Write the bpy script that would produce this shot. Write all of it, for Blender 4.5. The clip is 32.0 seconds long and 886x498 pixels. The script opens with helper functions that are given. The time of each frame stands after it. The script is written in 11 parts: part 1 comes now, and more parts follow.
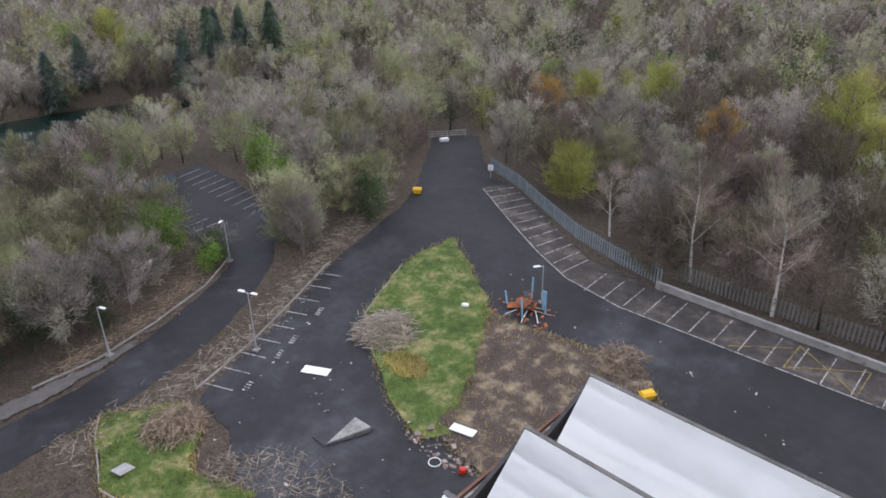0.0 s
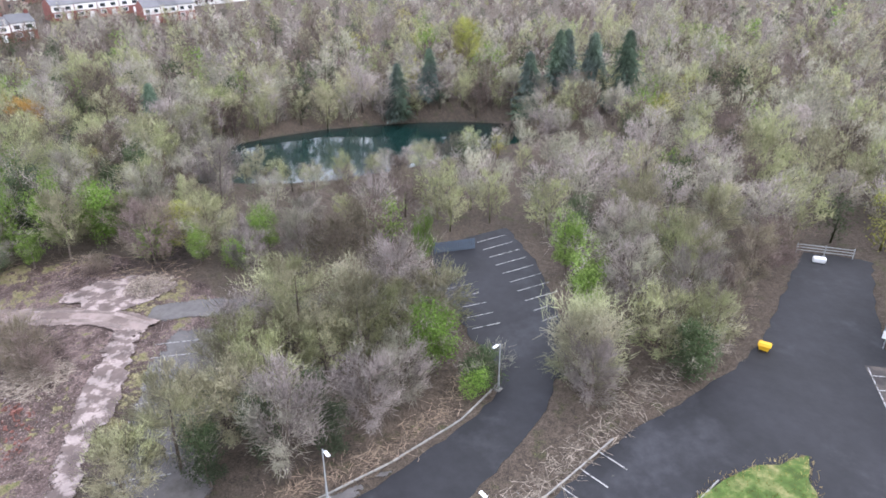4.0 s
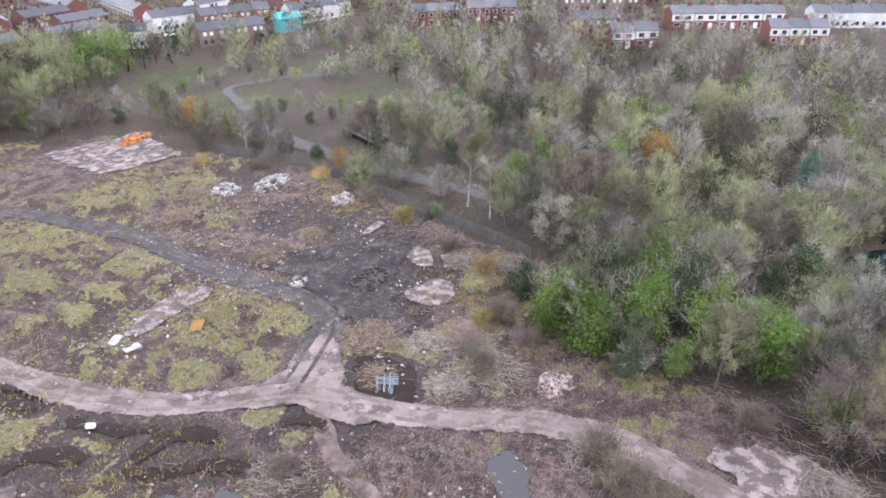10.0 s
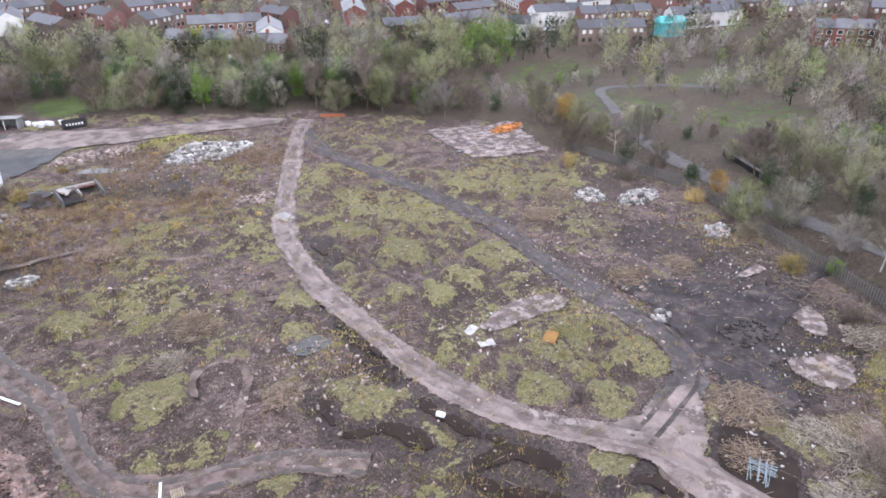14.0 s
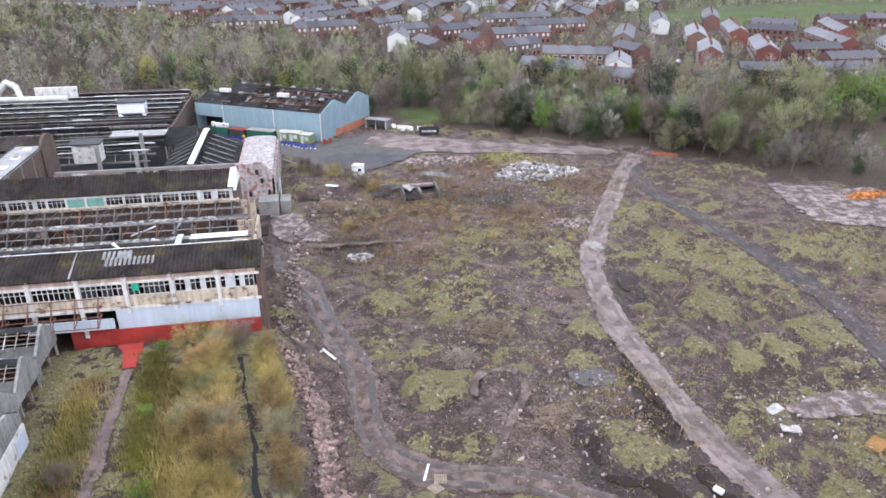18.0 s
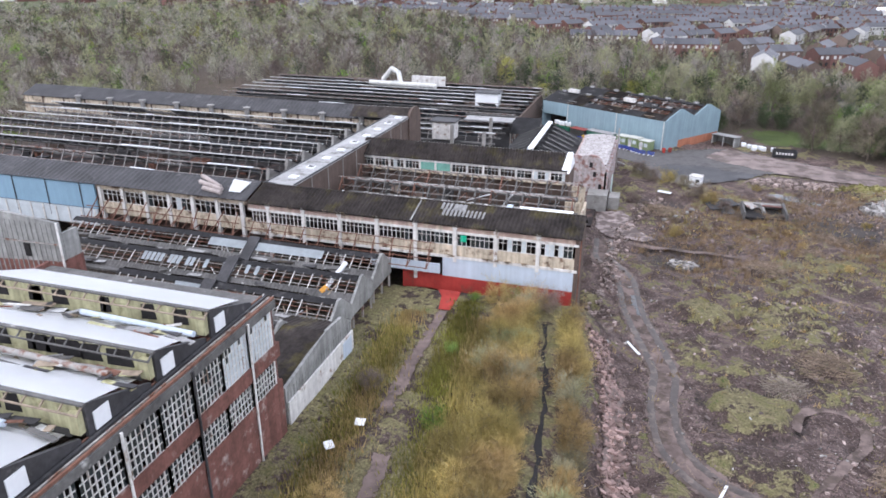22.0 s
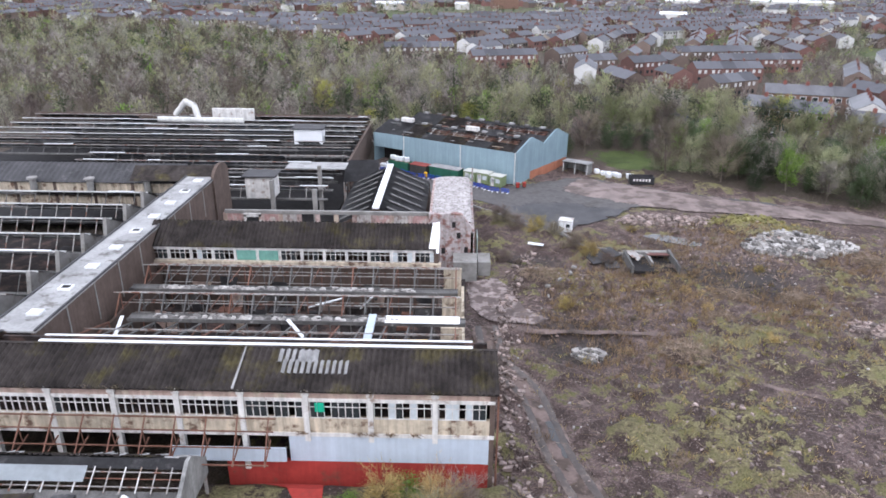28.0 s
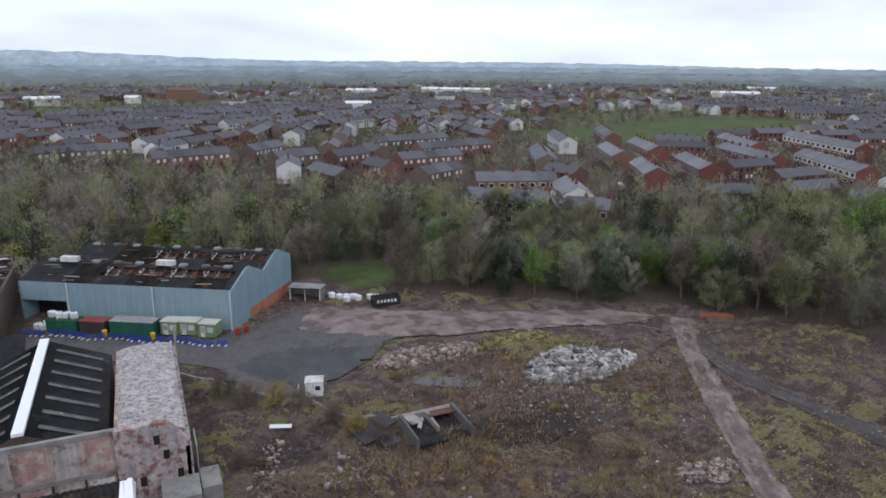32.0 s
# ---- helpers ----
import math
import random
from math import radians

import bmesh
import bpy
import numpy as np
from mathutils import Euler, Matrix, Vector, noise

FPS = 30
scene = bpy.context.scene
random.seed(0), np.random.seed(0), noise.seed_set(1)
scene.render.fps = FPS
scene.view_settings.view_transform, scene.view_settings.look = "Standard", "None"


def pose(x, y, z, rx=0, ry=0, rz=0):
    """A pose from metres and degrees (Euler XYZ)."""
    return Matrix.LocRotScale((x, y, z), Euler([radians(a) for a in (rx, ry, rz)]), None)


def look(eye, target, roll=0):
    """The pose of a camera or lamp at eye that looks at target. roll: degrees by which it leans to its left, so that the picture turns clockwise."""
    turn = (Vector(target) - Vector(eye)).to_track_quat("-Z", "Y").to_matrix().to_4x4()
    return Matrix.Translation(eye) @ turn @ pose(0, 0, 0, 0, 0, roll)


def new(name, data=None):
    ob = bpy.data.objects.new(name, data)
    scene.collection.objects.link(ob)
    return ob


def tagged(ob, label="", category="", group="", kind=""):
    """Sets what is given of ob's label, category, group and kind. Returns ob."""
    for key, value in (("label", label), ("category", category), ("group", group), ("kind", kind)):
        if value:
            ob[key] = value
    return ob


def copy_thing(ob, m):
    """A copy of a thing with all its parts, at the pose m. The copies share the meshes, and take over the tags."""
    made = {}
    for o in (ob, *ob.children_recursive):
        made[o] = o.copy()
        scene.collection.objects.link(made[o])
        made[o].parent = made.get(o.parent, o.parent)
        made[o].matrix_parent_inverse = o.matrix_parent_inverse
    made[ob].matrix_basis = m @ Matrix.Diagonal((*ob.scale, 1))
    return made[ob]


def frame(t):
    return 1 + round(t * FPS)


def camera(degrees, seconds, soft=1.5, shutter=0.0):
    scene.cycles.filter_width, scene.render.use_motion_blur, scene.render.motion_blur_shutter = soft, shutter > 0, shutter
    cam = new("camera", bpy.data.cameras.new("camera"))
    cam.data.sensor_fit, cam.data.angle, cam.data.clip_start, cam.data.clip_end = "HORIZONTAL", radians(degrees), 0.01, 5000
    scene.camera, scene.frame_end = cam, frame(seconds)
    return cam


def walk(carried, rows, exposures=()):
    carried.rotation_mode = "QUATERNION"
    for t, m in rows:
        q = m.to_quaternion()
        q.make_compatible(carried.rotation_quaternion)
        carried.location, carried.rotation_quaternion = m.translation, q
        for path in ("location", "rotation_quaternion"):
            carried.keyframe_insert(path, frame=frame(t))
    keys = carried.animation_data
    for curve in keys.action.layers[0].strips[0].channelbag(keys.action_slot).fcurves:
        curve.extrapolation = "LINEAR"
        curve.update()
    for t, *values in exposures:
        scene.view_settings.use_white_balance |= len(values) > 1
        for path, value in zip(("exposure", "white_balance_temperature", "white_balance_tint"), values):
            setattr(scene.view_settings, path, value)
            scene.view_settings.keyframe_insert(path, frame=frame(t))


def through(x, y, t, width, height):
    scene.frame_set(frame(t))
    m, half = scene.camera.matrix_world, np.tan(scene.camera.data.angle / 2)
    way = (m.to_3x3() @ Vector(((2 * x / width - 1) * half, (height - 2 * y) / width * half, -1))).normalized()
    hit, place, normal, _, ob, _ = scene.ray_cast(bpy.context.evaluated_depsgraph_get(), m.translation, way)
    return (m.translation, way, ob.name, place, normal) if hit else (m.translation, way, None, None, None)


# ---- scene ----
cam = camera(65.1, 32.0, soft=1.7)
PATH = [
    (0, (-23.55, 14.85, 42.20), (-11.08, 1.96, 33.36), -0.84),
    (0.5, (-22.19, 12.94, 42.35), (-8.97, 0.81, 33.52), -0.60),
    (1, (-20.50, 11.14, 42.78), (-6.58, -0.18, 33.94), -0.24),
    (1.5, (-18.49, 9.22, 43.41), (-3.95, -1.27, 34.55), 0.12),
    (2, (-16.03, 6.95, 44.06), (-0.89, -2.65, 35.19), 0.48),
    (2.5, (-13.33, 4.59, 44.66), (2.39, -4.07, 35.83), 0.51),
    (4.5, (0.00, 0.00, 48.40), (17.30, -4.26, 39.32), -0.34),
    (5, (2.53, 1.81, 49.07), (20.06, -1.36, 39.98), -0.27),
    (5.5, (4.91, 4.18, 49.74), (22.59, 2.08, 40.63), -0.23),
    (6, (6.73, 6.82, 50.31), (24.51, 5.82, 41.21), -0.34),
    (6.5, (8.33, 9.76, 50.88), (26.13, 9.83, 41.76), -0.27),
    (7, (9.94, 12.97, 51.06), (27.70, 14.17, 41.95), -0.27),
    (7.5, (12.05, 15.92, 50.95), (29.70, 18.17, 41.81), -0.23),
    (8, (14.47, 18.67, 50.96), (31.94, 21.95, 41.80), -0.16),
    (8.5, (17.15, 21.09, 51.07), (34.41, 25.35, 41.92), -0.19),
    (9, (20.17, 23.04, 51.23), (37.15, 28.35, 42.10), -0.11),
    (9.5, (23.32, 24.83, 51.17), (39.96, 31.13, 42.03), -0.02),
    (10, (26.42, 26.63, 51.27), (42.67, 33.88, 42.13), 0.03),
    (10.5, (28.14, 28.91, 51.28), (43.93, 37.14, 42.17), 0.07),
    (11, (28.84, 31.70, 51.29), (44.09, 40.88, 42.18), 0.16),
    (11.5, (28.77, 34.68, 51.15), (43.45, 44.78, 42.06), 0.12),
    (12, (28.27, 37.51, 51.06), (42.32, 48.48, 41.98), 0.17),
    (12.5, (27.86, 38.65, 50.85), (41.25, 50.39, 41.75), 0.24),
    (13, (27.75, 38.67, 50.62), (40.37, 51.24, 41.52), 0.29),
    (13.5, (27.72, 38.81, 50.23), (39.58, 52.10, 41.14), 0.28),
    (14, (27.75, 38.94, 49.95), (38.78, 52.91, 40.83), 0.24),
    (14.5, (27.67, 39.09, 49.73), (37.84, 53.69, 40.60), 0.20),
    (16.5, (27.81, 39.18, 49.40), (34.32, 55.96, 40.68), 0.21),
    (17, (27.81, 39.18, 49.40), (33.29, 56.43, 40.88), 0.15),
    (17.5, (27.81, 39.18, 49.12), (32.26, 56.79, 40.74), 0.22),
    (18, (27.89, 39.29, 48.95), (31.30, 57.18, 40.68), 0.18),
    (18.5, (27.78, 39.32, 48.73), (30.14, 57.44, 40.59), 0.26),
    (19, (27.97, 39.41, 48.22), (29.20, 57.68, 40.18), 0.24),
    (19.5, (27.91, 39.42, 47.55), (28.04, 57.79, 39.63), 0.22),
    (20, (27.99, 39.54, 46.55), (27.01, 57.94, 38.77), 0.19),
    (20.5, (27.98, 39.55, 45.43), (25.87, 57.92, 37.82), 0.17),
    (21, (27.79, 39.47, 44.53), (24.54, 57.69, 36.94), 0.29),
    (21.5, (27.31, 39.47, 43.36), (22.99, 57.44, 35.74), 0.36),
    (22, (26.65, 39.38, 42.98), (21.33, 57.07, 35.33), 0.35),
    (22.5, (26.09, 39.90, 43.04), (20.21, 57.42, 35.38), 0.46),
    (23, (25.22, 41.02, 43.33), (19.55, 58.59, 35.65), 0.48),
    (23.5, (24.39, 42.77, 43.68), (19.36, 60.54, 36.02), 0.44),
    (24, (23.54, 44.66, 43.93), (19.18, 62.61, 36.26), 0.41),
    (24.5, (22.63, 46.56, 44.06), (18.63, 64.59, 36.40), 0.45),
    (26.5, (19.18, 58.37, 44.05), (16.26, 76.61, 36.38), 0.40),
    (27, (18.32, 62.06, 43.97), (16.14, 80.40, 36.29), 0.46),
    (27.5, (17.59, 65.85, 44.11), (16.30, 84.30, 36.50), 0.48),
    (28, (16.84, 69.77, 44.14), (16.48, 88.31, 36.64), 0.44),
    (28.5, (16.28, 73.77, 44.23), (16.89, 92.34, 36.80), 0.47),
    (29, (15.81, 77.89, 44.15), (17.43, 96.43, 36.83), 0.45),
    (29.5, (15.52, 81.82, 43.95), (18.13, 100.29, 36.73), 0.43),
    (30, (15.51, 85.95, 43.92), (19.12, 104.30, 36.84), 0.38),
    (30.5, (15.72, 90.02, 44.06), (20.42, 108.31, 37.47), 0.42),
    (31, (16.16, 94.29, 44.26), (21.91, 112.45, 38.15), 0.35),
    (31.5, (16.74, 98.27, 44.34), (23.52, 116.21, 38.67), 0.37),
    (32, (17.47, 102.34, 44.36), (25.29, 119.99, 39.16), 0.39),
]
walk(cam, [(t, look(eye, target, roll)) for t, eye, target, roll in PATH],
     [(0.0, 0.05, 6130, 16), (1.0, 0.68, 6060, 16), (2.0, 1.0, 5980, 16), (5.0, 1.05, 5950, 17), (7.0, 0.95, 5900, 18), (9.0, 0.83, 5900, 18), (13.0, 0.68, 5910, 17), (16.0, 0.52, 5920, 16), (19.0, 0.48, 5930, 15.5), (23.0, 0.34, 5950, 15.5), (28.0, 0.33, 5950, 15), (29.0, 0.25, 5950, 14.5), (30.0, 0.4, 5950, 14), (31.0, -0.02, 5930, 13), (32.0, -0.65, 5930, 12)])

# ---------------------------------------------------------------- light
SUN_ELEVATION, SUN_AZIMUTH = 48, 205  # degrees; azimuth clockwise from +y


def make_world():
    world = bpy.data.worlds.new("overcast_sky")
    scene.world = world
    world.use_nodes = True
    nt = world.node_tree
    nt.nodes.clear()
    out = nt.nodes.new("ShaderNodeOutputWorld")
    bg = nt.nodes.new("ShaderNodeBackground")
    sky = nt.nodes.new("ShaderNodeTexSky")
    sky.sky_type = "NISHITA"
    sky.sun_disc = False
    sky.sun_elevation = radians(SUN_ELEVATION)
    sky.sun_rotation = radians(SUN_AZIMUTH)
    sky.air_density, sky.dust_density, sky.ozone_density = 1.0, 4.0, 1.0
    coord = nt.nodes.new("ShaderNodeTexCoord")
    stretch = nt.nodes.new("ShaderNodeMapping")
    stretch.inputs["Scale"].default_value = (1.0, 1.0, 5.0)
    clouds = nt.nodes.new("ShaderNodeTexNoise")
    clouds.inputs["Scale"].default_value = 2.2
    clouds.inputs["Detail"].default_value = 6
    ramp = nt.nodes.new("ShaderNodeValToRGB")
    ramp.color_ramp.elements[0].position = 0.35
    ramp.color_ramp.elements[0].color = (7.4, 7.9, 8.7, 1)
    ramp.color_ramp.elements[1].position = 0.62
    ramp.color_ramp.elements[1].color = (10.6, 10.7, 10.9, 1)
    mix = nt.nodes.new("ShaderNodeMix")
    mix.data_type = "RGBA"
    mix.inputs["Factor"].default_value = 0.86
    nt.links.new(coord.outputs["Generated"], stretch.inputs["Vector"])
    nt.links.new(stretch.outputs["Vector"], clouds.inputs["Vector"])
    nt.links.new(clouds.outputs["Fac"], ramp.inputs["Fac"])
    nt.links.new(sky.outputs["Color"], mix.inputs["A"])
    nt.links.new(ramp.outputs["Color"], mix.inputs["B"])
    # a bright band of cloud all round the horizon under a duller ceiling
    sep = nt.nodes.new("ShaderNodeSeparateXYZ")
    nt.links.new(coord.outputs["Generated"], sep.inputs["Vector"])
    band = nt.nodes.new("ShaderNodeMapRange")
    band.inputs["From Min"].default_value, band.inputs["From Max"].default_value = 0.0, 0.75
    band.inputs["To Min"].default_value, band.inputs["To Max"].default_value = 1.3, 1.04
    nt.links.new(sep.outputs["Z"], band.inputs["Value"])
    dull = nt.nodes.new("ShaderNodeVectorMath")
    dull.operation = "SCALE"
    nt.links.new(mix.outputs["Result"], dull.inputs[0])
    nt.links.new(band.outputs["Result"], dull.inputs["Scale"])
    nt.links.new(dull.outputs["Vector"], bg.inputs["Color"])
    bg.inputs["Strength"].default_value = 0.15
    nt.links.new(bg.outputs["Background"], out.inputs["Surface"])


make_world()
sun = new("sun", bpy.data.lights.new("sun", "SUN"))
sun.data.energy, sun.data.angle, sun.data.color = 0.8, radians(30), (1.0, 0.97, 0.93)
_az, _el = radians(SUN_AZIMUTH), radians(SUN_ELEVATION)
sun.matrix_world = look((0, 0, 200), (-200 * math.sin(_az) * math.cos(_el), -200 * math.cos(_az) * math.cos(_el), 200 - 200 * math.sin(_el)))

# ---------------------------------------------------------------- materials
MATS = {}


def material(name, color, rough=0.85, metal=0.0, vary=0.25, scale=3.0, fine=30.0, bump=0.15, stain=None, stain_at=(0.55, 0.7),
             stain_scale=0.6, each=0.0, island=0.0, streak=0.0, object_space=False, fine_depth=0.5, spec=0.3, ragged=False):
    """Base colour varied at two scales, with stains that have a shape of their own, and fine relief."""
    if name in MATS:
        return MATS[name]
    m = bpy.data.materials.new(name)
    m.use_nodes = True
    nt = m.node_tree
    L = nt.links.new
    b = nt.nodes["Principled BSDF"]
    b.inputs["Roughness"].default_value = rough
    b.inputs["Metallic"].default_value = metal
    b.inputs["Specular IOR Level"].default_value = spec
    if object_space:
        co = nt.nodes.new("ShaderNodeTexCoord").outputs["Object"]
    else:
        co = nt.nodes.new("ShaderNodeNewGeometry").outputs["Position"]

    def noise_tex(s, detail=4.0, rough_=0.6, vec=co):
        n = nt.nodes.new("ShaderNodeTexNoise")
        n.inputs["Scale"].default_value = s
        n.inputs["Detail"].default_value = detail
        n.inputs["Roughness"].default_value = rough_
        L(vec, n.inputs["Vector"])
        return n.outputs["Fac"]

    def mul_range(fac, lo, hi):
        r = nt.nodes.new("ShaderNodeMapRange")
        r.inputs["From Min"].default_value, r.inputs["From Max"].default_value = 0.3, 0.7
        r.inputs["To Min"].default_value, r.inputs["To Max"].default_value = lo, hi
        L(fac, r.inputs["Value"])
        return r.outputs["Result"]

    def times(a, b_):
        t = nt.nodes.new("ShaderNodeMath")
        t.operation = "MULTIPLY"
        L(a, t.inputs[0])
        L(b_, t.inputs[1])
        return t.outputs[0]

    big = noise_tex(1.0 / scale)
    small = noise_tex(fine / 10.0, 3.0)
    gain = times(mul_range(big, 1 - vary, 1 + vary), mul_range(small, 1 - vary * fine_depth, 1 + vary * fine_depth))
    if each:
        info = nt.nodes.new("ShaderNodeObjectInfo")
        r = nt.nodes.new("ShaderNodeMapRange")
        r.inputs["To Min"].default_value, r.inputs["To Max"].default_value = 1 - each, 1 + each
        L(info.outputs["Random"], r.inputs["Value"])
        gain = times(gain, r.outputs["Result"])
    if island:
        geo = nt.nodes.new("ShaderNodeNewGeometry")
        r = nt.nodes.new("ShaderNodeMapRange")
        r.inputs["To Min"].default_value, r.inputs["To Max"].default_value = 1 - island, 1 + island
        L(geo.outputs["Random Per Island"], r.inputs["Value"])
        gain = times(gain, r.outputs["Result"])
    if streak:
        mp = nt.nodes.new("ShaderNodeMapping")
        mp.inputs["Scale"].default_value = (2.2, 2.2, 0.12)
        L(co, mp.inputs["Vector"])
        s = noise_tex(1.0, 4.0, 0.6, mp.outputs["Vector"])
        gain = times(gain, mul_range(s, 1 - streak, 1 + streak * 0.5))
    base = nt.nodes.new("ShaderNodeRGB")
    base.outputs[0].default_value = (*color, 1)
    col = base.outputs[0]
    if stain:
        mx = nt.nodes.new("ShaderNodeMix")
        mx.data_type = "RGBA"
        s = noise_tex(stain_scale, 6.0, 0.65)
        r = nt.nodes.new("ShaderNodeMapRange")
        r.inputs["From Min"].default_value, r.inputs["From Max"].default_value = stain_at
        L(s, r.inputs["Value"])
        L(r.outputs["Result"], mx.inputs["Factor"])
        L(col, mx.inputs["A"])
        mx.inputs["B"].default_value = (*stain, 1)
        col = mx.outputs["Result"]
    sc = nt.nodes.new("ShaderNodeVectorMath")
    sc.operation = "SCALE"
    L(col, sc.inputs[0])
    L(gain, sc.inputs["Scale"])
    L(sc.outputs["Vector"], b.inputs["Base Color"])
    if bump:
        bp = nt.nodes.new("ShaderNodeBump")
        bp.inputs["Strength"].default_value = bump
        bp.inputs["Distance"].default_value = 0.1
        L(small, bp.inputs["Height"])
        L(bp.outputs["Normal"], b.inputs["Normal"])
    if ragged:
        fray(nt, b)
    MATS[name] = m
    return m


def fray(nt, b):
    """Ground layers run out in ragged tongues at their rims, where the attribute 'bite' rises to one."""
    L = nt.links.new
    pos = nt.nodes.new("ShaderNodeNewGeometry").outputs["Position"]
    at = nt.nodes.new("ShaderNodeAttribute")
    at.attribute_name = "bite"
    total = at.outputs["Fac"]
    for scale, amount in ((0.55, 1.3), (2.4, 0.9)):
        n = nt.nodes.new("ShaderNodeTexNoise")
        n.inputs["Scale"].default_value, n.inputs["Detail"].default_value, n.inputs["Roughness"].default_value = scale, 4.0, 0.65
        L(pos, n.inputs["Vector"])
        ma = nt.nodes.new("ShaderNodeMath")
        ma.operation = "MULTIPLY_ADD"
        ma.inputs[1].default_value = amount
        L(n.outputs["Fac"], ma.inputs[0])
        L(total, ma.inputs[2])
        total = ma.outputs[0]
    r = nt.nodes.new("ShaderNodeMapRange")
    r.inputs["From Min"].default_value, r.inputs["From Max"].default_value = 1.6, 1.7
    r.inputs["To Min"].default_value, r.inputs["To Max"].default_value = 1.0, 0.0
    L(total, r.inputs["Value"])
    L(r.outputs["Result"], b.inputs["Alpha"])


def glossy(name, color, rough=0.08, spec=0.5, ragged=False):
    if name in MATS:
        return MATS[name]
    m = bpy.data.materials.new(name)
    m.use_nodes = True
    b = m.node_tree.nodes["Principled BSDF"]
    if ragged:
        fray(m.node_tree, b)
    b.inputs["Base Color"].default_value = (*color, 1)
    b.inputs["Roughness"].default_value = rough
    b.inputs["Specular IOR Level"].default_value = spec
    MATS[name] = m
    return m


def foliage(name, color, each=0.25, island=0.14, through=0.4):
    """Thin leaves or twigs that let light through, varied from tree to tree."""
    m = bpy.data.materials.new(name)
    m.use_nodes = True
    nt = m.node_tree
    L = nt.links.new
    nt.nodes.remove(nt.nodes["Principled BSDF"])
    out = nt.nodes["Material Output"]
    info, geo = nt.nodes.new("ShaderNodeObjectInfo"), nt.nodes.new("ShaderNodeNewGeometry")
    patch = nt.nodes.new("ShaderNodeTexNoise")
    patch.inputs["Scale"].default_value, patch.inputs["Detail"].default_value = 0.16, 2.0
    L(geo.outputs["Position"], patch.inputs["Vector"])
    gain = None
    for sock, lo, hi, amount in ((info.outputs["Random"], 0.0, 1.0, each), (geo.outputs["Random Per Island"], 0.0, 1.0, island), (patch.outputs["Fac"], 0.32, 0.68, 0.36)):
        r = nt.nodes.new("ShaderNodeMapRange")
        r.inputs["From Min"].default_value, r.inputs["From Max"].default_value = lo, hi
        r.inputs["To Min"].default_value, r.inputs["To Max"].default_value = 1 - amount, 1 + amount
        L(sock, r.inputs["Value"])
        if gain is None:
            gain = r.outputs["Result"]
        else:
            t = nt.nodes.new("ShaderNodeMath")
            t.operation = "MULTIPLY"
            L(gain, t.inputs[0])
            L(r.outputs["Result"], t.inputs[1])
            gain = t.outputs[0]
    tangle = nt.nodes.new("ShaderNodeTexNoise")
    tangle.inputs["Scale"].default_value, tangle.inputs["Detail"].default_value, tangle.inputs["Roughness"].default_value = 1.6, 5.0, 0.75
    L(geo.outputs["Position"], tangle.inputs["Vector"])
    r = nt.nodes.new("ShaderNodeMapRange")
    r.inputs["From Min"].default_value, r.inputs["From Max"].default_value = 0.33, 0.67
    r.inputs["To Min"].default_value, r.inputs["To Max"].default_value = 0.7, 1.25
    L(tangle.outputs["Fac"], r.inputs["Value"])
    t = nt.nodes.new("ShaderNodeMath")
    t.operation = "MULTIPLY"
    L(gain, t.inputs[0])
    L(r.outputs["Result"], t.inputs[1])
    gain = t.outputs[0]
    relief = nt.nodes.new("ShaderNodeBump")
    relief.inputs["Strength"].default_value, relief.inputs["Distance"].default_value = 0.7, 0.5
    L(tangle.outputs["Fac"], relief.inputs["Height"])
    sc = nt.nodes.new("ShaderNodeVectorMath")
    sc.operation = "SCALE"
    sc.inputs[0].default_value = color
    L(gain, sc.inputs["Scale"])
    # hue that drifts from one crown to the next
    drift = nt.nodes.new("ShaderNodeTexNoise")
    drift.inputs["Scale"].default_value, drift.inputs["Detail"].default_value = 0.12, 1.0
    L(geo.outputs["Position"], drift.inputs["Vector"])
    ramp = nt.nodes.new("ShaderNodeValToRGB")
    ramp.color_ramp.elements[0].position, ramp.color_ramp.elements[0].color = 0.4, (1.02, 0.95, 1.02, 1)
    ramp.color_ramp.elements[1].position, ramp.color_ramp.elements[1].color = 0.6, (0.99, 1.03, 0.88, 1)
    L(drift.outputs["Fac"], ramp.inputs["Fac"])
    hue = nt.nodes.new("ShaderNodeVectorMath")
    hue.operation = "MULTIPLY"
    L(sc.outputs["Vector"], hue.inputs[0])
    L(ramp.outputs["Color"], hue.inputs[1])
    sc = hue
    a, b, mx = nt.nodes.new("ShaderNodeBsdfDiffuse"), nt.nodes.new("ShaderNodeBsdfTranslucent"), nt.nodes.new("ShaderNodeMixShader")
    L(relief.outputs["Normal"], a.inputs["Normal"])
    L(sc.outputs["Vector"], a.inputs["Color"])
    L(sc.outputs["Vector"], b.inputs["Color"])
    mx.inputs[0].default_value = through
    L(a.outputs[0], mx.inputs[1])
    L(b.outputs[0], mx.inputs[2])
    L(mx.outputs[0], out.inputs["Surface"])
    MATS[name] = m
    return m


asphalt = material("asphalt", (0.015, 0.0152, 0.0185), rough=0.68, vary=0.4, scale=9, fine=8, stain=(0.045, 0.046, 0.053), stain_at=(0.52, 0.7), stain_scale=0.09, bump=0.25, spec=0.35)
asphalt_old = material("old_asphalt", (0.11, 0.102, 0.1), rough=0.85, vary=0.3, scale=4, fine=12, stain=(0.055, 0.05, 0.045), stain_at=(0.5, 0.66), stain_scale=0.25, ragged=True)
bay_tarmac = material("brown_mossy_tarmac", (0.06, 0.052, 0.05), rough=0.85, vary=0.35, scale=2.5, fine=12, stain=(0.1, 0.085, 0.07), stain_at=(0.52, 0.64), stain_scale=0.4)
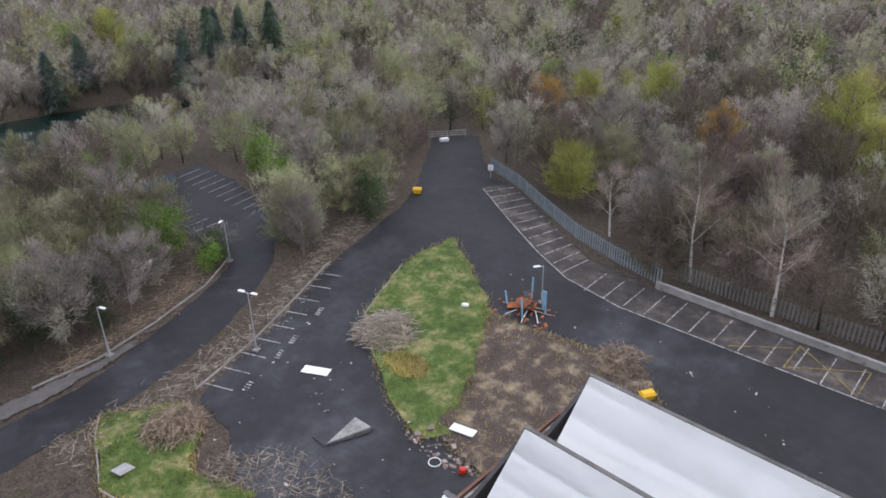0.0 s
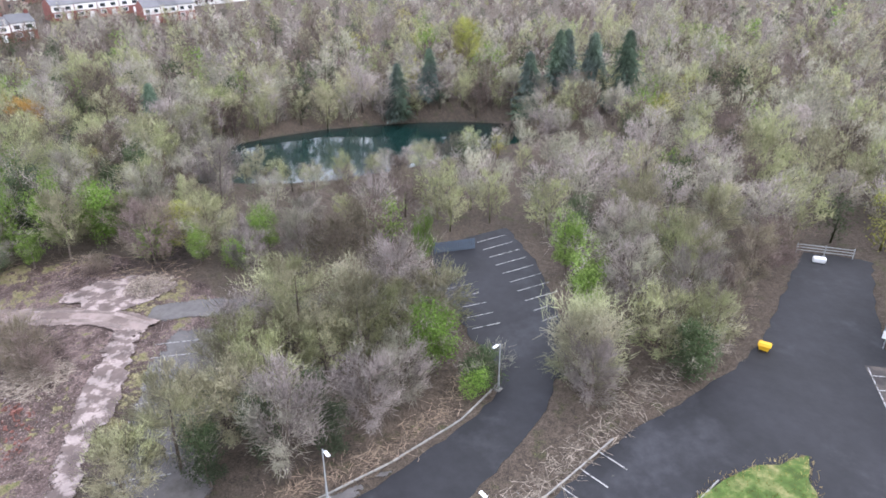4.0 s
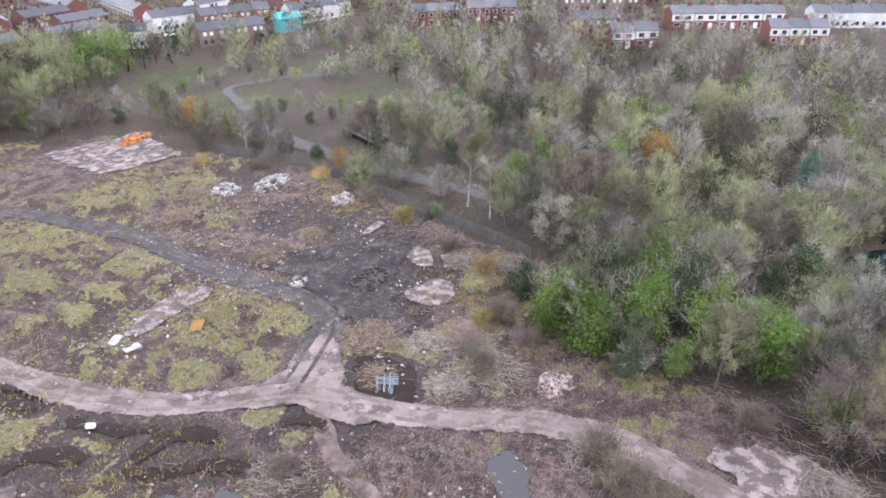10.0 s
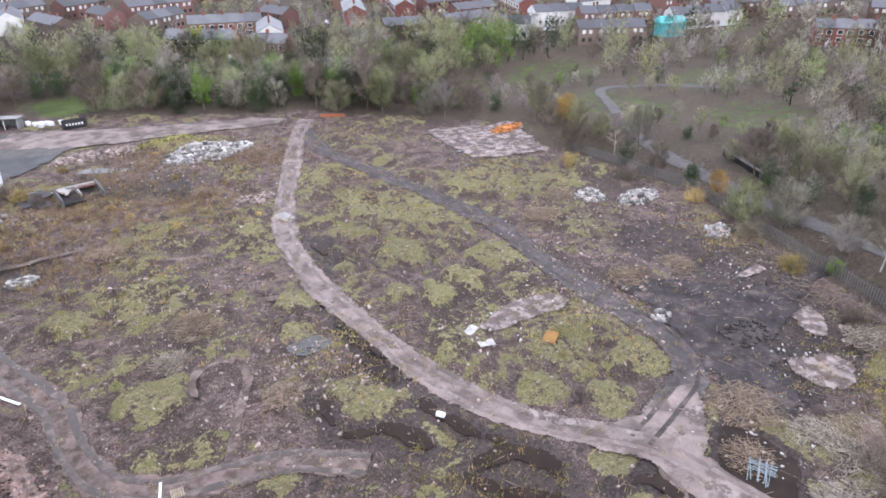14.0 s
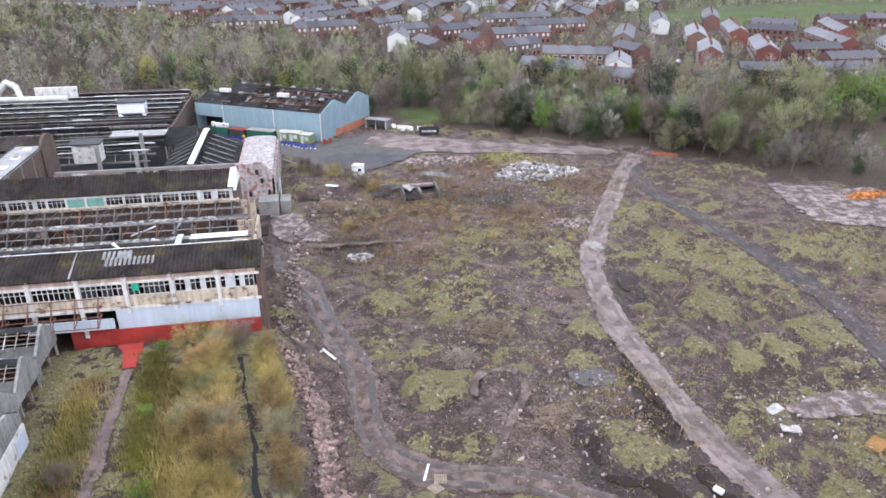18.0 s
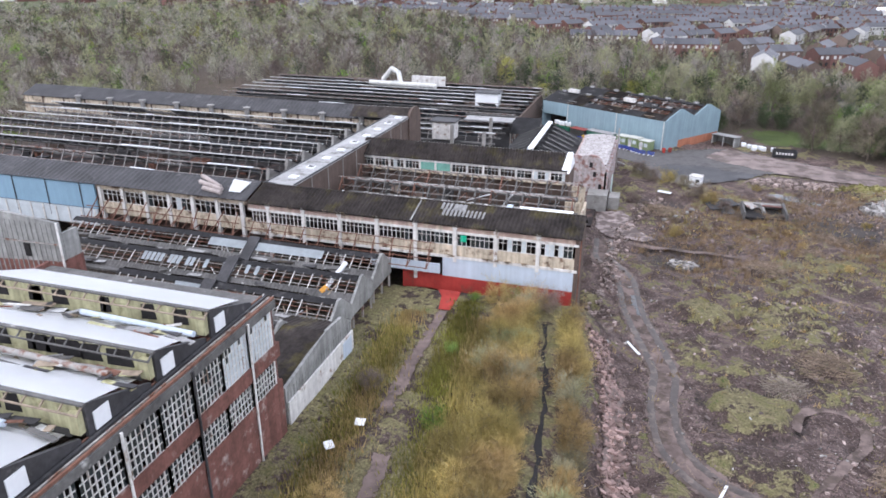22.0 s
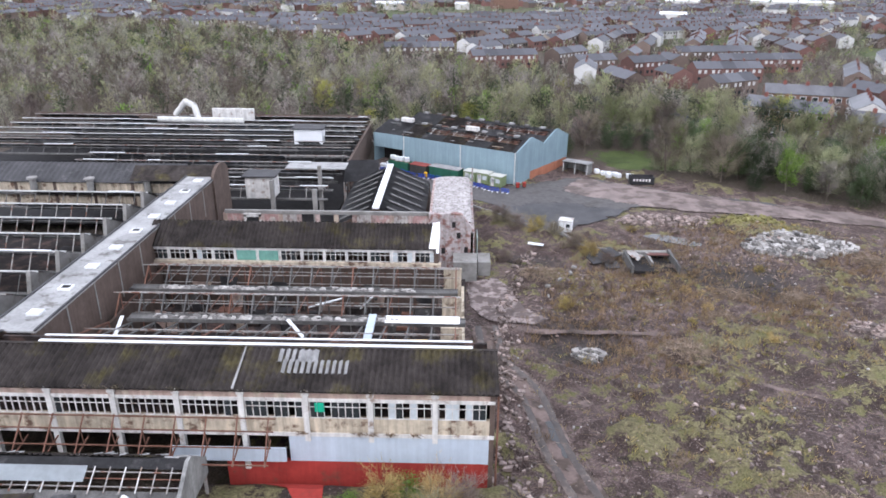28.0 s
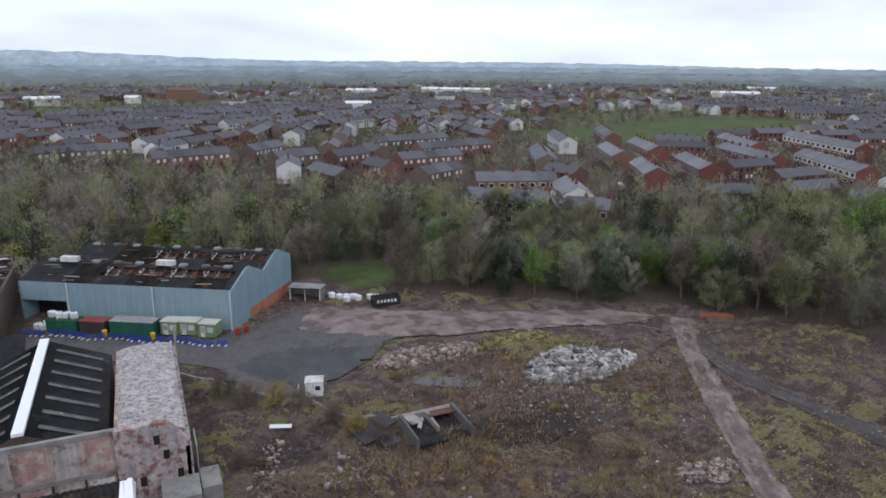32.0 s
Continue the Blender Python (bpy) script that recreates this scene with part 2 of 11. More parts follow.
line_paint = material("worn_line_paint", (0.36, 0.355, 0.35), vary=0.2, scale=1, stain=(0.06, 0.06, 0.06), stain_at=(0.49, 0.6), stain_scale=2.5)
yellow_line = material("worn_yellow_paint", (0.24, 0.18, 0.06), vary=0.2, scale=1, stain=(0.1, 0.08, 0.07), stain_at=(0.5, 0.58), stain_scale=2.5)
track_mud = material("wet_track_mud", (0.225, 0.178, 0.163), rough=0.75, vary=0.28, scale=5, fine=12, stain=(0.12, 0.092, 0.082), stain_at=(0.47, 0.56), stain_scale=0.3, spec=0.25, ragged=True)
rut_mud = material("churned_rut_mud", (0.15, 0.112, 0.1), rough=0.8, spec=0.2, vary=0.35, scale=3, fine=14, stain=(0.08, 0.06, 0.05), stain_at=(0.48, 0.58), stain_scale=0.5, ragged=True)
track_dark = material("dark_cinder_track", (0.082, 0.072, 0.071), rough=0.9, spec=0.12, vary=0.3, scale=4, fine=12, stain=(0.115, 0.098, 0.092), stain_at=(0.52, 0.66), stain_scale=0.3, ragged=True)
concrete_pale = material("broken_pale_concrete", (0.28, 0.23, 0.215), vary=0.35, scale=2.5, fine=14, stain=(0.11, 0.084, 0.076), stain_at=(0.44, 0.52), stain_scale=0.7, ragged=True)
concrete = material("weathered_concrete", (0.26, 0.25, 0.235), vary=0.22, scale=2.0, fine=14, stain=(0.12, 0.11, 0.09), stain_at=(0.55, 0.7), stain_scale=0.7)
water = material("dark_peaty_water", (0.026, 0.017, 0.013), rough=0.4, vary=0.3, scale=3, fine=6, bump=0.0, spec=0.1, ragged=True)
cinder_dark = material("black_wet_cinder", (0.05, 0.043, 0.043), rough=0.9, vary=0.45, scale=3, fine=14, stain=(0.11, 0.09, 0.083), stain_at=(0.52, 0.66), stain_scale=0.3, spec=0.12, ragged=True)
pond = glossy("green_pond_water", (0.006, 0.02, 0.018), 0.06)
puddle_mud = glossy("muddy_puddle", (0.05, 0.047, 0.046), 0.06, 0.45, ragged=True)
white_sheet = material("white_roof_coating", (0.88, 0.885, 0.89), rough=0.5, vary=0.03, scale=6, fine=6, bump=0.02, stain=(0.6, 0.6, 0.6), stain_at=(0.66, 0.85), stain_scale=0.3)
cement_roof = material("mossy_corrugated_cement_sheet", (0.046, 0.039, 0.036), rough=0.95, vary=0.4, scale=3, fine=9, stain=(0.09, 0.076, 0.032), stain_at=(0.52, 0.72), stain_scale=0.3, streak=0.3, spec=0.1)
cement_pale = material("bare_corrugated_cement_sheet", (0.3, 0.295, 0.29), vary=0.2, scale=2, streak=0.25)
felt_dark = material("dark_roofing_felt", (0.045, 0.043, 0.045), rough=0.7, vary=0.4, scale=3, stain=(0.14, 0.135, 0.13), stain_at=(0.6, 0.75), stain_scale=0.5, spec=0.4)
glaze_grey = material("dirty_blue_grey_glazing", (0.15, 0.162, 0.18), rough=0.5, vary=0.3, scale=2, streak=0.3, stain=(0.06, 0.055, 0.055), stain_at=(0.5, 0.6), stain_scale=0.7)
felt_grey = material("grey_lead_flat_roof", (0.32, 0.315, 0.31), rough=0.7, vary=0.25, scale=3, stain=(0.14, 0.13, 0.12), stain_at=(0.56, 0.66), stain_scale=0.5)
slab_grey = material("grey_roof_slab_gutter", (0.115, 0.11, 0.105), vary=0.35, scale=2, stain=(0.4, 0.39, 0.37), stain_at=(0.63, 0.72), stain_scale=0.9)
render_pink = material("stained_pink_render", (0.42, 0.31, 0.26), vary=0.2, scale=2, streak=0.3, stain=(0.5, 0.42, 0.33), stain_at=(0.5, 0.62), stain_scale=0.6)
render_cream = material("stained_cream_render", (0.55, 0.47, 0.36), vary=0.2, scale=2, streak=0.4, stain=(0.16, 0.1, 0.07), stain_at=(0.53, 0.64), stain_scale=0.8)
white_paint = material("peeling_white_paint", (0.66, 0.64, 0.61), vary=0.15, scale=1.5, streak=0.25, stain=(0.28, 0.2, 0.15), stain_at=(0.56, 0.68), stain_scale=0.9)
pale_blue = material("pale_blue_painted_panel", (0.5, 0.56, 0.63), vary=0.06, scale=3, streak=0.1)
blue_clad = material("blue_grey_cladding", (0.24, 0.33, 0.37), rough=0.6, vary=0.08, scale=4, streak=0.15)
blue_sheet = material("blue_sheet_cladding", (0.23, 0.36, 0.46), rough=0.6, vary=0.06, scale=4, streak=0.08)
red_wall = material("red_painted_wall", (0.36, 0.045, 0.035), vary=0.15, scale=2, streak=0.15, stain=(0.2, 0.07, 0.05), stain_at=(0.55, 0.7))
brick_red = material("weathered_red_brickwork", (0.165, 0.075, 0.06), vary=0.3, scale=1.2, fine=40, streak=0.2, stain=(0.36, 0.28, 0.25), stain_at=(0.58, 0.7), stain_scale=0.7)
brown_wall = material("brown_brick_wall", (0.115, 0.083, 0.068), vary=0.2, scale=1.5, streak=0.2)
ruin_wall = material("exposed_pink_plaster", (0.44, 0.34, 0.31), vary=0.25, scale=1.2, streak=0.3, stain=(0.23, 0.15, 0.13), stain_at=(0.5, 0.62), stain_scale=0.7)
lime_wall = material("algae_cream_wall", (0.42, 0.4, 0.24), vary=0.2, scale=1.5, streak=0.35, stain=(0.2, 0.19, 0.09), stain_at=(0.55, 0.7), stain_scale=0.8)
grey_clad = material("grey_corrugated_cladding", (0.27, 0.268, 0.255), vary=0.25, scale=2, streak=0.3)
steel = material("painted_steel", (0.32, 0.3, 0.28), rough=0.6, vary=0.2, scale=1, stain=(0.18, 0.08, 0.05), stain_at=(0.5, 0.62), stain_scale=1.2)
steel_pale = material("pale_painted_steel", (0.6, 0.6, 0.58), rough=0.6, vary=0.15, scale=1)
rust = material("rusty_steel", (0.17, 0.085, 0.06), rough=0.85, vary=0.35, scale=1)
galv = material("galvanised_steel", (0.45, 0.47, 0.48), rough=0.45, metal=0.6, vary=0.12, scale=1)
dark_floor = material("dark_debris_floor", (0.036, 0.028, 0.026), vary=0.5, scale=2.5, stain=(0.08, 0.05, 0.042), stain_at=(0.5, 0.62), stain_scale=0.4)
# Near-black that stands in for shade inside openings; also the black wall's colour.
void_dark = material("shade_and_wall_black", (0.02, 0.018, 0.018), vary=0.4, scale=1.5)
glass_dark = glossy("dirty_window_glass", (0.03, 0.035, 0.038), 0.15)
glass_white = material("whitewashed_window_glass", (0.5, 0.54, 0.56), rough=0.3, vary=0.12, scale=1.5)
green_paint = material("sea_green_painted_panel", (0.17, 0.36, 0.3), vary=0.12, scale=1.5, streak=0.15)
timber = material("weathered_timber", (0.3, 0.24, 0.18), vary=0.3, scale=0.8)
white_plastic = material("white_plastic", (0.75, 0.76, 0.77), rough=0.5, vary=0.05)
yellow_bin = material("yellow_plastic", (0.72, 0.42, 0.02), rough=0.5, vary=0.08)
rubble = material("brick_and_stone_rubble", (0.24, 0.19, 0.17), vary=0.4, scale=0.8, fine=60, island=0.6)
rubble_white = material("pale_stone_rubble", (0.27, 0.255, 0.24), vary=0.35, scale=0.8, island=0.75, ragged=True)
brick_rubble = material("red_brick_rubble", (0.16, 0.108, 0.094), vary=0.4, scale=0.8, island=0.5, stain=(0.11, 0.084, 0.075), stain_at=(0.43, 0.52), stain_scale=0.8, ragged=True)
brush = material("cut_brushwood", (0.25, 0.19, 0.14), vary=0.3, scale=0.8, island=0.5)
brush_pale = material("bleached_brushwood", (0.29, 0.245, 0.2), vary=0.3, scale=0.8, island=0.5)
dry_grass = foliage("tall_dry_grass", (0.46, 0.36, 0.165), 0.2, 0.3)
green_weeds = foliage("green_weeds", (0.23, 0.22, 0.065), 0.2, 0.3)
bark = material("grey_brown_bark", (0.13, 0.105, 0.085), vary=0.3, scale=0.7, each=0.25)
birch_bark = material("white_birch_bark", (0.5, 0.47, 0.43), vary=0.3, scale=0.7, stain=(0.1, 0.09, 0.08), stain_at=(0.55, 0.62), stain_scale=2.0)
twigs_grey = foliage("bare_grey_twigs", (0.36, 0.336, 0.29), 0.3, 0.12)
twigs_brown = foliage("bare_brown_twigs", (0.26, 0.218, 0.183), 0.3, 0.12)
twigs_olive = foliage("budding_olive_twigs", (0.33, 0.33, 0.205), 0.3, 0.12)
buds_lime = foliage("fresh_lime_leaves", (0.36, 0.36, 0.12), 0.2, 0.15)
catkin_gold = foliage("golden_catkins", (0.4, 0.26, 0.1), 0.15, 0.15)
leaf_dark = foliage("dark_evergreen_leaves", (0.1, 0.13, 0.075), 0.3, 0.25)
leaf_green = foliage("green_shrub_leaves", (0.2, 0.3, 0.08), 0.3, 0.3)
leaf_pale = foliage("pale_grey_green_leaves", (0.4, 0.4, 0.27), 0.15, 0.15)
conifer_leaf = foliage("blue_green_conifer_needles", (0.14, 0.185, 0.15), 0.25, 0.3)
slate = material("slate_roof", (0.1, 0.098, 0.106), rough=0.45, spec=0.5, vary=0.2, scale=3, each=0.25, fine=25)
house_brick = material("house_red_brick", (0.18, 0.072, 0.058), vary=0.15, scale=2, fine=40, each=0.3)
house_brown = material("house_brown_brick", (0.2, 0.12, 0.09), vary=0.15, scale=2, fine=40, each=0.25)
house_stone = material("buff_stone_house_wall", (0.4, 0.32, 0.22), vary=0.15, scale=1.5, fine=30, each=0.1)
house_white = material("white_house_render", (0.62, 0.6, 0.57), vary=0.08, scale=2, each=0.1)
frame_white = material("white_window_frame", (0.75, 0.75, 0.74), vary=0.04)

# ---------------------------------------------------------------- mesh helpers
def part(name, bm, mat, parent=None, label="", smooth=False):
    """Links a bmesh as one mesh object under a thing or a part."""
    me = bpy.data.meshes.new(name)
    bm.to_mesh(me)
    bm.free()
    return part_of(name, me, mat, parent, label, smooth)


def part_of(name, me, mat, parent=None, label="", smooth=False):
    for one in mat if isinstance(mat, (list, tuple)) else (mat,):
        if one.name not in [s.name for s in me.materials if s]:
            me.materials.append(one)
    if smooth:
        me.shade_smooth()
    ob = new(name, me)
    if parent is not None:
        ob.parent = parent
    if label:
        ob["label"] = label
    return ob


def thing(name, label, category, group="", at=(0, 0, 0), turn=0.0, kind=""):
    ob = new(name)
    ob.empty_display_size = 0.5
    ob.matrix_basis = pose(*at, 0, 0, turn)
    return tagged(ob, label, category, group, kind)


def quad(bm, *ps, mi=0):
    f = bm.faces.new([bm.verts.new(p) for p in ps])
    f.material_index = mi
    return f


def hexa(bm, lo, hi, mi=0):
    """A solid from a lower and an upper ring of the same length."""
    a = [bm.verts.new(p) for p in lo]
    b = [bm.verts.new(p) for p in hi]
    n = len(a)
    fs = [bm.faces.new(a[::-1]), bm.faces.new(b)]
    fs += [bm.faces.new((a[i], a[(i + 1) % n], b[(i + 1) % n], b[i])) for i in range(n)]
    for f in fs:
        f.material_index = mi


def box(bm, x0, x1, y0, y1, z0, z1, mi=0):
    hexa(bm, [(x0, y0, z0), (x1, y0, z0), (x1, y1, z0), (x0, y1, z0)], [(x0, y0, z1), (x1, y0, z1), (x1, y1, z1), (x0, y1, z1)], mi)


def bar(bm, p, q, w=0.1, h=None, mi=0):
    """A straight square bar from p to q."""
    p, q, h = Vector(p), Vector(q), h or w
    d = (q - p).normalized()
    s = d.cross((0, 0, 1))
    s = s.normalized() if s.length > 0.01 else Vector((1, 0, 0))
    u = s.cross(d)
    ring = [s * a * w / 2 + u * b * h / 2 for a, b in ((-1, -1), (1, -1), (1, 1), (-1, 1))]
    hexa(bm, [p + r for r in ring], [q + r for r in ring], mi)


def tube(bm, p, q, r0, r1=None, n=8, cap=True):
    p, q, r1 = Vector(p), Vector(q), r0 if r1 is None else r1
    d = (q - p).normalized()
    s = d.orthogonal().normalized()
    u = d.cross(s)
    a = [bm.verts.new(p + (s * math.cos(i * math.tau / n) + u * math.sin(i * math.tau / n)) * r0) for i in range(n)]
    b = [bm.verts.new(q + (s * math.cos(i * math.tau / n) + u * math.sin(i * math.tau / n)) * r1) for i in range(n)]
    for i in range(n):
        bm.faces.new((a[i], a[(i + 1) % n], b[(i + 1) % n], b[i]))
    if cap:
        bm.faces.new(a[::-1])
        bm.faces.new(b)


def ribbed(bm, a, b, c, d, pitch=0.5, deep=0.1, thick=0.06, mi=0):
    """A corrugated sheet on the corners a b (low edge) c d (high edge), the ribs running up the slope."""
    a, b, c, d = (Vector(v) for v in (a, b, c, d))
    up = (b - a).cross(d - a).normalized()
    n = max(2, int((b - a).length / pitch)) * 2
    lo, hi = [], []
    for i in range(n + 1):
        f = i / n
        o = up * (deep if i % 2 else 0.0)
        lo.append(bm.verts.new(a.lerp(b, f) + o))
        hi.append(bm.verts.new(d.lerp(c, f) + o))
    for i in range(n):
        bm.faces.new((lo[i], lo[i + 1], hi[i + 1], hi[i])).material_index = mi
    e = [bm.verts.new(v - up * thick) for v in (a, b, c, d)]
    bm.faces.new(e[::-1]).material_index = mi


def spline(pts, step=2.0):
    """Points along a smooth line through pts."""
    ps = [Vector(p) for p in pts]
    ps = [ps[0] * 2 - ps[1]] + ps + [ps[-1] * 2 - ps[-2]]
    out = []
    for i in range(1, len(ps) - 2):
        a, b, c, d = ps[i - 1:i + 3]
        n = max(1, int((c - b).length / step))
        for k in range(n):
            t = k / n
            out.append(0.5 * (2 * b + (c - a) * t + (2 * a - 5 * b + 4 * c - d) * t * t + (3 * b - a - 3 * c + d) * t ** 3))
    return out + [ps[-2]]


# ---------------------------------------------------------------- the lie of the land
def sstep(a, b, v):
    t = np.clip((v - a) / (b - a), 0, 1)
    return t * t * (3 - 2 * t)


LAKES = [(134.0, -28.0, 17.0, 37.0, 0.15), (171.0, 53.0, 5.0, 8.0, 1.2)]  # x, y, half width, half length, level


def lie(x, y):
    """The height of the smooth ground."""
    x, y = np.asarray(x, float), np.asarray(y, float)
    field = -1.0 * sstep(90, 170, y)
    south = 2.8 + 2.2 * (1 - sstep(-48, -15, y))
    z = field + (south - field) * (1 - sstep(8, 58, y))
    yard = south + 2.2 * sstep(0, 45, y)
    z = z + (yard - z) * (1 - sstep(20.5, 28, x)) * (1 - sstep(114, 121, y))
    # the bank and the wooded strip beyond the boundary fence
    edge = 96 + 46 * sstep(15, 110, y)
    z = z + (2.2 - z) * sstep(0, 10, x - edge) * (1 - sstep(150, 200, y)) * sstep(-25, 25, y)
    # ground rises towards the streets, and to hills far off
    far = np.hypot(x - 60, y - 100)
    z = z + 3.5 * sstep(250, 275, y + 0.45 * np.maximum(x - 60, 0)) + 8 * sstep(190, 420, -y)
    z = z + 4.0 * sstep(190, 300, x - 0.2 * y)
    z = z - 6 * sstep(500, 1500, far) + 14 * sstep(1500, 3000, far)
    for cx, cy, rx, ry, lev in LAKES:
        r = np.hypot((x - cx) / rx, (y - cy) / ry)
        z = z + (lev - 1.2 - z) * (1 - sstep(1.0, 1.25, r))
    return z


# Roads and tracks: name, material, width, lift, label, centre line
ROADS = [
    ("site_track", track_mud, 4.4, 0.07, "pinkish wet mud track with wheel ruts across the cleared site",
     [(107, 195), (98, 183), (90.4, 170.6), (78.1, 149.8), (71.2, 135.6), (67.6, 120), (66.6, 104.2), (67.1, 91.1), (69, 82.5), (72.5, 75.5), (78, 68), (79, 58), (80.5, 50), (82.8, 43), (83.3, 35), (81, 27), (76.7, 17.5), (72, 12.5)]),
    ("cinder_track", track_dark, 4.6, 0.06, "dark cinder track across the cleared site",
     [(77, 69), (84.5, 70.5), (91, 72.5), (95.2, 78), (96, 86), (97.8, 101.5), (101.3, 117), (101.2, 130), (101, 140), (99, 160), (98.2, 172.7), (103, 188)]),
    ("spur_track", rut_mud, 2.0, 0.05, "short muddy spur off the site track", [(77.5, 66), (74, 62), (71, 59), (67, 52), (62, 47)]),
    ("link_road", asphalt_old, 4.0, 0.05, "narrow worn tarmac link road at the edge of the trees", [(76, 13), (74.5, 3), (72, -10), (69.5, -23)]),
    ("lower_road", asphalt, 5.2, 0.06, "narrow tarmac service road below the car park", [(31, 24), (33, 10), (34.6, -1), (36.5, -6.5), (39.3, -12.5), (43, -18.8), (48, -24.6), (56, -27.6), (67, -28.6)]),
    ("rutted_track", rut_mud, 4.2, 0.05, "deep muddy wheel ruts beside the factory wall",
     [(21.2, 154), (22, 144.5), (25.4, 137.4), (27.3, 126.4), (29.1, 119.8), (31.4, 111), (31.2, 104.4), (32.4, 97.2), (36.3, 92.6), (41.7, 90.8), (48, 88.5), (54, 83)]),
]
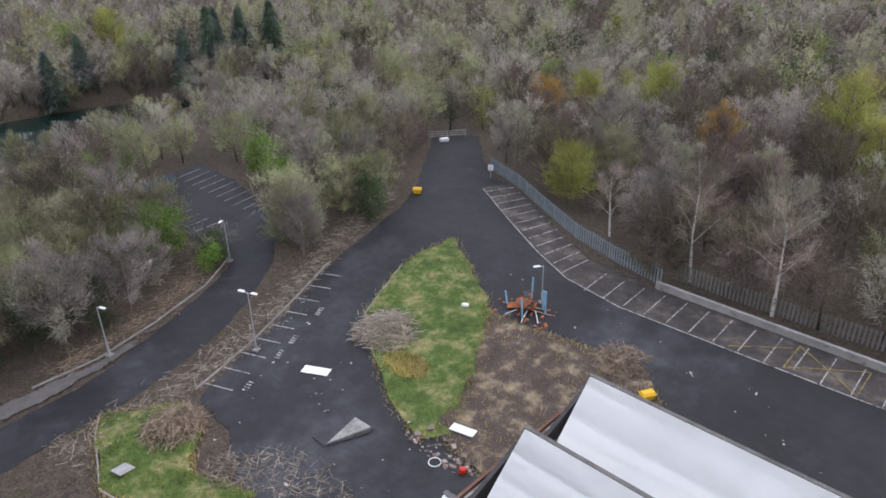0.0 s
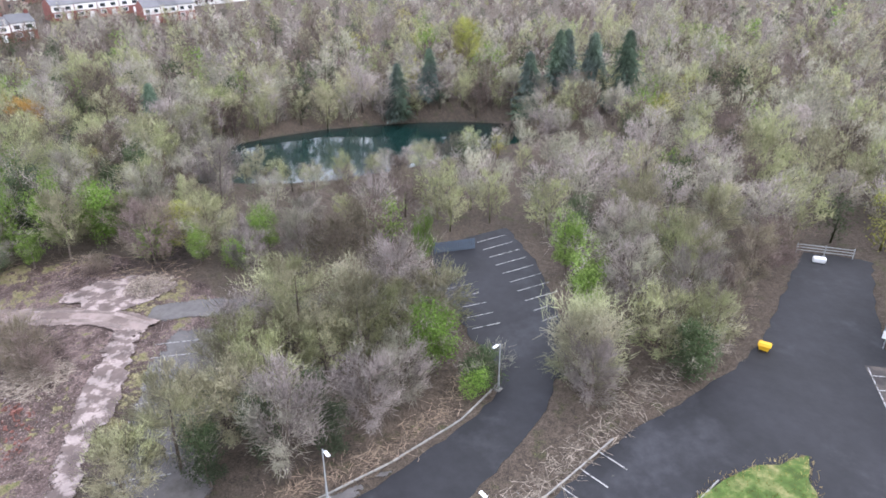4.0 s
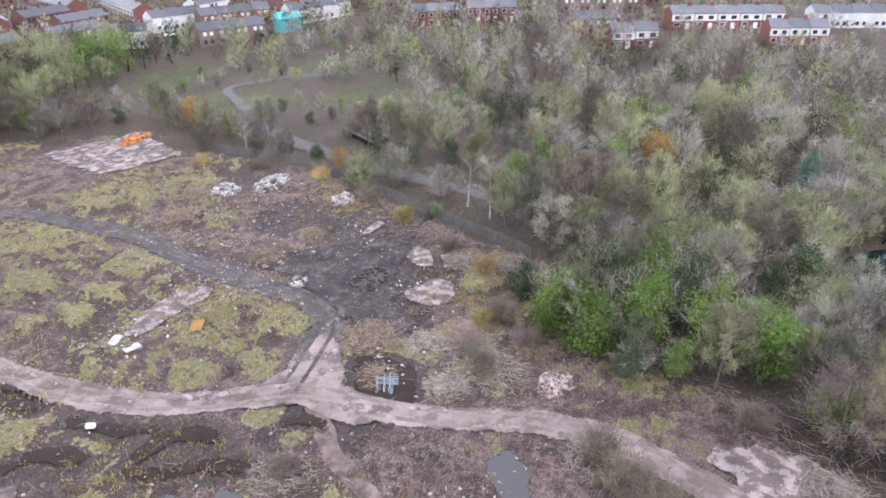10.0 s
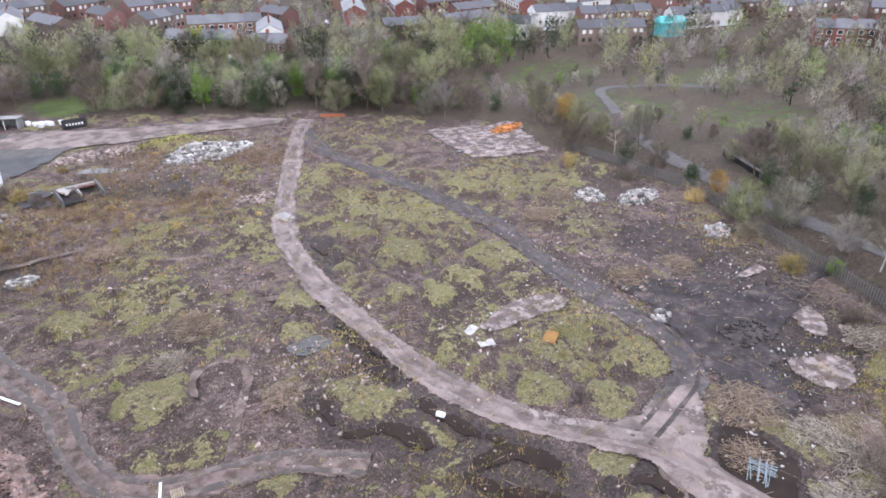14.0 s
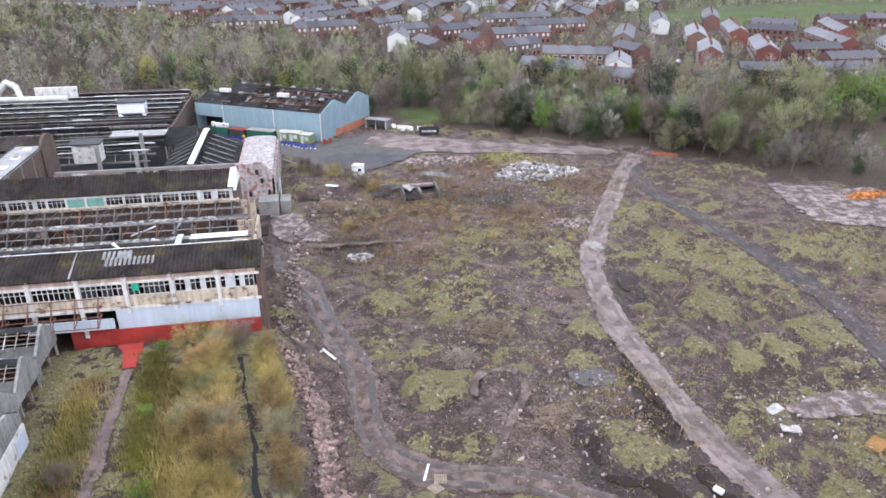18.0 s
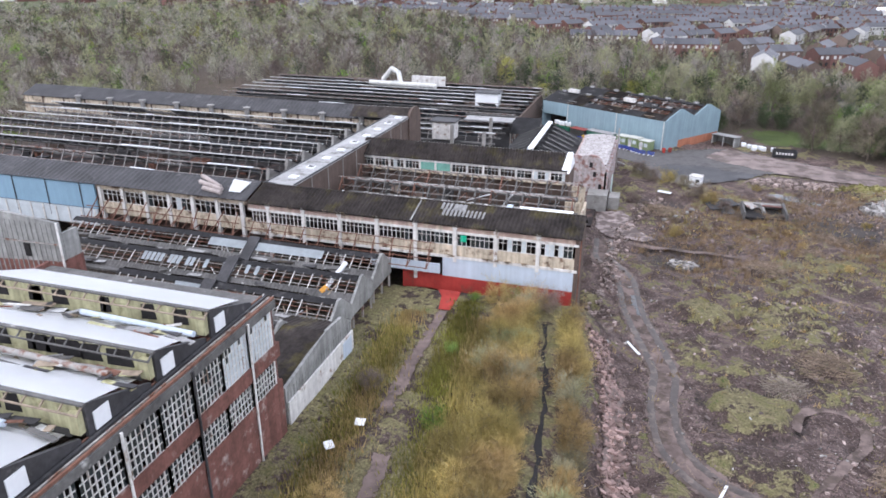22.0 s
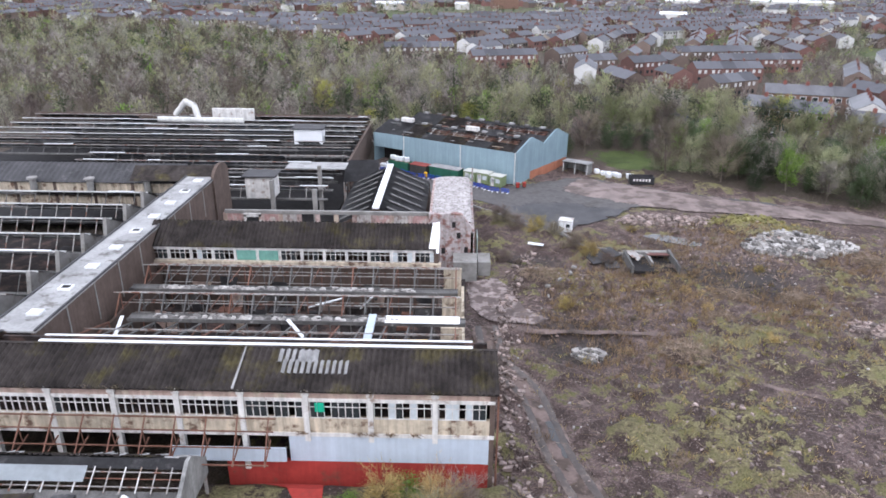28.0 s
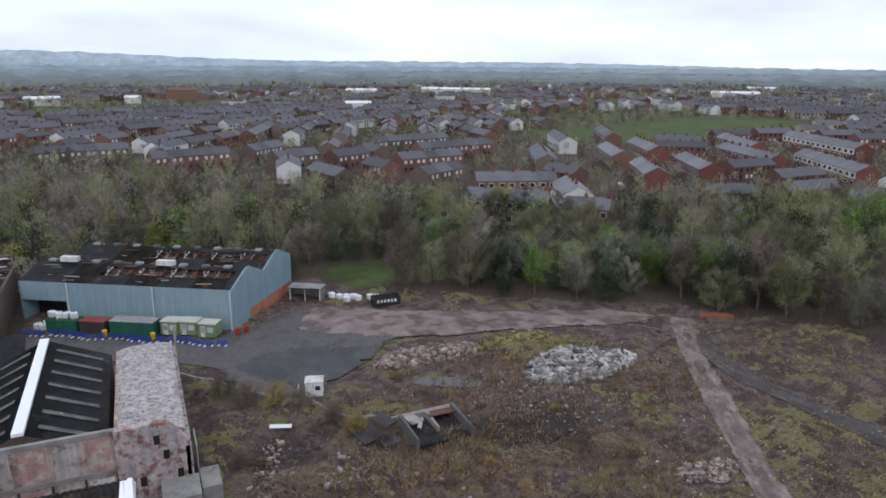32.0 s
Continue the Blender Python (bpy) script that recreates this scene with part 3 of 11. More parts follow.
# Flat areas: name, material, lift, wobble, label, outline
SHEETS = [
    ("car_park", asphalt, 0.05, 0.25, "dark worn tarmac car park with faded bays",
     [(59, -74), (61, -70.5), (45.5, -50.8), (42, -44), (38, -29.5), (30.8, -13.5), (27.2, -5.5), (22, -5.5), (17, -3), (8, 0), (0, 3), (-6, -2), (-6, -20), (-45, -20), (-45, -47.4), (-17, -47.3), (-5.2, -47.3), (5.3, -47.8), (13.3, -48.4), (22, -53), (29, -57.5), (36.5, -62.2), (40, -62), (48, -69), (56, -77)]),
    ("lower_car_park", asphalt, 0.045, 0.25, "tarmac car park among trees with white bay lines", [(49, -24), (58, -22.5), (70, -22.5), (81.5, -24.5), (82, -36.5), (70, -36), (59, -33.5), (48, -29)]),
    ("side_car_park", asphalt_old, 0.05, 0.3, "old grey tarmac parking area with faded lines", [(72, 11.5), (51, 14.5), (40, 16), (41, 6), (56, 4), (71, 2)]),
    ("concrete_strip", concrete_pale, 0.09, 0.3, "long strip of cracked pale concrete", [(74.5, 11.5), (74, 17.2), (54, 20), (38, 21.5), (38, 17), (54, 15.2)]),
    ("works_yard", asphalt_old, 0.05, 0.5, "wide worn tarmac works yard", [(-4, 233), (24, 217.5), (46, 228.5), (62, 219), (80, 211), (95, 205), (100, 196), (84, 200), (66, 203.5), (56, 206), (49.5, 202), (37.3, 190), (28, 193), (25, 205), (18, 211), (-4, 216)]),
    ("yard_tarmac", material("grey_yard_tarmac", (0.07, 0.068, 0.071), rough=0.75, vary=0.3, scale=6, stain=(0.1, 0.095, 0.092), stain_at=(0.5, 0.66), stain_scale=0.15, ragged=True), 0.08, 0.3, "dark patched tarmac yard", [(26, 206), (36, 191), (49, 199), (52, 204), (38, 209)]),
    ("red_slab", concrete_pale, 0.1, 0.5, "pale demolished floor slab with puddles", [(124, 170), (147, 161), (138, 139), (119.5, 145)]),
    ("yard_path", rut_mud, 0.05, 0.15, "narrow tarmac path through an overgrown yard", [(4.6, 110.4), (6.7, 110.2), (7.0, 100), (7.8, 90), (10.0, 80), (12.4, 62), (10.2, 62), (7.4, 80), (5.4, 90), (4.7, 101)]),
    ("red_floor", red_wall, 0.06, 0.2, "red painted concrete doorway floor", [(1.5, 116.4), (6, 116.4), (6.6, 113), (6.7, 109.4), (5.2, 109), (4.6, 112.4), (3.6, 114.4), (1.5, 115)]),
    ("bay_strip", bay_tarmac, 0.075, 0.1, "worn brown tarmac parking bays along a fence", [(-45, -47.3), (-45, -42.4), (-18, -42.3), (-5.4, -42.1), (6.3, -42.0), (13.8, -43.4), (20, -46.4), (28, -51.2), (38.7, -57.8), (36.5, -62.1), (29, -57.4), (22, -52.9), (13.3, -48.3), (5.3, -47.7)]),
    ("old_forecourt", asphalt_old, 0.06, 0.3, "pale worn concrete beside the service road", [(36.6, 9.5), (36.6, 5), (38.2, -3), (41.2, -9.5), (42.2, -9), (40, -1), (39.6, 9.5)]),
    ("puddle", puddle_mud, 0.06, 0.3, "grey rain puddle on muddy ground", [(75.7, 44.2), (78.4, 42.3), (76.5, 39.4), (73.5, 38.4), (70.8, 37.2), (69.6, 39.3), (72.5, 42)]),
    ("puddle", puddle_mud, 0.06, 0.3, "shallow rain puddle on the site track", [(70.6, 138), (72.6, 138.6), (73.4, 136.4), (72.2, 134.6), (70.3, 135.6)]),
    ("puddle", water, 0.055, 0.4, "dark standing water in a ditch by the track", [(86.5, 65.4), (88.2, 61.6), (87.2, 57.6), (83.2, 55.4), (79.7, 54.0), (77.6, 57.2), (79.4, 60.4), (82, 63.4)]),
    ("puddle", water, 0.055, 0.4, "dark standing water among mossy mounds", [(67.5, 64), (65.8, 69.2), (62.8, 73.4), (60.2, 77.4), (59.2, 76), (61.8, 71.4), (64.6, 66)]),
    ("puddle", water, 0.055, 0.4, "dark water beside the muddy track", [(64.2, 88.6), (65.2, 82), (67.2, 77.6), (66, 77), (63.6, 81), (62.4, 88)]),
    ("puddle", water, 0.055, 0.4, "dark water beside the muddy track", [(64.4, 100), (64.2, 92), (62.8, 92), (61.6, 97)]),
    ("puddle", water, 0.055, 0.4, "dark wet hollow beside the track", [(73.6, 133), (75.6, 130.4), (74.4, 126), (72.2, 125.6), (72.6, 129)]),
    ("puddle", water, 0.055, 0.4, "dark pool by a broken kerb", [(53.9, 171.8), (57, 168.2), (60, 166.6), (66, 168.4), (68, 171), (64, 173), (60.5, 174.2), (55, 174.4)]),
    ("puddle", puddle_mud, 0.06, 0.4, "pale rain puddle on bare ground", [(50.6, 189), (53.4, 190.2), (57.4, 189.2), (61.2, 185.6), (58.6, 184), (55, 185.6)]),
    ("puddle", puddle_mud, 0.06, 0.3, "rain puddle in a wheel rut", [(26.3, 131.6), (27.4, 132), (29, 126.4), (28.2, 124.6), (27.2, 127)]),
    ("puddle", puddle_mud, 0.06, 0.4, "rain puddle on a demolished floor slab", [(120.4, 152.6), (126, 155), (133, 154), (132, 151.4), (127, 152.4), (123, 150.4)]),
    ("puddle", puddle_mud, 0.06, 0.4, "wide shallow puddle on bare ground", [(57.4, 62), (60.4, 66.6), (62.8, 67), (61.6, 60.6), (58.4, 57)]),
    ("track_junction", track_mud, 0.062, 0.5, "pink wet mud where two tracks meet", [(73.4, 74.4), (80, 72.6), (86, 72.6), (90.4, 71.6), (88.4, 68.6), (85.2, 66.2), (81.2, 63.6), (78.8, 60), (77, 56.5), (75, 58.5), (75.4, 66), (72.6, 71)]),
    ("cinder_apron", cinder_dark, 0.045, 0.9, "black wet cinder ground beside the track", [(100.0, 95.0), (110.8, 85.7), (116.8, 78.2), (129.8, 80.5), (130.1, 74.1), (117.2, 71.8), (109.2, 70.4), (103.0, 67.9), (98.7, 60.9), (91.0, 60.5), (89.6, 66.6), (94.2, 74.5), (97.7, 81.2)]),
    ("puddle", water, 0.055, 0.5, "dark brown water among mossy mounds", [(52.4, 89.7), (54.5, 86.6), (57.4, 86.2), (58.4, 82.0), (60.2, 80.8), (60.0, 86.4)]),
    ("puddle", water, 0.055, 0.5, "dark brown water beside the muddy track", [(66.0, 112.6), (66.6, 117.6), (65.0, 113.1), (63.4, 105.5), (63.6, 97.6), (65.0, 97.0), (65.4, 104.8)]),
    ("puddle", water, 0.055, 0.5, "dark brown water between mossy mounds", [(62.2, 77.7), (66.0, 78.1), (68.6, 74.5), (69.0, 72.4), (67.4, 69.0), (64.9, 75.0), (60.8, 75.5)]),
    ("puddle", water, 0.055, 0.4, "dark brown water between mossy mounds", [(70.2, 67.0), (74.7, 66.2), (75.4, 62.2), (73.4, 60.4), (73.6, 64.2)]),
    ("puddle", water, 0.055, 0.4, "dark brown water in an old wheel rut", [(54.4, 96.3), (55.5, 95.0), (54.4, 90.0), (53.0, 90.4)]),
    ("puddle", puddle_mud, 0.06, 0.5, "grey rain water lying on churned mud", [(58.2, 107.4), (62.0, 106.4), (60.6, 102.6), (57.4, 103.4), (55.8, 106.4)]),
    ("puddle", puddle_mud, 0.06, 0.5, "grey rain water lying on churned mud", [(52.4, 76.0), (57.4, 73.0), (60.4, 69.6), (57.6, 67.4), (53.2, 70.6)]),
    ("plaster_patch", rubble_white, 0.1, 0.5, "white crushed plaster pressed into the track", [(73.6, 145.4), (75.4, 145.8), (76.8, 143.4), (75.8, 141.2), (73.8, 141.0), (72.8, 143.0)]),
    ("plaster_patch", concrete_pale, 0.1, 0.5, "pale worn patch in the muddy track", [(70.0, 79.6), (71.4, 80.6), (74.0, 76.8), (75.6, 73.6), (74.4, 73.2), (72.0, 76.4)]),
    ("plaster_patch", concrete_pale, 0.1, 0.4, "pale worn patch in the muddy track", [(66.0, 101.6), (67.4, 101.6), (67.8, 97.4), (66.6, 96.8)]),
    ("plaster_patch", concrete_pale, 0.1, 0.5, "pale worn concrete at the track junction", [(82.4, 66.6), (85.4, 66.4), (87.6, 68.6), (84.6, 69.6)]),
    ("plaster_patch", concrete_pale, 0.1, 0.5, "pale worn concrete at the track junction", [(77.0, 61.4), (79.4, 61.6), (80.0, 56.4), (78.4, 55.0), (77.4, 57.6)]),
    ("concrete_slab", concrete_pale, 0.09, 0.5, "broken strip of pale concrete by the cinders", [(114.2, 72.6), (117.4, 71.4), (113.4, 66.6), (109.6, 66.8), (111.2, 70.2)]),
    ("concrete_slab", concrete_pale, 0.09, 0.45, "broken pale concrete floor slab", [(77.4, 96), (84, 97.4), (91, 96.4), (93.4, 93.4), (90.8, 91.2), (86, 92.4), (82.6, 92.4), (79, 93)]),
    ("concrete_slab", concrete_pale, 0.09, 0.45, "broken pale concrete floor slab", [(102.3, 67.6), (108.4, 65), (108.2, 60.6), (102.2, 59.8), (100.8, 64)]),
    ("concrete_slab", concrete_pale, 0.09, 0.45, "cracked concrete slab among brushwood", [(96.6, 57), (101.6, 57), (101.4, 54.2), (97.4, 53.2)]),
    ("concrete_slab", concrete_pale, 0.09, 0.4, "narrow strip of broken concrete", [(115.4, 82.6), (123.6, 82.8), (122.6, 80.4), (116.2, 80.8)]),
    ("concrete_slab", concrete_pale, 0.08, 0.6, "muddy broken concrete apron by the trees", [(77.6, 18.6), (81, 22), (84.6, 24.6), (87, 19), (86.4, 13.4), (82.4, 8.6), (79.4, 11)]),
    ("concrete_slab", concrete_pale, 0.09, 0.5, "cracked pale concrete apron by the factory", [(18.8, 168.4), (24, 169.4), (27, 160), (31, 155.4), (25, 153.6), (19.4, 157)]),
    ("concrete_kerb", concrete_pale, 0.3, 0.15, "long pale broken concrete kerb", [(54.4, 176), (64, 176.4), (74.6, 174.4), (74.4, 173.5), (64, 175.4), (54.6, 175.1)]),
    ("brick_strip", brick_rubble, 0.12, 0.35, "strip of crushed red brick rubble", [(22.6, 114), (24.6, 113.4), (27, 108), (28, 100), (29, 91), (30.5, 78), (27.4, 78), (25.6, 91), (24.6, 100), (23.6, 108)]),
    ("brown_apron", track_mud, 0.06, 0.6, "brown muddy works yard", [(46, 228), (62, 218.6), (80, 210.6), (96, 204.6), (104, 198), (100, 194), (84, 199), (66, 202.5), (56, 205.4), (50, 208), (42, 214), (38, 218)]),
]
LAWNS = [
    ("grass_verge", [(31.6, 1.2), (27.4, -4.4), (23.6, -4.2), (19.4, -0.6), (13.5, -3), (12, 2), (22.6, 4.9), (29.2, 2.6)]),
    ("grass_island", [(30.4, -42.6), (30.8, -34.4), (26.7, -25), (20, -20.5), (15.3, -17.6), (9, -15.2), (7.4, -18), (10, -24), (15.9, -33.1), (23.7, -38.4)]),
    ("soil_island", [(16.5, -33), (10, -33.5), (3, -34.5), (-1, -34.5), (-4.4, -31), (-5.6, -22), (1, -15.5), (8.5, -17), (11, -24)]),
]


def inside(px, py, outline):
    """Which points lie within an outline."""
    px, py = np.asarray(px, float), np.asarray(py, float)
    hit = np.zeros(px.shape, bool)
    n = len(outline)
    for i in range(n):
        (x0, y0), (x1, y1) = outline[i], outline[(i + 1) % n]
        if y0 == y1:
            continue
        cross = ((y0 > py) != (y1 > py)) & (px < (x1 - x0) * (py - y0) / (y1 - y0) + x0)
        hit ^= cross
    return hit


def away(px, py, line):
    """How far points lie from a line of segments."""
    px, py = np.asarray(px, float), np.asarray(py, float)
    best = np.full(px.shape, 1e9)
    for (x0, y0), (x1, y1) in zip(line, line[1:]):
        dx, dy = x1 - x0, y1 - y0
        t = np.clip(((px - x0) * dx + (py - y0) * dy) / (dx * dx + dy * dy + 1e-9), 0, 1)
        best = np.minimum(best, np.hypot(px - x0 - t * dx, py - y0 - t * dy))
    return best


ROAD_LINES = [(r, [tuple(p) for p in (v.to_2d() for v in spline([(*q, 0) for q in r[5]], 3.0))]) for r in ROADS]
SITE = [(18, 262), (-4, 262), (-4, 121), (20, 121), (24, 60), (40, 24), (72, 3), (80, 5.5), (94, 18), (97, 38), (117, 52), (126, 72), (140, 107), (139, 138), (142, 166), (118, 192), (105, 205), (92, 211), (66, 229), (46, 246)]


def waves(x, y):
    """Uneven rubble and mounds, as an array."""
    out = np.zeros(np.shape(x))
    for k, (f, a) in enumerate(((0.11, 0.5), (0.27, 0.33), (0.61, 0.2))):
        out += a * (np.sin(f * x * 1.3 + 1.7 * k + 2.1 * np.sin(f * y * 0.9 + k)) * np.sin(f * y * 1.1 + 0.6 * k + 1.9 * np.sin(f * x * 0.8)))
    return out


def roughness(x, y):
    """How far the ground may heave: none on roads and slabs."""
    rough = np.where(inside(x, y, SITE), 0.75, 0.25)
    rough = np.where((x < 22) & (y < 116) & (y > 20) & (x > -5), 0.5, rough)
    rough = np.where(np.hypot(x - 60, y - 90) > 260, 0.0, rough)
    for (name, mat, width, lift, label, line), pts in ROAD_LINES:
        d = away(x, y, pts)
        rough *= sstep(width * 0.5, width * 0.5 + 3, d)
    for name, mat, lift, wob, label, outline in SHEETS:
        rough *= np.where(inside(x, y, outline), 0.0, sstep(0.3, 3.5, away(x, y, outline + outline[:1])))
    return rough


def ground_z(x, y):
    x, y = np.atleast_1d(np.asarray(x, float)), np.atleast_1d(np.asarray(y, float))
    return lie(x, y) + roughness(x, y) * waves(x, y)


def gz(x, y):
    if -60 < x < 184 and -90 < y < 264:
        return float(heights(x, y))
    return float(ground_z(x, y)[0])


def cut(poly, axis, value, keep_less):
    out = []
    for i in range(len(poly)):
        a, b = poly[i], poly[(i + 1) % len(poly)]
        ina, inb = (a[axis] <= value) == keep_less, (b[axis] <= value) == keep_less
        if ina:
            out.append(a)
        if ina != inb:
            t = (value - a[axis]) / (b[axis] - a[axis])
            out.append((a[0] + t * (b[0] - a[0]), a[1] + t * (b[1] - a[1])))
    return out


def sheet(name, outline, mat, lift=0.05, wobble=0.0, step=3.0, seed=1, flat=None):
    """A thin surface that follows the ground inside an outline."""
    rng = random.Random(seed)
    ring = []
    small = max(p[0] for p in outline) - min(p[0] for p in outline) < 24 and max(p[1] for p in outline) - min(p[1] for p in outline) < 24
    if wobble and len(outline) < 9 and step == 3.0 and name in ("puddle", "concrete_slab", "brick_strip", "plaster_patch"):
        outline = [tuple(p.to_2d()) for p in spline([(*p, 0) for p in outline + outline[:2]], 1.5)][:-1]
    for i in range(len(outline)):
        a, b = Vector(outline[i]), Vector(outline[(i + 1) % len(outline)])
        n = max(1, int((b - a).length / 1.2)) if wobble else 1
        for k in range(n):
            p = a.lerp(b, k / n)
            ring.append((p.x + rng.uniform(-wobble, wobble), p.y + rng.uniform(-wobble, wobble)))
    xs = [p[0] for p in ring]
    ys = [p[1] for p in ring]
    if small and step == 3.0:
        step = 0.9
    verts, faces = [], []
    x = math.floor(min(xs) / step) * step
    while x < max(xs):
        strip = cut(cut(ring, 0, x, False), 0, x + step, True)
        if len(strip) > 2:
            y = math.floor(min(ys) / step) * step
            while y < max(ys):
                cell = cut(cut(strip, 1, y, False), 1, y + step, True)
                if len(cell) > 2:
                    faces.append(list(range(len(verts), len(verts) + len(cell))))
                    verts += cell
                y += step
        x += step
    seen, merged = {}, []
    for k, v in enumerate(verts):
        key = (round(v[0], 3), round(v[1], 3))
        if key not in seen:
            seen[key] = len(merged)
            merged.append(v)
        verts[k] = seen[key]
    faces = [list(dict.fromkeys(verts[i] for i in f)) for f in faces]
    faces = [f for f in faces if len(f) > 2]
    verts = merged
    vx, vy = np.array([v[0] for v in verts]), np.array([v[1] for v in verts])
    z = np.full(len(verts), flat) if flat is not None else ground_z(vx, vy) + lift
    me = bpy.data.meshes.new(name)
    me.from_pydata([(float(a), float(b), float(c)) for a, b, c in zip(vx, vy, z)], [], faces)
    rim = np.clip(1 - away(vx, vy, ring + ring[:1]) / (0.3 if name == "yard_path" else 0.4 if name == "puddle" else 0.5 if name in ("concrete_strip", "brick_strip") else 0.9), 0, 1)
    me.attributes.new("bite", "FLOAT", "POINT").data.foreach_set("value", rim.astype(np.float32))
    ob = part_of(name, me, mat)
    if me.polygons and sum(p.normal.z * p.area for p in me.polygons) < 0:
        me.flip_normals()
    return ob


def ribbon(name, line, width, mat, lift, jag=0.4, seed=3):
    """A road along a smooth line, following the ground, with slightly ragged edges."""
    rng = random.Random(seed)
    pts = spline([(*p, 0) for p in line], 1.0)
    verts, faces = [], []
    for i, p in enumerate(pts):
        d = (pts[min(i + 1, len(pts) - 1)] - pts[max(i - 1, 0)]).normalized()
        s = Vector((-d.y, d.x, 0))
        w = width / 2 * (1 + 0.1 * math.sin(i * 0.23)) + (0.35 if width > 1.5 else 0.12)
        for k in range(5):
            f = -1 + k / 2
            q = p + s * w * f + s * (rng.uniform(-jag, jag) * 0.4 if k in (0, 4) else 0)
            verts.append((q.x, q.y))
        if i:
            b = 5 * i
            faces += [(b - 5 + k, b - 4 + k, b + 1 + k, b + k) for k in range(4)]
    vx, vy = np.array([v[0] for v in verts]), np.array([v[1] for v in verts])
    z = ground_z(vx, vy) + lift
    z[0::5] -= 0.05
    z[4::5] -= 0.05
    me = bpy.data.meshes.new(name)
    me.from_pydata([(float(a), float(b), float(c)) for a, b, c in zip(vx, vy, z)], [], faces)
    rim = np.tile(np.array([1.0, 0.0, 0.0, 0.0, 1.0], np.float32), len(pts))
    rim[:5] = rim[-5:] = 1.0
    me.attributes.new("bite", "FLOAT", "POINT").data.foreach_set("value", rim)
    ob = part_of(name, me, mat, smooth=True)
    if sum(p.normal.z for p in me.polygons) < 0:
        me.flip_normals()
    return ob


def ground_material():
    m = bpy.data.materials.new("earth_moss_and_leaf_litter")
    m.use_nodes = True
    nt = m.node_tree
    L = nt.links.new
    b = nt.nodes["Principled BSDF"]
    b.inputs["Specular IOR Level"].default_value = 0.3
    co = nt.nodes.new("ShaderNodeNewGeometry").outputs["Position"]
    zone = nt.nodes.new("ShaderNodeAttribute")
    zone.attribute_name = "zone"
    sep = nt.nodes.new("ShaderNodeSeparateColor")
    L(zone.outputs["Color"], sep.inputs["Color"])

    def tex(scale, detail=5.0, rough=0.6):
        n = nt.nodes.new("ShaderNodeTexNoise")
        n.inputs["Scale"].default_value, n.inputs["Detail"].default_value, n.inputs["Roughness"].default_value = scale, detail, rough
        L(co, n.inputs["Vector"])
        return n.outputs["Fac"]

    def ranged(v, a, b_, lo=0.0, hi=1.0):
        r = nt.nodes.new("ShaderNodeMapRange")
        r.inputs["From Min"].default_value, r.inputs["From Max"].default_value = a, b_
        r.inputs["To Min"].default_value, r.inputs["To Max"].default_value = lo, hi
        L(v, r.inputs["Value"])
        return r.outputs["Result"]

    def math2(op, a, b_):
        t = nt.nodes.new("ShaderNodeMath")
        t.operation = op
        for k, v in enumerate((a, b_)):
            if isinstance(v, float):
                t.inputs[k].default_value = v
            else:
                L(v, t.inputs[k])
        return t.outputs[0]

    def blend(fac, a, b_):
        mx = nt.nodes.new("ShaderNodeMix")
        mx.data_type = "RGBA"
        L(fac, mx.inputs["Factor"])
        for key, v in (("A", a), ("B", b_)):
            if isinstance(v, tuple):
                mx.inputs[key].default_value = (*v, 1)
            else:
                L(v, mx.inputs[key])
        return mx.outputs["Result"]

    broad, mid, fine, grit = tex(0.055), tex(0.38, 8, 0.68), tex(1.6, 7, 0.75), tex(5.0, 4, 0.75)
    mud = blend(ranged(mid, 0.42, 0.58), (0.08, 0.054, 0.047), (0.232, 0.167, 0.152))
    mud = blend(ranged(math2("ADD", broad, math2("MULTIPLY", fine, 0.35)), 0.7, 0.8), mud, (0.062, 0.044, 0.038))
    mud = blend(ranged(fine, 0.55, 0.62), mud, (0.055, 0.039, 0.034))
    stone = nt.nodes.new("ShaderNodeTexVoronoi")
    stone.inputs["Scale"].default_value = 2.6
    L(co, stone.inputs["Vector"])
    mud = blend(math2("MULTIPLY", ranged(stone.outputs["Distance"], 0.2, 0.14), ranged(mid, 0.5, 0.56)), mud, (0.33, 0.3, 0.28))
    mud = blend(ranged(grit, 0.6, 0.68), mud, (0.3, 0.26, 0.24))
    dark = blend(ranged(fine, 0.42, 0.58), (0.028, 0.019, 0.016), (0.08, 0.06, 0.054))
    moss = blend(ranged(fine, 0.36, 0.64), (0.11, 0.092, 0.045), (0.29, 0.255, 0.135))
    moss = blend(ranged(mid, 0.52, 0.62), moss, (0.185, 0.17, 0.075))
    lawn = blend(ranged(mid, 0.35, 0.65), (0.05, 0.075, 0.02), (0.095, 0.12, 0.036))
    lawn = blend(ranged(fine, 0.6, 0.75), lawn, (0.19, 0.18, 0.075))
    litter = blend(ranged(fine, 0.36, 0.64), (0.06, 0.046, 0.036), (0.125, 0.098, 0.074))
    litter = blend(ranged(mid, 0.56, 0.7), litter, (0.075, 0.085, 0.03))
    edge = math2("MULTIPLY", math2("SUBTRACT", math2("ADD", math2("MULTIPLY", mid, 0.65), math2("MULTIPLY", fine, 0.35)), 0.5), 4.2)
    wood_amount = zone.outputs["Alpha"]
    col = blend(ranged(math2("ADD", wood_amount, math2("MULTIPLY", edge, 0.5)), 0.4, 0.6), mud, litter)
    # wet rims round the mossy hummocks
    rim = math2("MULTIPLY", ranged(math2("ADD", sep.outputs["Green"], edge), 0.3, 0.4), ranged(broad, 0.46, 0.54, 0.25, 0.85))
    col = blend(rim, col, (0.052, 0.036, 0.03))
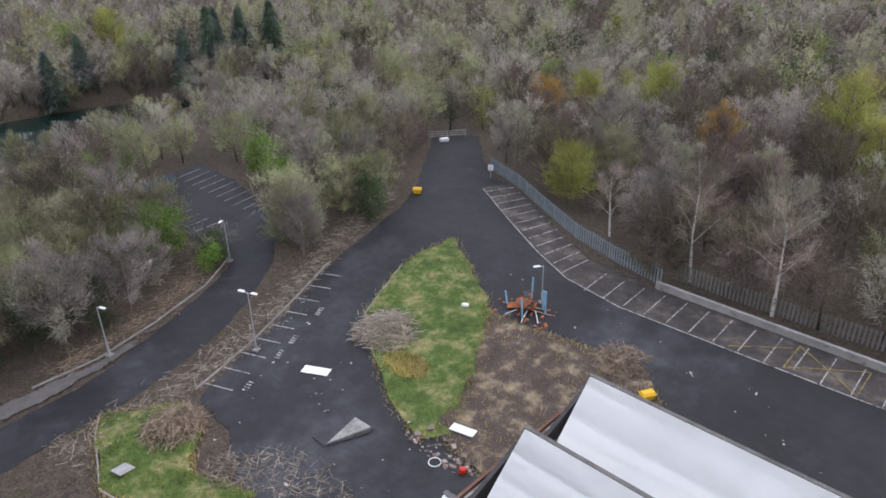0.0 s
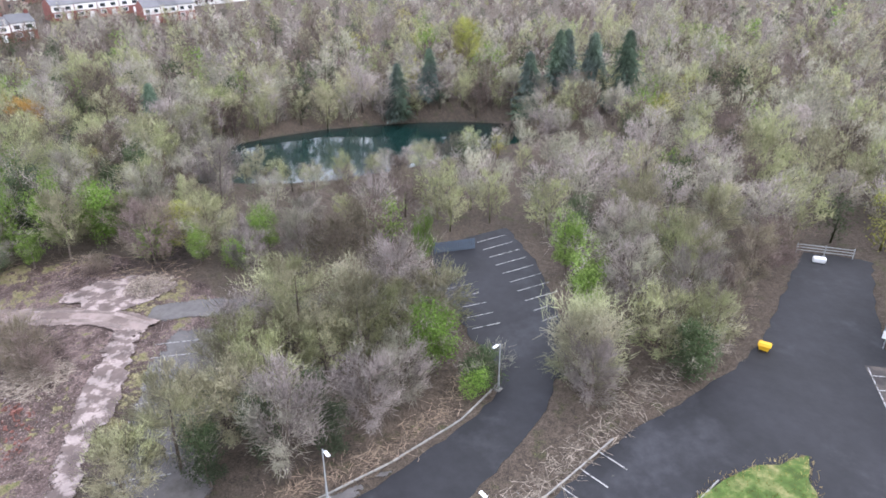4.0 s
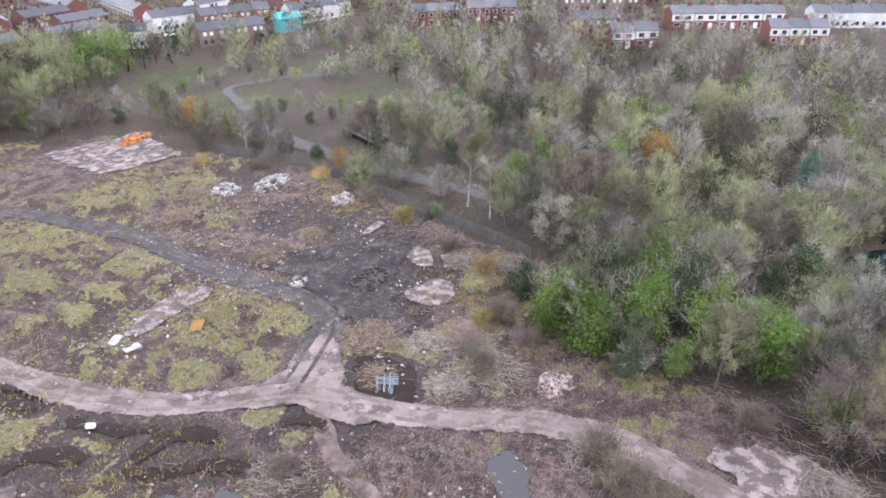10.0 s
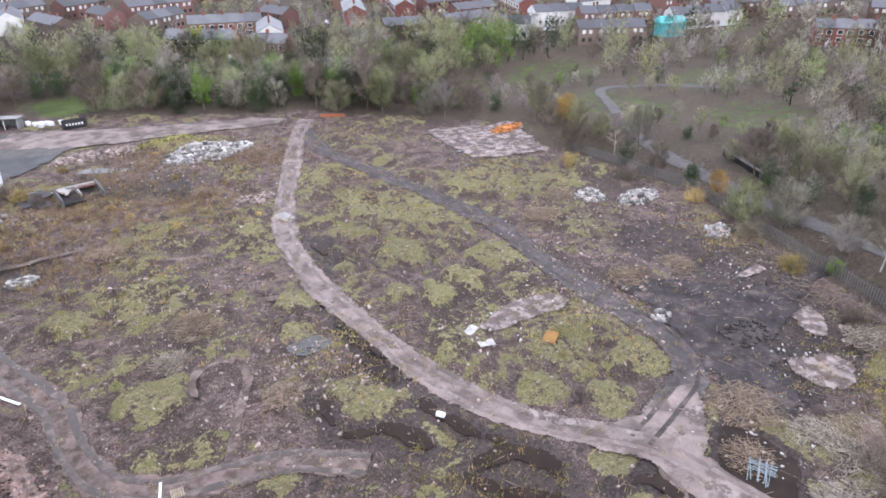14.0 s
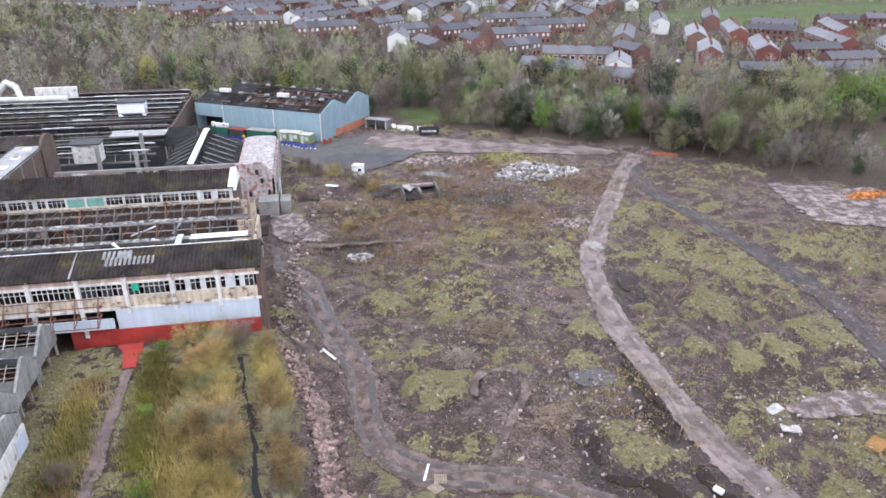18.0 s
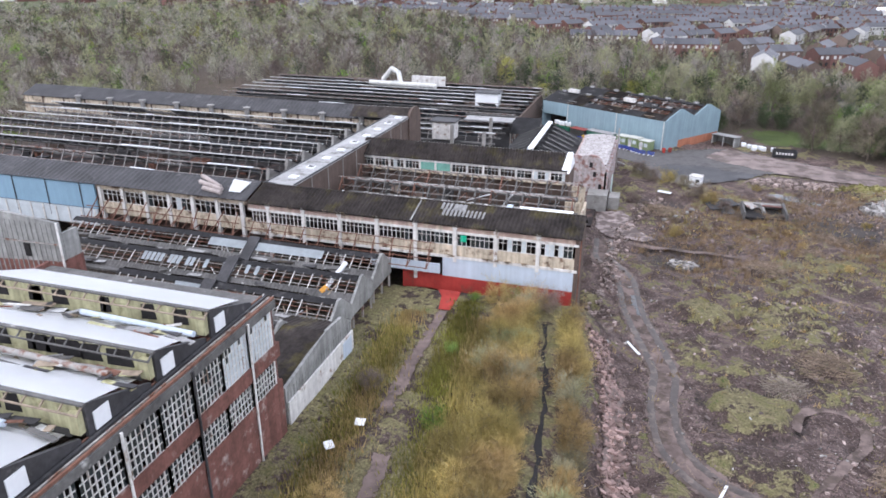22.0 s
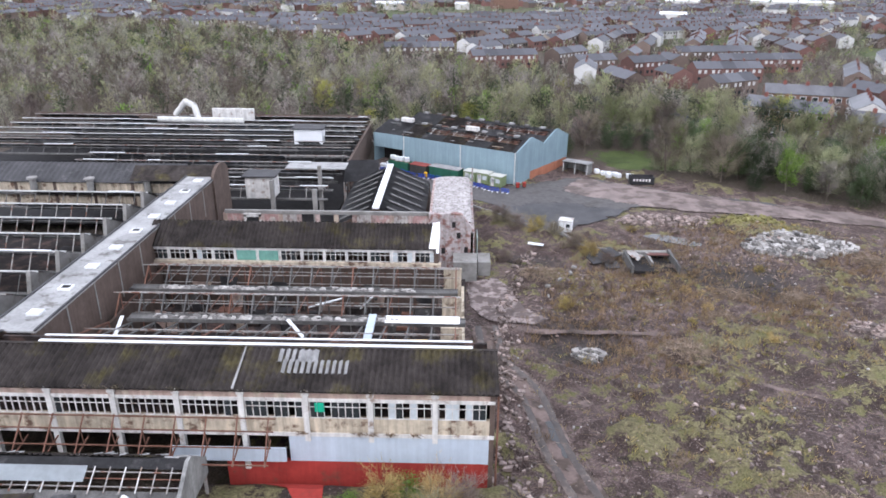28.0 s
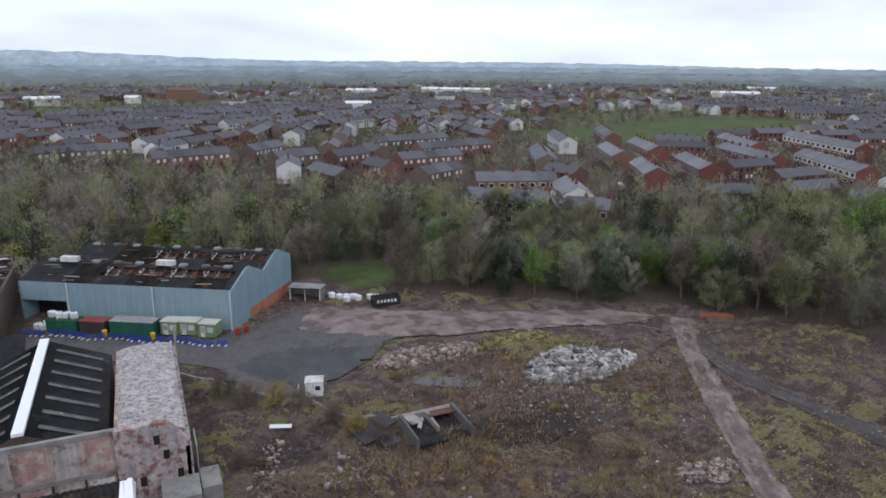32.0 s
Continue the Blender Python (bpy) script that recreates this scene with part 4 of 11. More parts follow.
    for channel, shade in ((sep.outputs["Blue"], dark), (sep.outputs["Green"], moss), (sep.outputs["Red"], lawn)):
        col = blend(ranged(math2("ADD", channel, edge), 0.46, 0.6), col, shade)
    gain = nt.nodes.new("ShaderNodeVectorMath")
    gain.operation = "SCALE"
    L(col, gain.inputs[0])
    L(math2("MULTIPLY", ranged(broad, 0.35, 0.65, 0.82, 1.18), ranged(grit, 0.34, 0.66, 0.5, 1.5)), gain.inputs["Scale"])
    L(gain.outputs["Vector"], b.inputs["Base Color"])
    L(ranged(sep.outputs["Blue"], 0.3, 0.8, 0.9, 0.6), b.inputs["Roughness"])
    bp = nt.nodes.new("ShaderNodeBump")
    bp.inputs["Strength"].default_value, bp.inputs["Distance"].default_value = 1.0, 0.5
    L(math2("ADD", fine, math2("MULTIPLY", grit, 0.4)), bp.inputs["Height"])
    L(bp.outputs["Normal"], b.inputs["Normal"])
    return m


def lump(x, y, cx, cy, r, soft=0.5):
    return 1 - sstep(1 - soft, 1 + soft, np.hypot(x - cx, y - cy) / r)


GRASS_FIELDS = [(76, 240, 22, 6), (62, 240, 9, 6), (190, 190, 22, 14), (215, 150, 20, 12), (172, 150, 14, 20), (-150, 330, 24, 12), (330, 440, 110, 55), (-60, 760, 160, 60), (190, 120, 16, 14), (60, 246, 14, 4)]


HUMMOCKS = [(58.8, 91.8, 5.2), (62.6, 84.6, 3.4), (62.7, 115.6, 3.0), (59.2, 108.9, 2.3), (65.5, 71.6, 2.4), (73.0, 69.0, 2.8), (71.6, 64.2, 2.0), (84.7, 106.4, 4.0), (82.3, 118.2, 4.2), (80.6, 75.5, 3.2), (75.4, 81.2, 3.0),
            (89.5, 78.5, 4.0), (80.5, 130.0, 4.0), (93.9, 109.4, 4.4), (79.1, 105.3, 3.2), (72.6, 119.8, 1.8), (110.1, 57.6, 3.4), (103.5, 49.0, 2.6), (84.5, 55.8, 1.8), (75.1, 108.3, 2.4), (36.2, 128.6, 3.4), (40.2, 106.0, 4.2), (46.0, 87.0, 2.6)]


def zones(gx, gy):
    """How much of grass, moss, wet dirt and woodland floor lies at each point."""
    site = inside(gx, gy, SITE).astype(float)
    w = waves(gx * 1.1 + 31, gy * 1.1 - 12)
    grass = np.zeros(len(gx))
    for cx, cy, rx, ry in GRASS_FIELDS:
        grass = np.maximum(grass, (0.52 if 150 < cx < 240 else 1.0) * (1 - sstep(0.7, 1.2, np.hypot((gx - cx) / rx, (gy - cy) / ry))))
    far = np.hypot(gx - 60, gy - 100)
    grass = np.maximum(grass, 0.55 * sstep(330, 420, far))
    moss = site * (0.27 + 0.55 * w)
    for cx, cy, r, a in ((88, 128, 20, 0.6), (92, 150, 16, 0.5), (118, 132, 16, 0.55), (112, 112, 10, 0.4), (86, 88, 13, 0.55), (60, 76, 12, 0.5), (62, 100, 9, 0.4), (108, 60, 8, 0.4), (44, 132, 13, 0.5), (50, 112, 10, 0.4), (60, 150, 14, 0.35), (78, 190, 9, 0.5), (130, 92, 9, 0.5), (112, 178, 16, 0.4), (44, 70, 13, 0.4), (36, 52, 12, 0.4), (70, 52, 7, 0.3)):
        moss = np.maximum(moss, a * lump(gx, gy, cx, cy, r) + 0.35 * w * lump(gx, gy, cx, cy, r))
    yard = ((gx > -6) & (gx < 24) & (gy > 25) & (gy < 117)).astype(float)
    moss = np.maximum(moss, (0.62 + 0.35 * w) * sstep(-6, -2, gx + w) * (1 - sstep(21, 26, gx + 3 * w)) * sstep(48, 68, gy + 9 * w) * (1 - sstep(115, 118, gy)))
    dark = site * (0.12 - 0.5 * w)
    for cx, cy, r in ((112, 74, 11), (120, 86, 10), (108, 66, 9), (118, 96, 9), (98, 66, 6), (63, 72, 5), (72, 122, 5), (75, 60, 5), (63, 95, 5), (60, 84, 5), (90, 12, 6), (30, 178, 5), (33, 150, 7), (64, 170, 9)):
        dark = np.maximum(dark, 0.75 * lump(gx, gy, cx, cy, r))
        moss *= 1 - 0.7 * lump(gx, gy, cx, cy, r)
    for cx, cy, r in HUMMOCKS:
        h = lump(gx, gy, cx, cy, r * (1 + 0.16 * np.sin(gx * 0.9 + cy) * np.sin(gy * 0.8 + cx)), 0.3)
        ring = lump(gx, gy, cx, cy, r * 1.45, 0.35)
        moss = np.maximum(moss * (1 - 0.5 * ring), 0.8 * h)
        dark = np.maximum(dark * (1 - h), 0.7 * ring * (1 - h))
    for name, mat, lift, wob, label, outline in SHEETS:
        if name == "puddle" and mat is water:
            d = np.where(inside(gx, gy, outline), 0.0, away(gx, gy, outline + outline[:1]))
            moss = moss * sstep(0.2, 1.4, d)
            dark = np.maximum(dark, 0.8 * (1 - sstep(0.8, 2.4, d)))
    wood = 1 - np.maximum(site, yard)
    return grass, moss, dark, wood


def mound(gx, gy, heave, moss, dark):
    """Mossy hummocks stand up and wet hollows lie low on the cleared ground."""
    up = sstep(0.35, 0.62, moss + 0.16 * np.sin(gx * 1.9 + np.sin(gy)) * np.sin(gy * 1.7 + np.sin(gx * 0.9)))
    return inside(gx, gy, SITE) * np.clip(heave, 0, 0.75) * (1.15 * up - 0.6 * sstep(0.3, 0.6, dark))


GRID_X, GRID_Y = np.arange(-60, 186), np.arange(-90, 266)
_gx, _gy = (a.ravel().astype(float) for a in np.meshgrid(GRID_X, GRID_Y, indexing="ij"))
GRID_Z = (ground_z(_gx, _gy) + mound(_gx, _gy, roughness(_gx, _gy), *zones(_gx, _gy)[1:3])).reshape(len(GRID_X), len(GRID_Y))


def heights(x, y):
    """Ground heights near the site, read between the points of a one-metre grid."""
    x, y = np.asarray(x, float) + 60, np.asarray(y, float) + 90
    i, j = np.clip(x.astype(int), 0, len(GRID_X) - 2), np.clip(y.astype(int), 0, len(GRID_Y) - 2)
    u, v = x - i, y - j
    return (GRID_Z[i, j] * (1 - u) + GRID_Z[i + 1, j] * u) * (1 - v) + (GRID_Z[i, j + 1] * (1 - u) + GRID_Z[i + 1, j + 1] * u) * v


def make_ground():
    def axis(lo, hi, step):
        mid = list(np.arange(lo, hi, step))
        up = [hi + 6 * (1.16 ** k - 1) / 0.16 for k in range(1, 31)]
        down = [lo - 6 * (1.16 ** k - 1) / 0.16 for k in range(30, 0, -1)]
        return np.array([v for v in down + mid + up if abs(v) < 4600])

    xs, ys = axis(-12, 172, 1.1), axis(-82, 236, 1.1)
    gx, gy = (a.ravel() for a in np.meshgrid(xs, ys, indexing="ij"))
    z = ground_z(gx, gy)
    for (name, mat, width, lift, label, line), pts in ROAD_LINES:
        z -= 0.12 * (1 - sstep(width * 0.35, width * 0.6, away(gx, gy, pts)))
    for name, mat, lift, wob, label, outline in SHEETS:
        z -= 0.12 * inside(gx, gy, outline)
    heave = roughness(gx, gy)
    ny = len(ys)
    quads = [(i * ny + j, (i + 1) * ny + j, (i + 1) * ny + j + 1, i * ny + j + 1) for i in range(len(xs) - 1) for j in range(ny - 1)]
    grass, moss, dark, wood = zones(gx, gy)
    z += mound(gx, gy, heave, moss, dark)
    me = bpy.data.meshes.new("ground")
    me.from_pydata(np.stack([gx, gy, z], 1).tolist(), [], quads)
    zone = np.stack([grass, np.clip(moss, 0, 1), np.clip(dark, 0, 1), wood], 1).astype(np.float32)
    at = me.color_attributes.new("zone", "FLOAT_COLOR", "POINT")
    at.data.foreach_set("color", zone.ravel())
    ob = part_of("ground", me, ground_material(), smooth=True)
    tagged(ob, "brown demolition ground with moss, mud and leaf litter", "ground", kind="structure")


make_ground()
for _i, (_n, _m, _w, _l, _label, _line) in enumerate(ROADS):
    tagged(ribbon(_n, _line, _w, _m, _l, seed=_i), _label, "track" if "track" in _n else "road", kind="structure")
for _i, (_n, _m, _l, _wob, _label, _line) in enumerate(SHEETS):
    tagged(sheet(_n, _line, _m, _l, _wob, seed=_i), _label, "puddle" if _n == "puddle" else "pavement", kind="structure")
for _cx, _cy, _rx, _ry, _lev in LAKES:
    _ring = [(_cx + _rx * 1.15 * math.cos(a) * (1 + 0.08 * math.sin(3 * a + 1) + 0.05 * math.sin(7 * a)), _cy + _ry * 1.1 * math.sin(a) * (1 + 0.06 * math.sin(4 * a))) for a in [k * math.tau / 40 for k in range(40)]]
    tagged(sheet("lake_water", _ring, pond, flat=_lev, step=20), "still dark green pond water among bare trees", "water", kind="structure")


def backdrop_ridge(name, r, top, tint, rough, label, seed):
    """A far ridge or belt of woods all along the horizon; tint has the haze in it."""
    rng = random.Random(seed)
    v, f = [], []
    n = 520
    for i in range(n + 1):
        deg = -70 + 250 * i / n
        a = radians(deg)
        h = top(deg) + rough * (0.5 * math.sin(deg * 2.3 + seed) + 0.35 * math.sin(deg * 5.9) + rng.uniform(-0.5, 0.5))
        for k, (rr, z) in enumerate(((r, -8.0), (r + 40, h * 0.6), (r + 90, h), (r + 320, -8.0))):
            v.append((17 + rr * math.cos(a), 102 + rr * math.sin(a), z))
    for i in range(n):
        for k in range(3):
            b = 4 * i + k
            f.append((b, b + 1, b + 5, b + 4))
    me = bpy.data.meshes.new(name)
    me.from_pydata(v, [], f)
    ob = part_of(name, me, material("haze_tinted_" + name, tint, vary=0.2, scale=60, fine=0.6, bump=0))
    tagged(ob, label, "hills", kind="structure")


# Tints go paler and bluer with distance: haze put into the colours.
backdrop_ridge("backdrop_hills", 3300, lambda d: 46 + 3400 * math.tan(radians(0.62 * float(sstep(76, 100, d)) - 0.34 * float(1 - sstep(36, 62, d)))), (0.36, 0.42, 0.48), 3, "low hills along the horizon, coloured blue-grey for haze", 1)
backdrop_ridge("backdrop_far_woods", 2500, lambda d: 27.0, (0.25, 0.3, 0.33), 3.5, "far belt of woods with haze in its colour", 2)
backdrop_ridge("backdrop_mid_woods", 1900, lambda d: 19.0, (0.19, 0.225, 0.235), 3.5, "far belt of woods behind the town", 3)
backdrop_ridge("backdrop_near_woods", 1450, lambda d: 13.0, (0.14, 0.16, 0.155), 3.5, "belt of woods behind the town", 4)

# ---------------------------------------------------------------- the factory

def window_row(parent, name, x0, x1, y, z0, z1, panes, seed=0, broken=0.5, depth=0.12):
    """A window in a wall that faces -y: frame, glazing bars and panes, some of them gone."""
    rng = random.Random(seed)
    win = thing(name, "", "")
    win.parent = parent
    for key in ("label", "category"):
        if key in win:
            del win[key]
    bm = bmesh.new()
    t = 0.06
    box(bm, x0, x1, y - depth, y, z0, z0 + t)
    box(bm, x0, x1, y - depth, y, z1 - t, z1)
    n = panes
    for k in range(n + 1):
        x = x0 + (x1 - x0) * k / n
        box(bm, x - t / 2, x + t / 2, y - depth, y, z0 + t, z1 - t)
    zt = z0 + (z1 - z0) * 0.66
    box(bm, x0, x1, y - depth * 0.8, y - 0.02, zt - 0.03, zt + 0.03)
    part("window_frame", bm, white_paint, win)
    for k in range(n):
        if rng.random() < broken:
            continue
        a, b = x0 + (x1 - x0) * k / n + t / 2, x0 + (x1 - x0) * (k + 1) / n - t / 2
        bm = bmesh.new()
        box(bm, a, b, y - 0.06, y - 0.04, z0 + t, z1 - t)
        part("pane", bm, glass_white if rng.random() < 0.22 else glass_dark, win)
    return win


def front_range():
    """The two-storey range with the long window band."""
    b = thing("factory_front_range", "derelict two-storey factory range with cream bands and a mossy corrugated roof", "factory building")
    Y, x0, x1 = 116.5, -24.0, 20.2
    posts = [-21.0, -15.8, -10.6, -5.4, -0.2, 5.0, 10.2, 15.4]
    for nm, z0, z1, mat, xa, xb, dy in (
            ("parapet_band", 12.2, 13.05, render_pink, x0, x1, 0.0), ("lintel", 11.9, 12.2, white_paint, x0, x1, -0.05),
            ("spandrel", 8.9, 10.3, render_cream, x0, x1, 0.0), ("ledge", 8.55, 8.9, white_paint, x0, x1, -0.08)):
        bm = bmesh.new()
        box(bm, xa, xb, Y + dy, Y + 0.35, z0, z1)
        part(nm, bm, mat, b)
    bm = bmesh.new()
    box(bm, 3.4, x1 - 0.4, Y + 0.02, Y + 0.3, 6.0, 8.5)
    part("pale_blue_panel", bm, pale_blue, b, "pale blue painted wall panel")
    bm = bmesh.new()
    box(bm, -6.0, 3.3, Y - 0.9, Y - 0.7, 6.6, 7.9)
    part("pale_blue_panel", bm, pale_blue, b)
    bm = bmesh.new()
    box(bm, -2.0, x1 - 0.4, Y + 0.05, Y + 0.35, 3.0, 6.0)
    part("red_base_wall", bm, red_wall, b, "red painted base wall")
    bm = bmesh.new()
    box(bm, x1 - 0.4, x1, Y - 0.02, Y + 8.3, -1.5, 13.0)
    part("end_wall", bm, brown_wall, b)
    bm = bmesh.new()
    tube(bm, (x1 + 0.25, Y - 0.1, 0.5), (x1 + 0.25, Y - 0.1, 13.0), 0.09)
    part("drainpipe", bm, rust, b)
    for x in posts:
        bm = bmesh.new()
        box(bm, x - 0.22, x + 0.22, Y - 0.14, Y + 0.3, 8.1 if x > 3 else 5.2, 12.5)
        box(bm, x - 0.3, x + 0.3, Y - 0.2, Y + 0.2, 12.5, 13.0)
        part("pilaster", bm, white_paint, b)
    edges = [x0 + 0.3] + posts + [x1 - 0.4]
    for k, (a, c) in enumerate(zip(edges, edges[1:])):
        n = max(4, round((c - a - 0.5) / 0.56))
        window_row(b, "window", a + 0.3, c - 0.3, Y + 0.12, 10.3, 11.9, n, seed=k, broken=0.85 if k < 5 else 0.45)
    bm = bmesh.new()
    box(bm, 5.7, 6.5, Y + 0.0, Y + 0.03, 10.9, 11.75)
    part("green_board", bm, material("bright_green_board", (0.02, 0.42, 0.25), vary=0.05), b, "bright green board in a window")
    # dark weeds rooted in the parapet and the ledge
    rng = random.Random(51)
    for k in range(15):
        x, top = rng.uniform(x0 + 1, x1 - 1), rng.random() < 0.6
        bm = bmesh.new()
        for j in range(40):
            a, ln = rng.uniform(0, math.tau), rng.uniform(0.2, 0.65)
            p = Vector((x + rng.gauss(0, 0.2), Y - 0.12, (12.9 if top else 8.9) + rng.uniform(-0.1, 0.15)))
            q = p + Vector((math.cos(a) * ln, -abs(math.sin(a)) * ln * 0.6, rng.uniform(-0.5, 0.6) * ln))
            w = Vector((0.035, 0, 0.035))
            bm.faces.new([bm.verts.new(v) for v in (p - w, p + w, q)])
        o = part("wall_weed", bm, brush, b)
        o["kind"] = "stuff"
    # back of the upper floor and the floor inside
    bm = bmesh.new()
    box(bm, x0, x1 - 0.4, Y + 0.4, Y + 8.0, 9.6, 9.8)
    box(bm, x0, x1 - 0.4, Y + 7.7, Y + 7.95, 3.0, 13.0)
    part("floor_slab", bm, dark_floor, b)
    # roof: front and back slopes as ribbed sheets
    ridge_y, ridge_z, back_y = 120.6, 14.35, 123.4
    bm = bmesh.new()
    ribbed(bm, (x0, Y - 0.35, 12.95), (x1 + 0.3, Y - 0.35, 12.95), (x1 + 0.3, ridge_y, ridge_z), (x0, ridge_y, ridge_z), 0.5, 0.22)
    part("front_roof_slope", bm, cement_roof, b)
    bm = bmesh.new()
    ribbed(bm, (x1 + 0.3, back_y, 12.6), (x0, back_y, 12.6), (x0, ridge_y, ridge_z), (x1 + 0.3, ridge_y, ridge_z), 0.5, 0.22)
    part("back_roof_slope", bm, cement_roof, b)
    bm = bmesh.new()
    box(bm, x0, x1 + 0.3, ridge_y - 0.16, ridge_y + 0.16, ridge_z + 0.02, ridge_z + 0.16)
    part("ridge_capping", bm, cement_roof, b)
    bm = bmesh.new()
    ribbed(bm, (2.6, 117.9, 13.52), (8.4, 117.9, 13.52), (8.4, 119.2, 13.97), (2.6, 119.2, 13.97), 0.5, 0.22)
    ribbed(bm, (2.2, 119.0, 13.9), (5.6, 119.0, 13.9), (5.6, 120.3, 14.34), (2.2, 120.3, 14.34), 0.5, 0.22)
    part("bare_sheet_patch", bm, cement_pale, b, "bare pale corrugated sheets")
    bm = bmesh.new()
    bar(bm, (-0.7, Y - 0.3, 13.15), (-0.7, ridge_y, ridge_z + 0.14), 0.18, 0.1)
    part("roof_joint", bm, cement_pale, b)
    bm = bmesh.new()
    box(bm, -20.6, 18.5, back_y - 0.1, 125.1, 12.6, 12.8)
    part("white_gutter", bm, white_sheet, b, "white coated valley gutter")
    # triangular end of the roof
    bm = bmesh.new()
    hexa(bm, [(x1 - 0.2, Y, 12.9), (x1, Y, 12.9), (x1, back_y, 13.3), (x1 - 0.2, back_y, 13.3)], [(x1 - 0.2, ridge_y, 14.2), (x1, ridge_y, 14.2), (x1, ridge_y + 0.1, 14.2), (x1 - 0.2, ridge_y + 0.1, 14.2)])
    part("gable", bm, brown_wall, b)
    # pipe bridge with thin rusty trusses before the facade
    tr = thing("rusty_pipe_trusses", "rusty lightweight steel trusses in front of a factory wall", "steel truss")
    for k in range(11):
        x = -23 + 2.5 * k
        bm = bmesh.new()
        bar(bm, (x, Y - 0.4, 10.6), (x + 0.3, Y - 3.6, 8.2), 0.1)
        bar(bm, (x, Y - 0.4, 8.4), (x + 0.3, Y - 3.6, 8.2), 0.1)
        bar(bm, (x + 0.1, Y - 1.4, 9.9), (x + 0.15, Y - 1.4, 8.35), 0.07)
        bar(bm, (x + 0.15, Y - 1.4, 8.35), (x + 0.25, Y - 2.4, 9.0), 0.07)
        part("truss", bm, rust, tr)
    for y, z in ((Y - 0.5, 10.5), (Y - 1.4, 9.9), (Y - 3.5, 8.3), (Y - 2.4, 9.1)):
        bm = bmesh.new()
        bar(bm, (-24, y, z), (2.6, y, z), 0.09)
        part("purlin", bm, rust, tr)


front_range()


def open_rows():
    """Roofless north-light bays behind the front range, down to frames and gutters."""
    b = thing("roofless_weaving_shed", "roofless weaving shed with rusty frames over a dark littered floor", "factory building")
    x0, x1 = -21.0, 18.0
    bm = bmesh.new()
    box(bm, x0, x1, 124.6, 151, 2.6, 2.9)
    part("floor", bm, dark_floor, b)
    for k, (y, z) in enumerate(((135.2, 9.35), (142.5, 9.35))):
        bm = bmesh.new()
        xa = x0 + (3 if k == 0 else 0)
        box(bm, xa, x1 - 0.8 * k, y - 0.55, y + 0.55, z - 0.25, z)
        box(bm, xa, x1 - 0.8 * k, y - 0.62, y - 0.5, z - 0.3, z + 0.12)
        box(bm, xa, x1 - 0.8 * k, y + 0.5, y + 0.62, z - 0.3, z + 0.12)
        part("gutter", bm, slab_grey, b)
        rng = random.Random(k)
        bm = bmesh.new()
        for j in range(110):
            x = rng.uniform(xa + 3, x1 - 6)
            s = rng.uniform(0.2, 0.6)
            yy = y + rng.uniform(-0.2, 0.45)
            hexa(bm, [(x - s, yy - 0.25, z + 0.005), (x + s, yy - 0.3, z + 0.005), (x + s, yy + 0.2, z + 0.005), (x - s, yy + 0.25, z + 0.005)],
                 [(x - s * 0.6, yy - 0.15, z + rng.uniform(0.12, 0.3)), (x + s * 0.5, yy - 0.15, z + rng.uniform(0.1, 0.3)), (x + s * 0.5, yy + 0.1, z + 0.2), (x - s * 0.6, yy + 0.1, z + 0.2)])
        me = part("rubble_crust", bm, rubble_white, b, "white plaster rubble along a gutter")
        me["kind"] = "stuff"
    # posts, rails and sagging ceiling pieces per bay
    for k, (ya, yb) in enumerate(((125.2, 134.6), (135.8, 141.9), (143.1, 150.4))):
        for j in range(16):
            x = x0 + 1.2 + j * 2.45
            bm = bmesh.new()
            bar(bm, (x, yb - 0.3, 2.9), (x, yb - 0.3, 9.1), 0.13)
            bar(bm, (x, yb - 0.35, 9.1), (x, ya + 1.2, 9.3), 0.08)
            part("post", bm, rust if j % 4 == 0 else slab_grey, b)
            bm = bmesh.new()
            ym = ya + (yb - ya) * 0.3
            bar(bm, (x, ya, 9.0), (x, ym, 11.0), 0.14)
            bar(bm, (x, ym, 11.0), (x, yb - 0.3, 9.1), 0.14)
            bar(bm, (x, ym, 11.0), (x, ym, 8.9), 0.1)
            part("roof_truss", bm, slab_grey if j % 5 else rust, b)
        for z, y in ((8.2, yb - 0.4), (6.6, yb - 0.4), (9.2, (ya + yb) / 2), (11.0, ya + (yb - ya) * 0.3), (10.2, ya + (yb - ya) * 0.6)):
            bm = bmesh.new()
            bar(bm, (x0 + 0.5, y, z), (x1 - 0.6, y, z), 0.1)
            part("rail", bm, steel, b)
        rng = random.Random(70 + k)
        for j in range(9):
            x = rng.uniform(x0 + 2, x1 - 4)
            bm = bmesh.new()
            z = rng.uniform(5.5, 8)
            w = rng.uniform(1, 2.4)
            y = yb - rng.uniform(0.6, 1.6)
            quad(bm, (x, y, z), (x + w, y + 0.1, z - 0.2), (x + w * 0.9, y - 0.5, z - rng.uniform(1, 2.6)), (x + 0.1, y - 0.4, z - rng.uniform(1, 2)))
            bmesh.ops.solidify(bm, geom=bm.faces[:], thickness=0.05)
            part("ceiling_panel", bm, (render_pink, slab_grey, felt_dark)[j % 3], b)
        for j in range(14):
            bm = bmesh.new()
            x, y = rng.uniform(x0 + 1, x1 - 2), rng.uniform(ya + 1, yb - 1)
            s = rng.uniform(0.5, 1.6)
            box(bm, x - s, x + s, y - s * 0.5, y + s * 0.5, 2.9, 2.9 + rng.uniform(0.3, 1.6))
            part("rubbish_mound", bm, (brown_wall, dark_floor, rust, felt_dark)[j % 4], b)
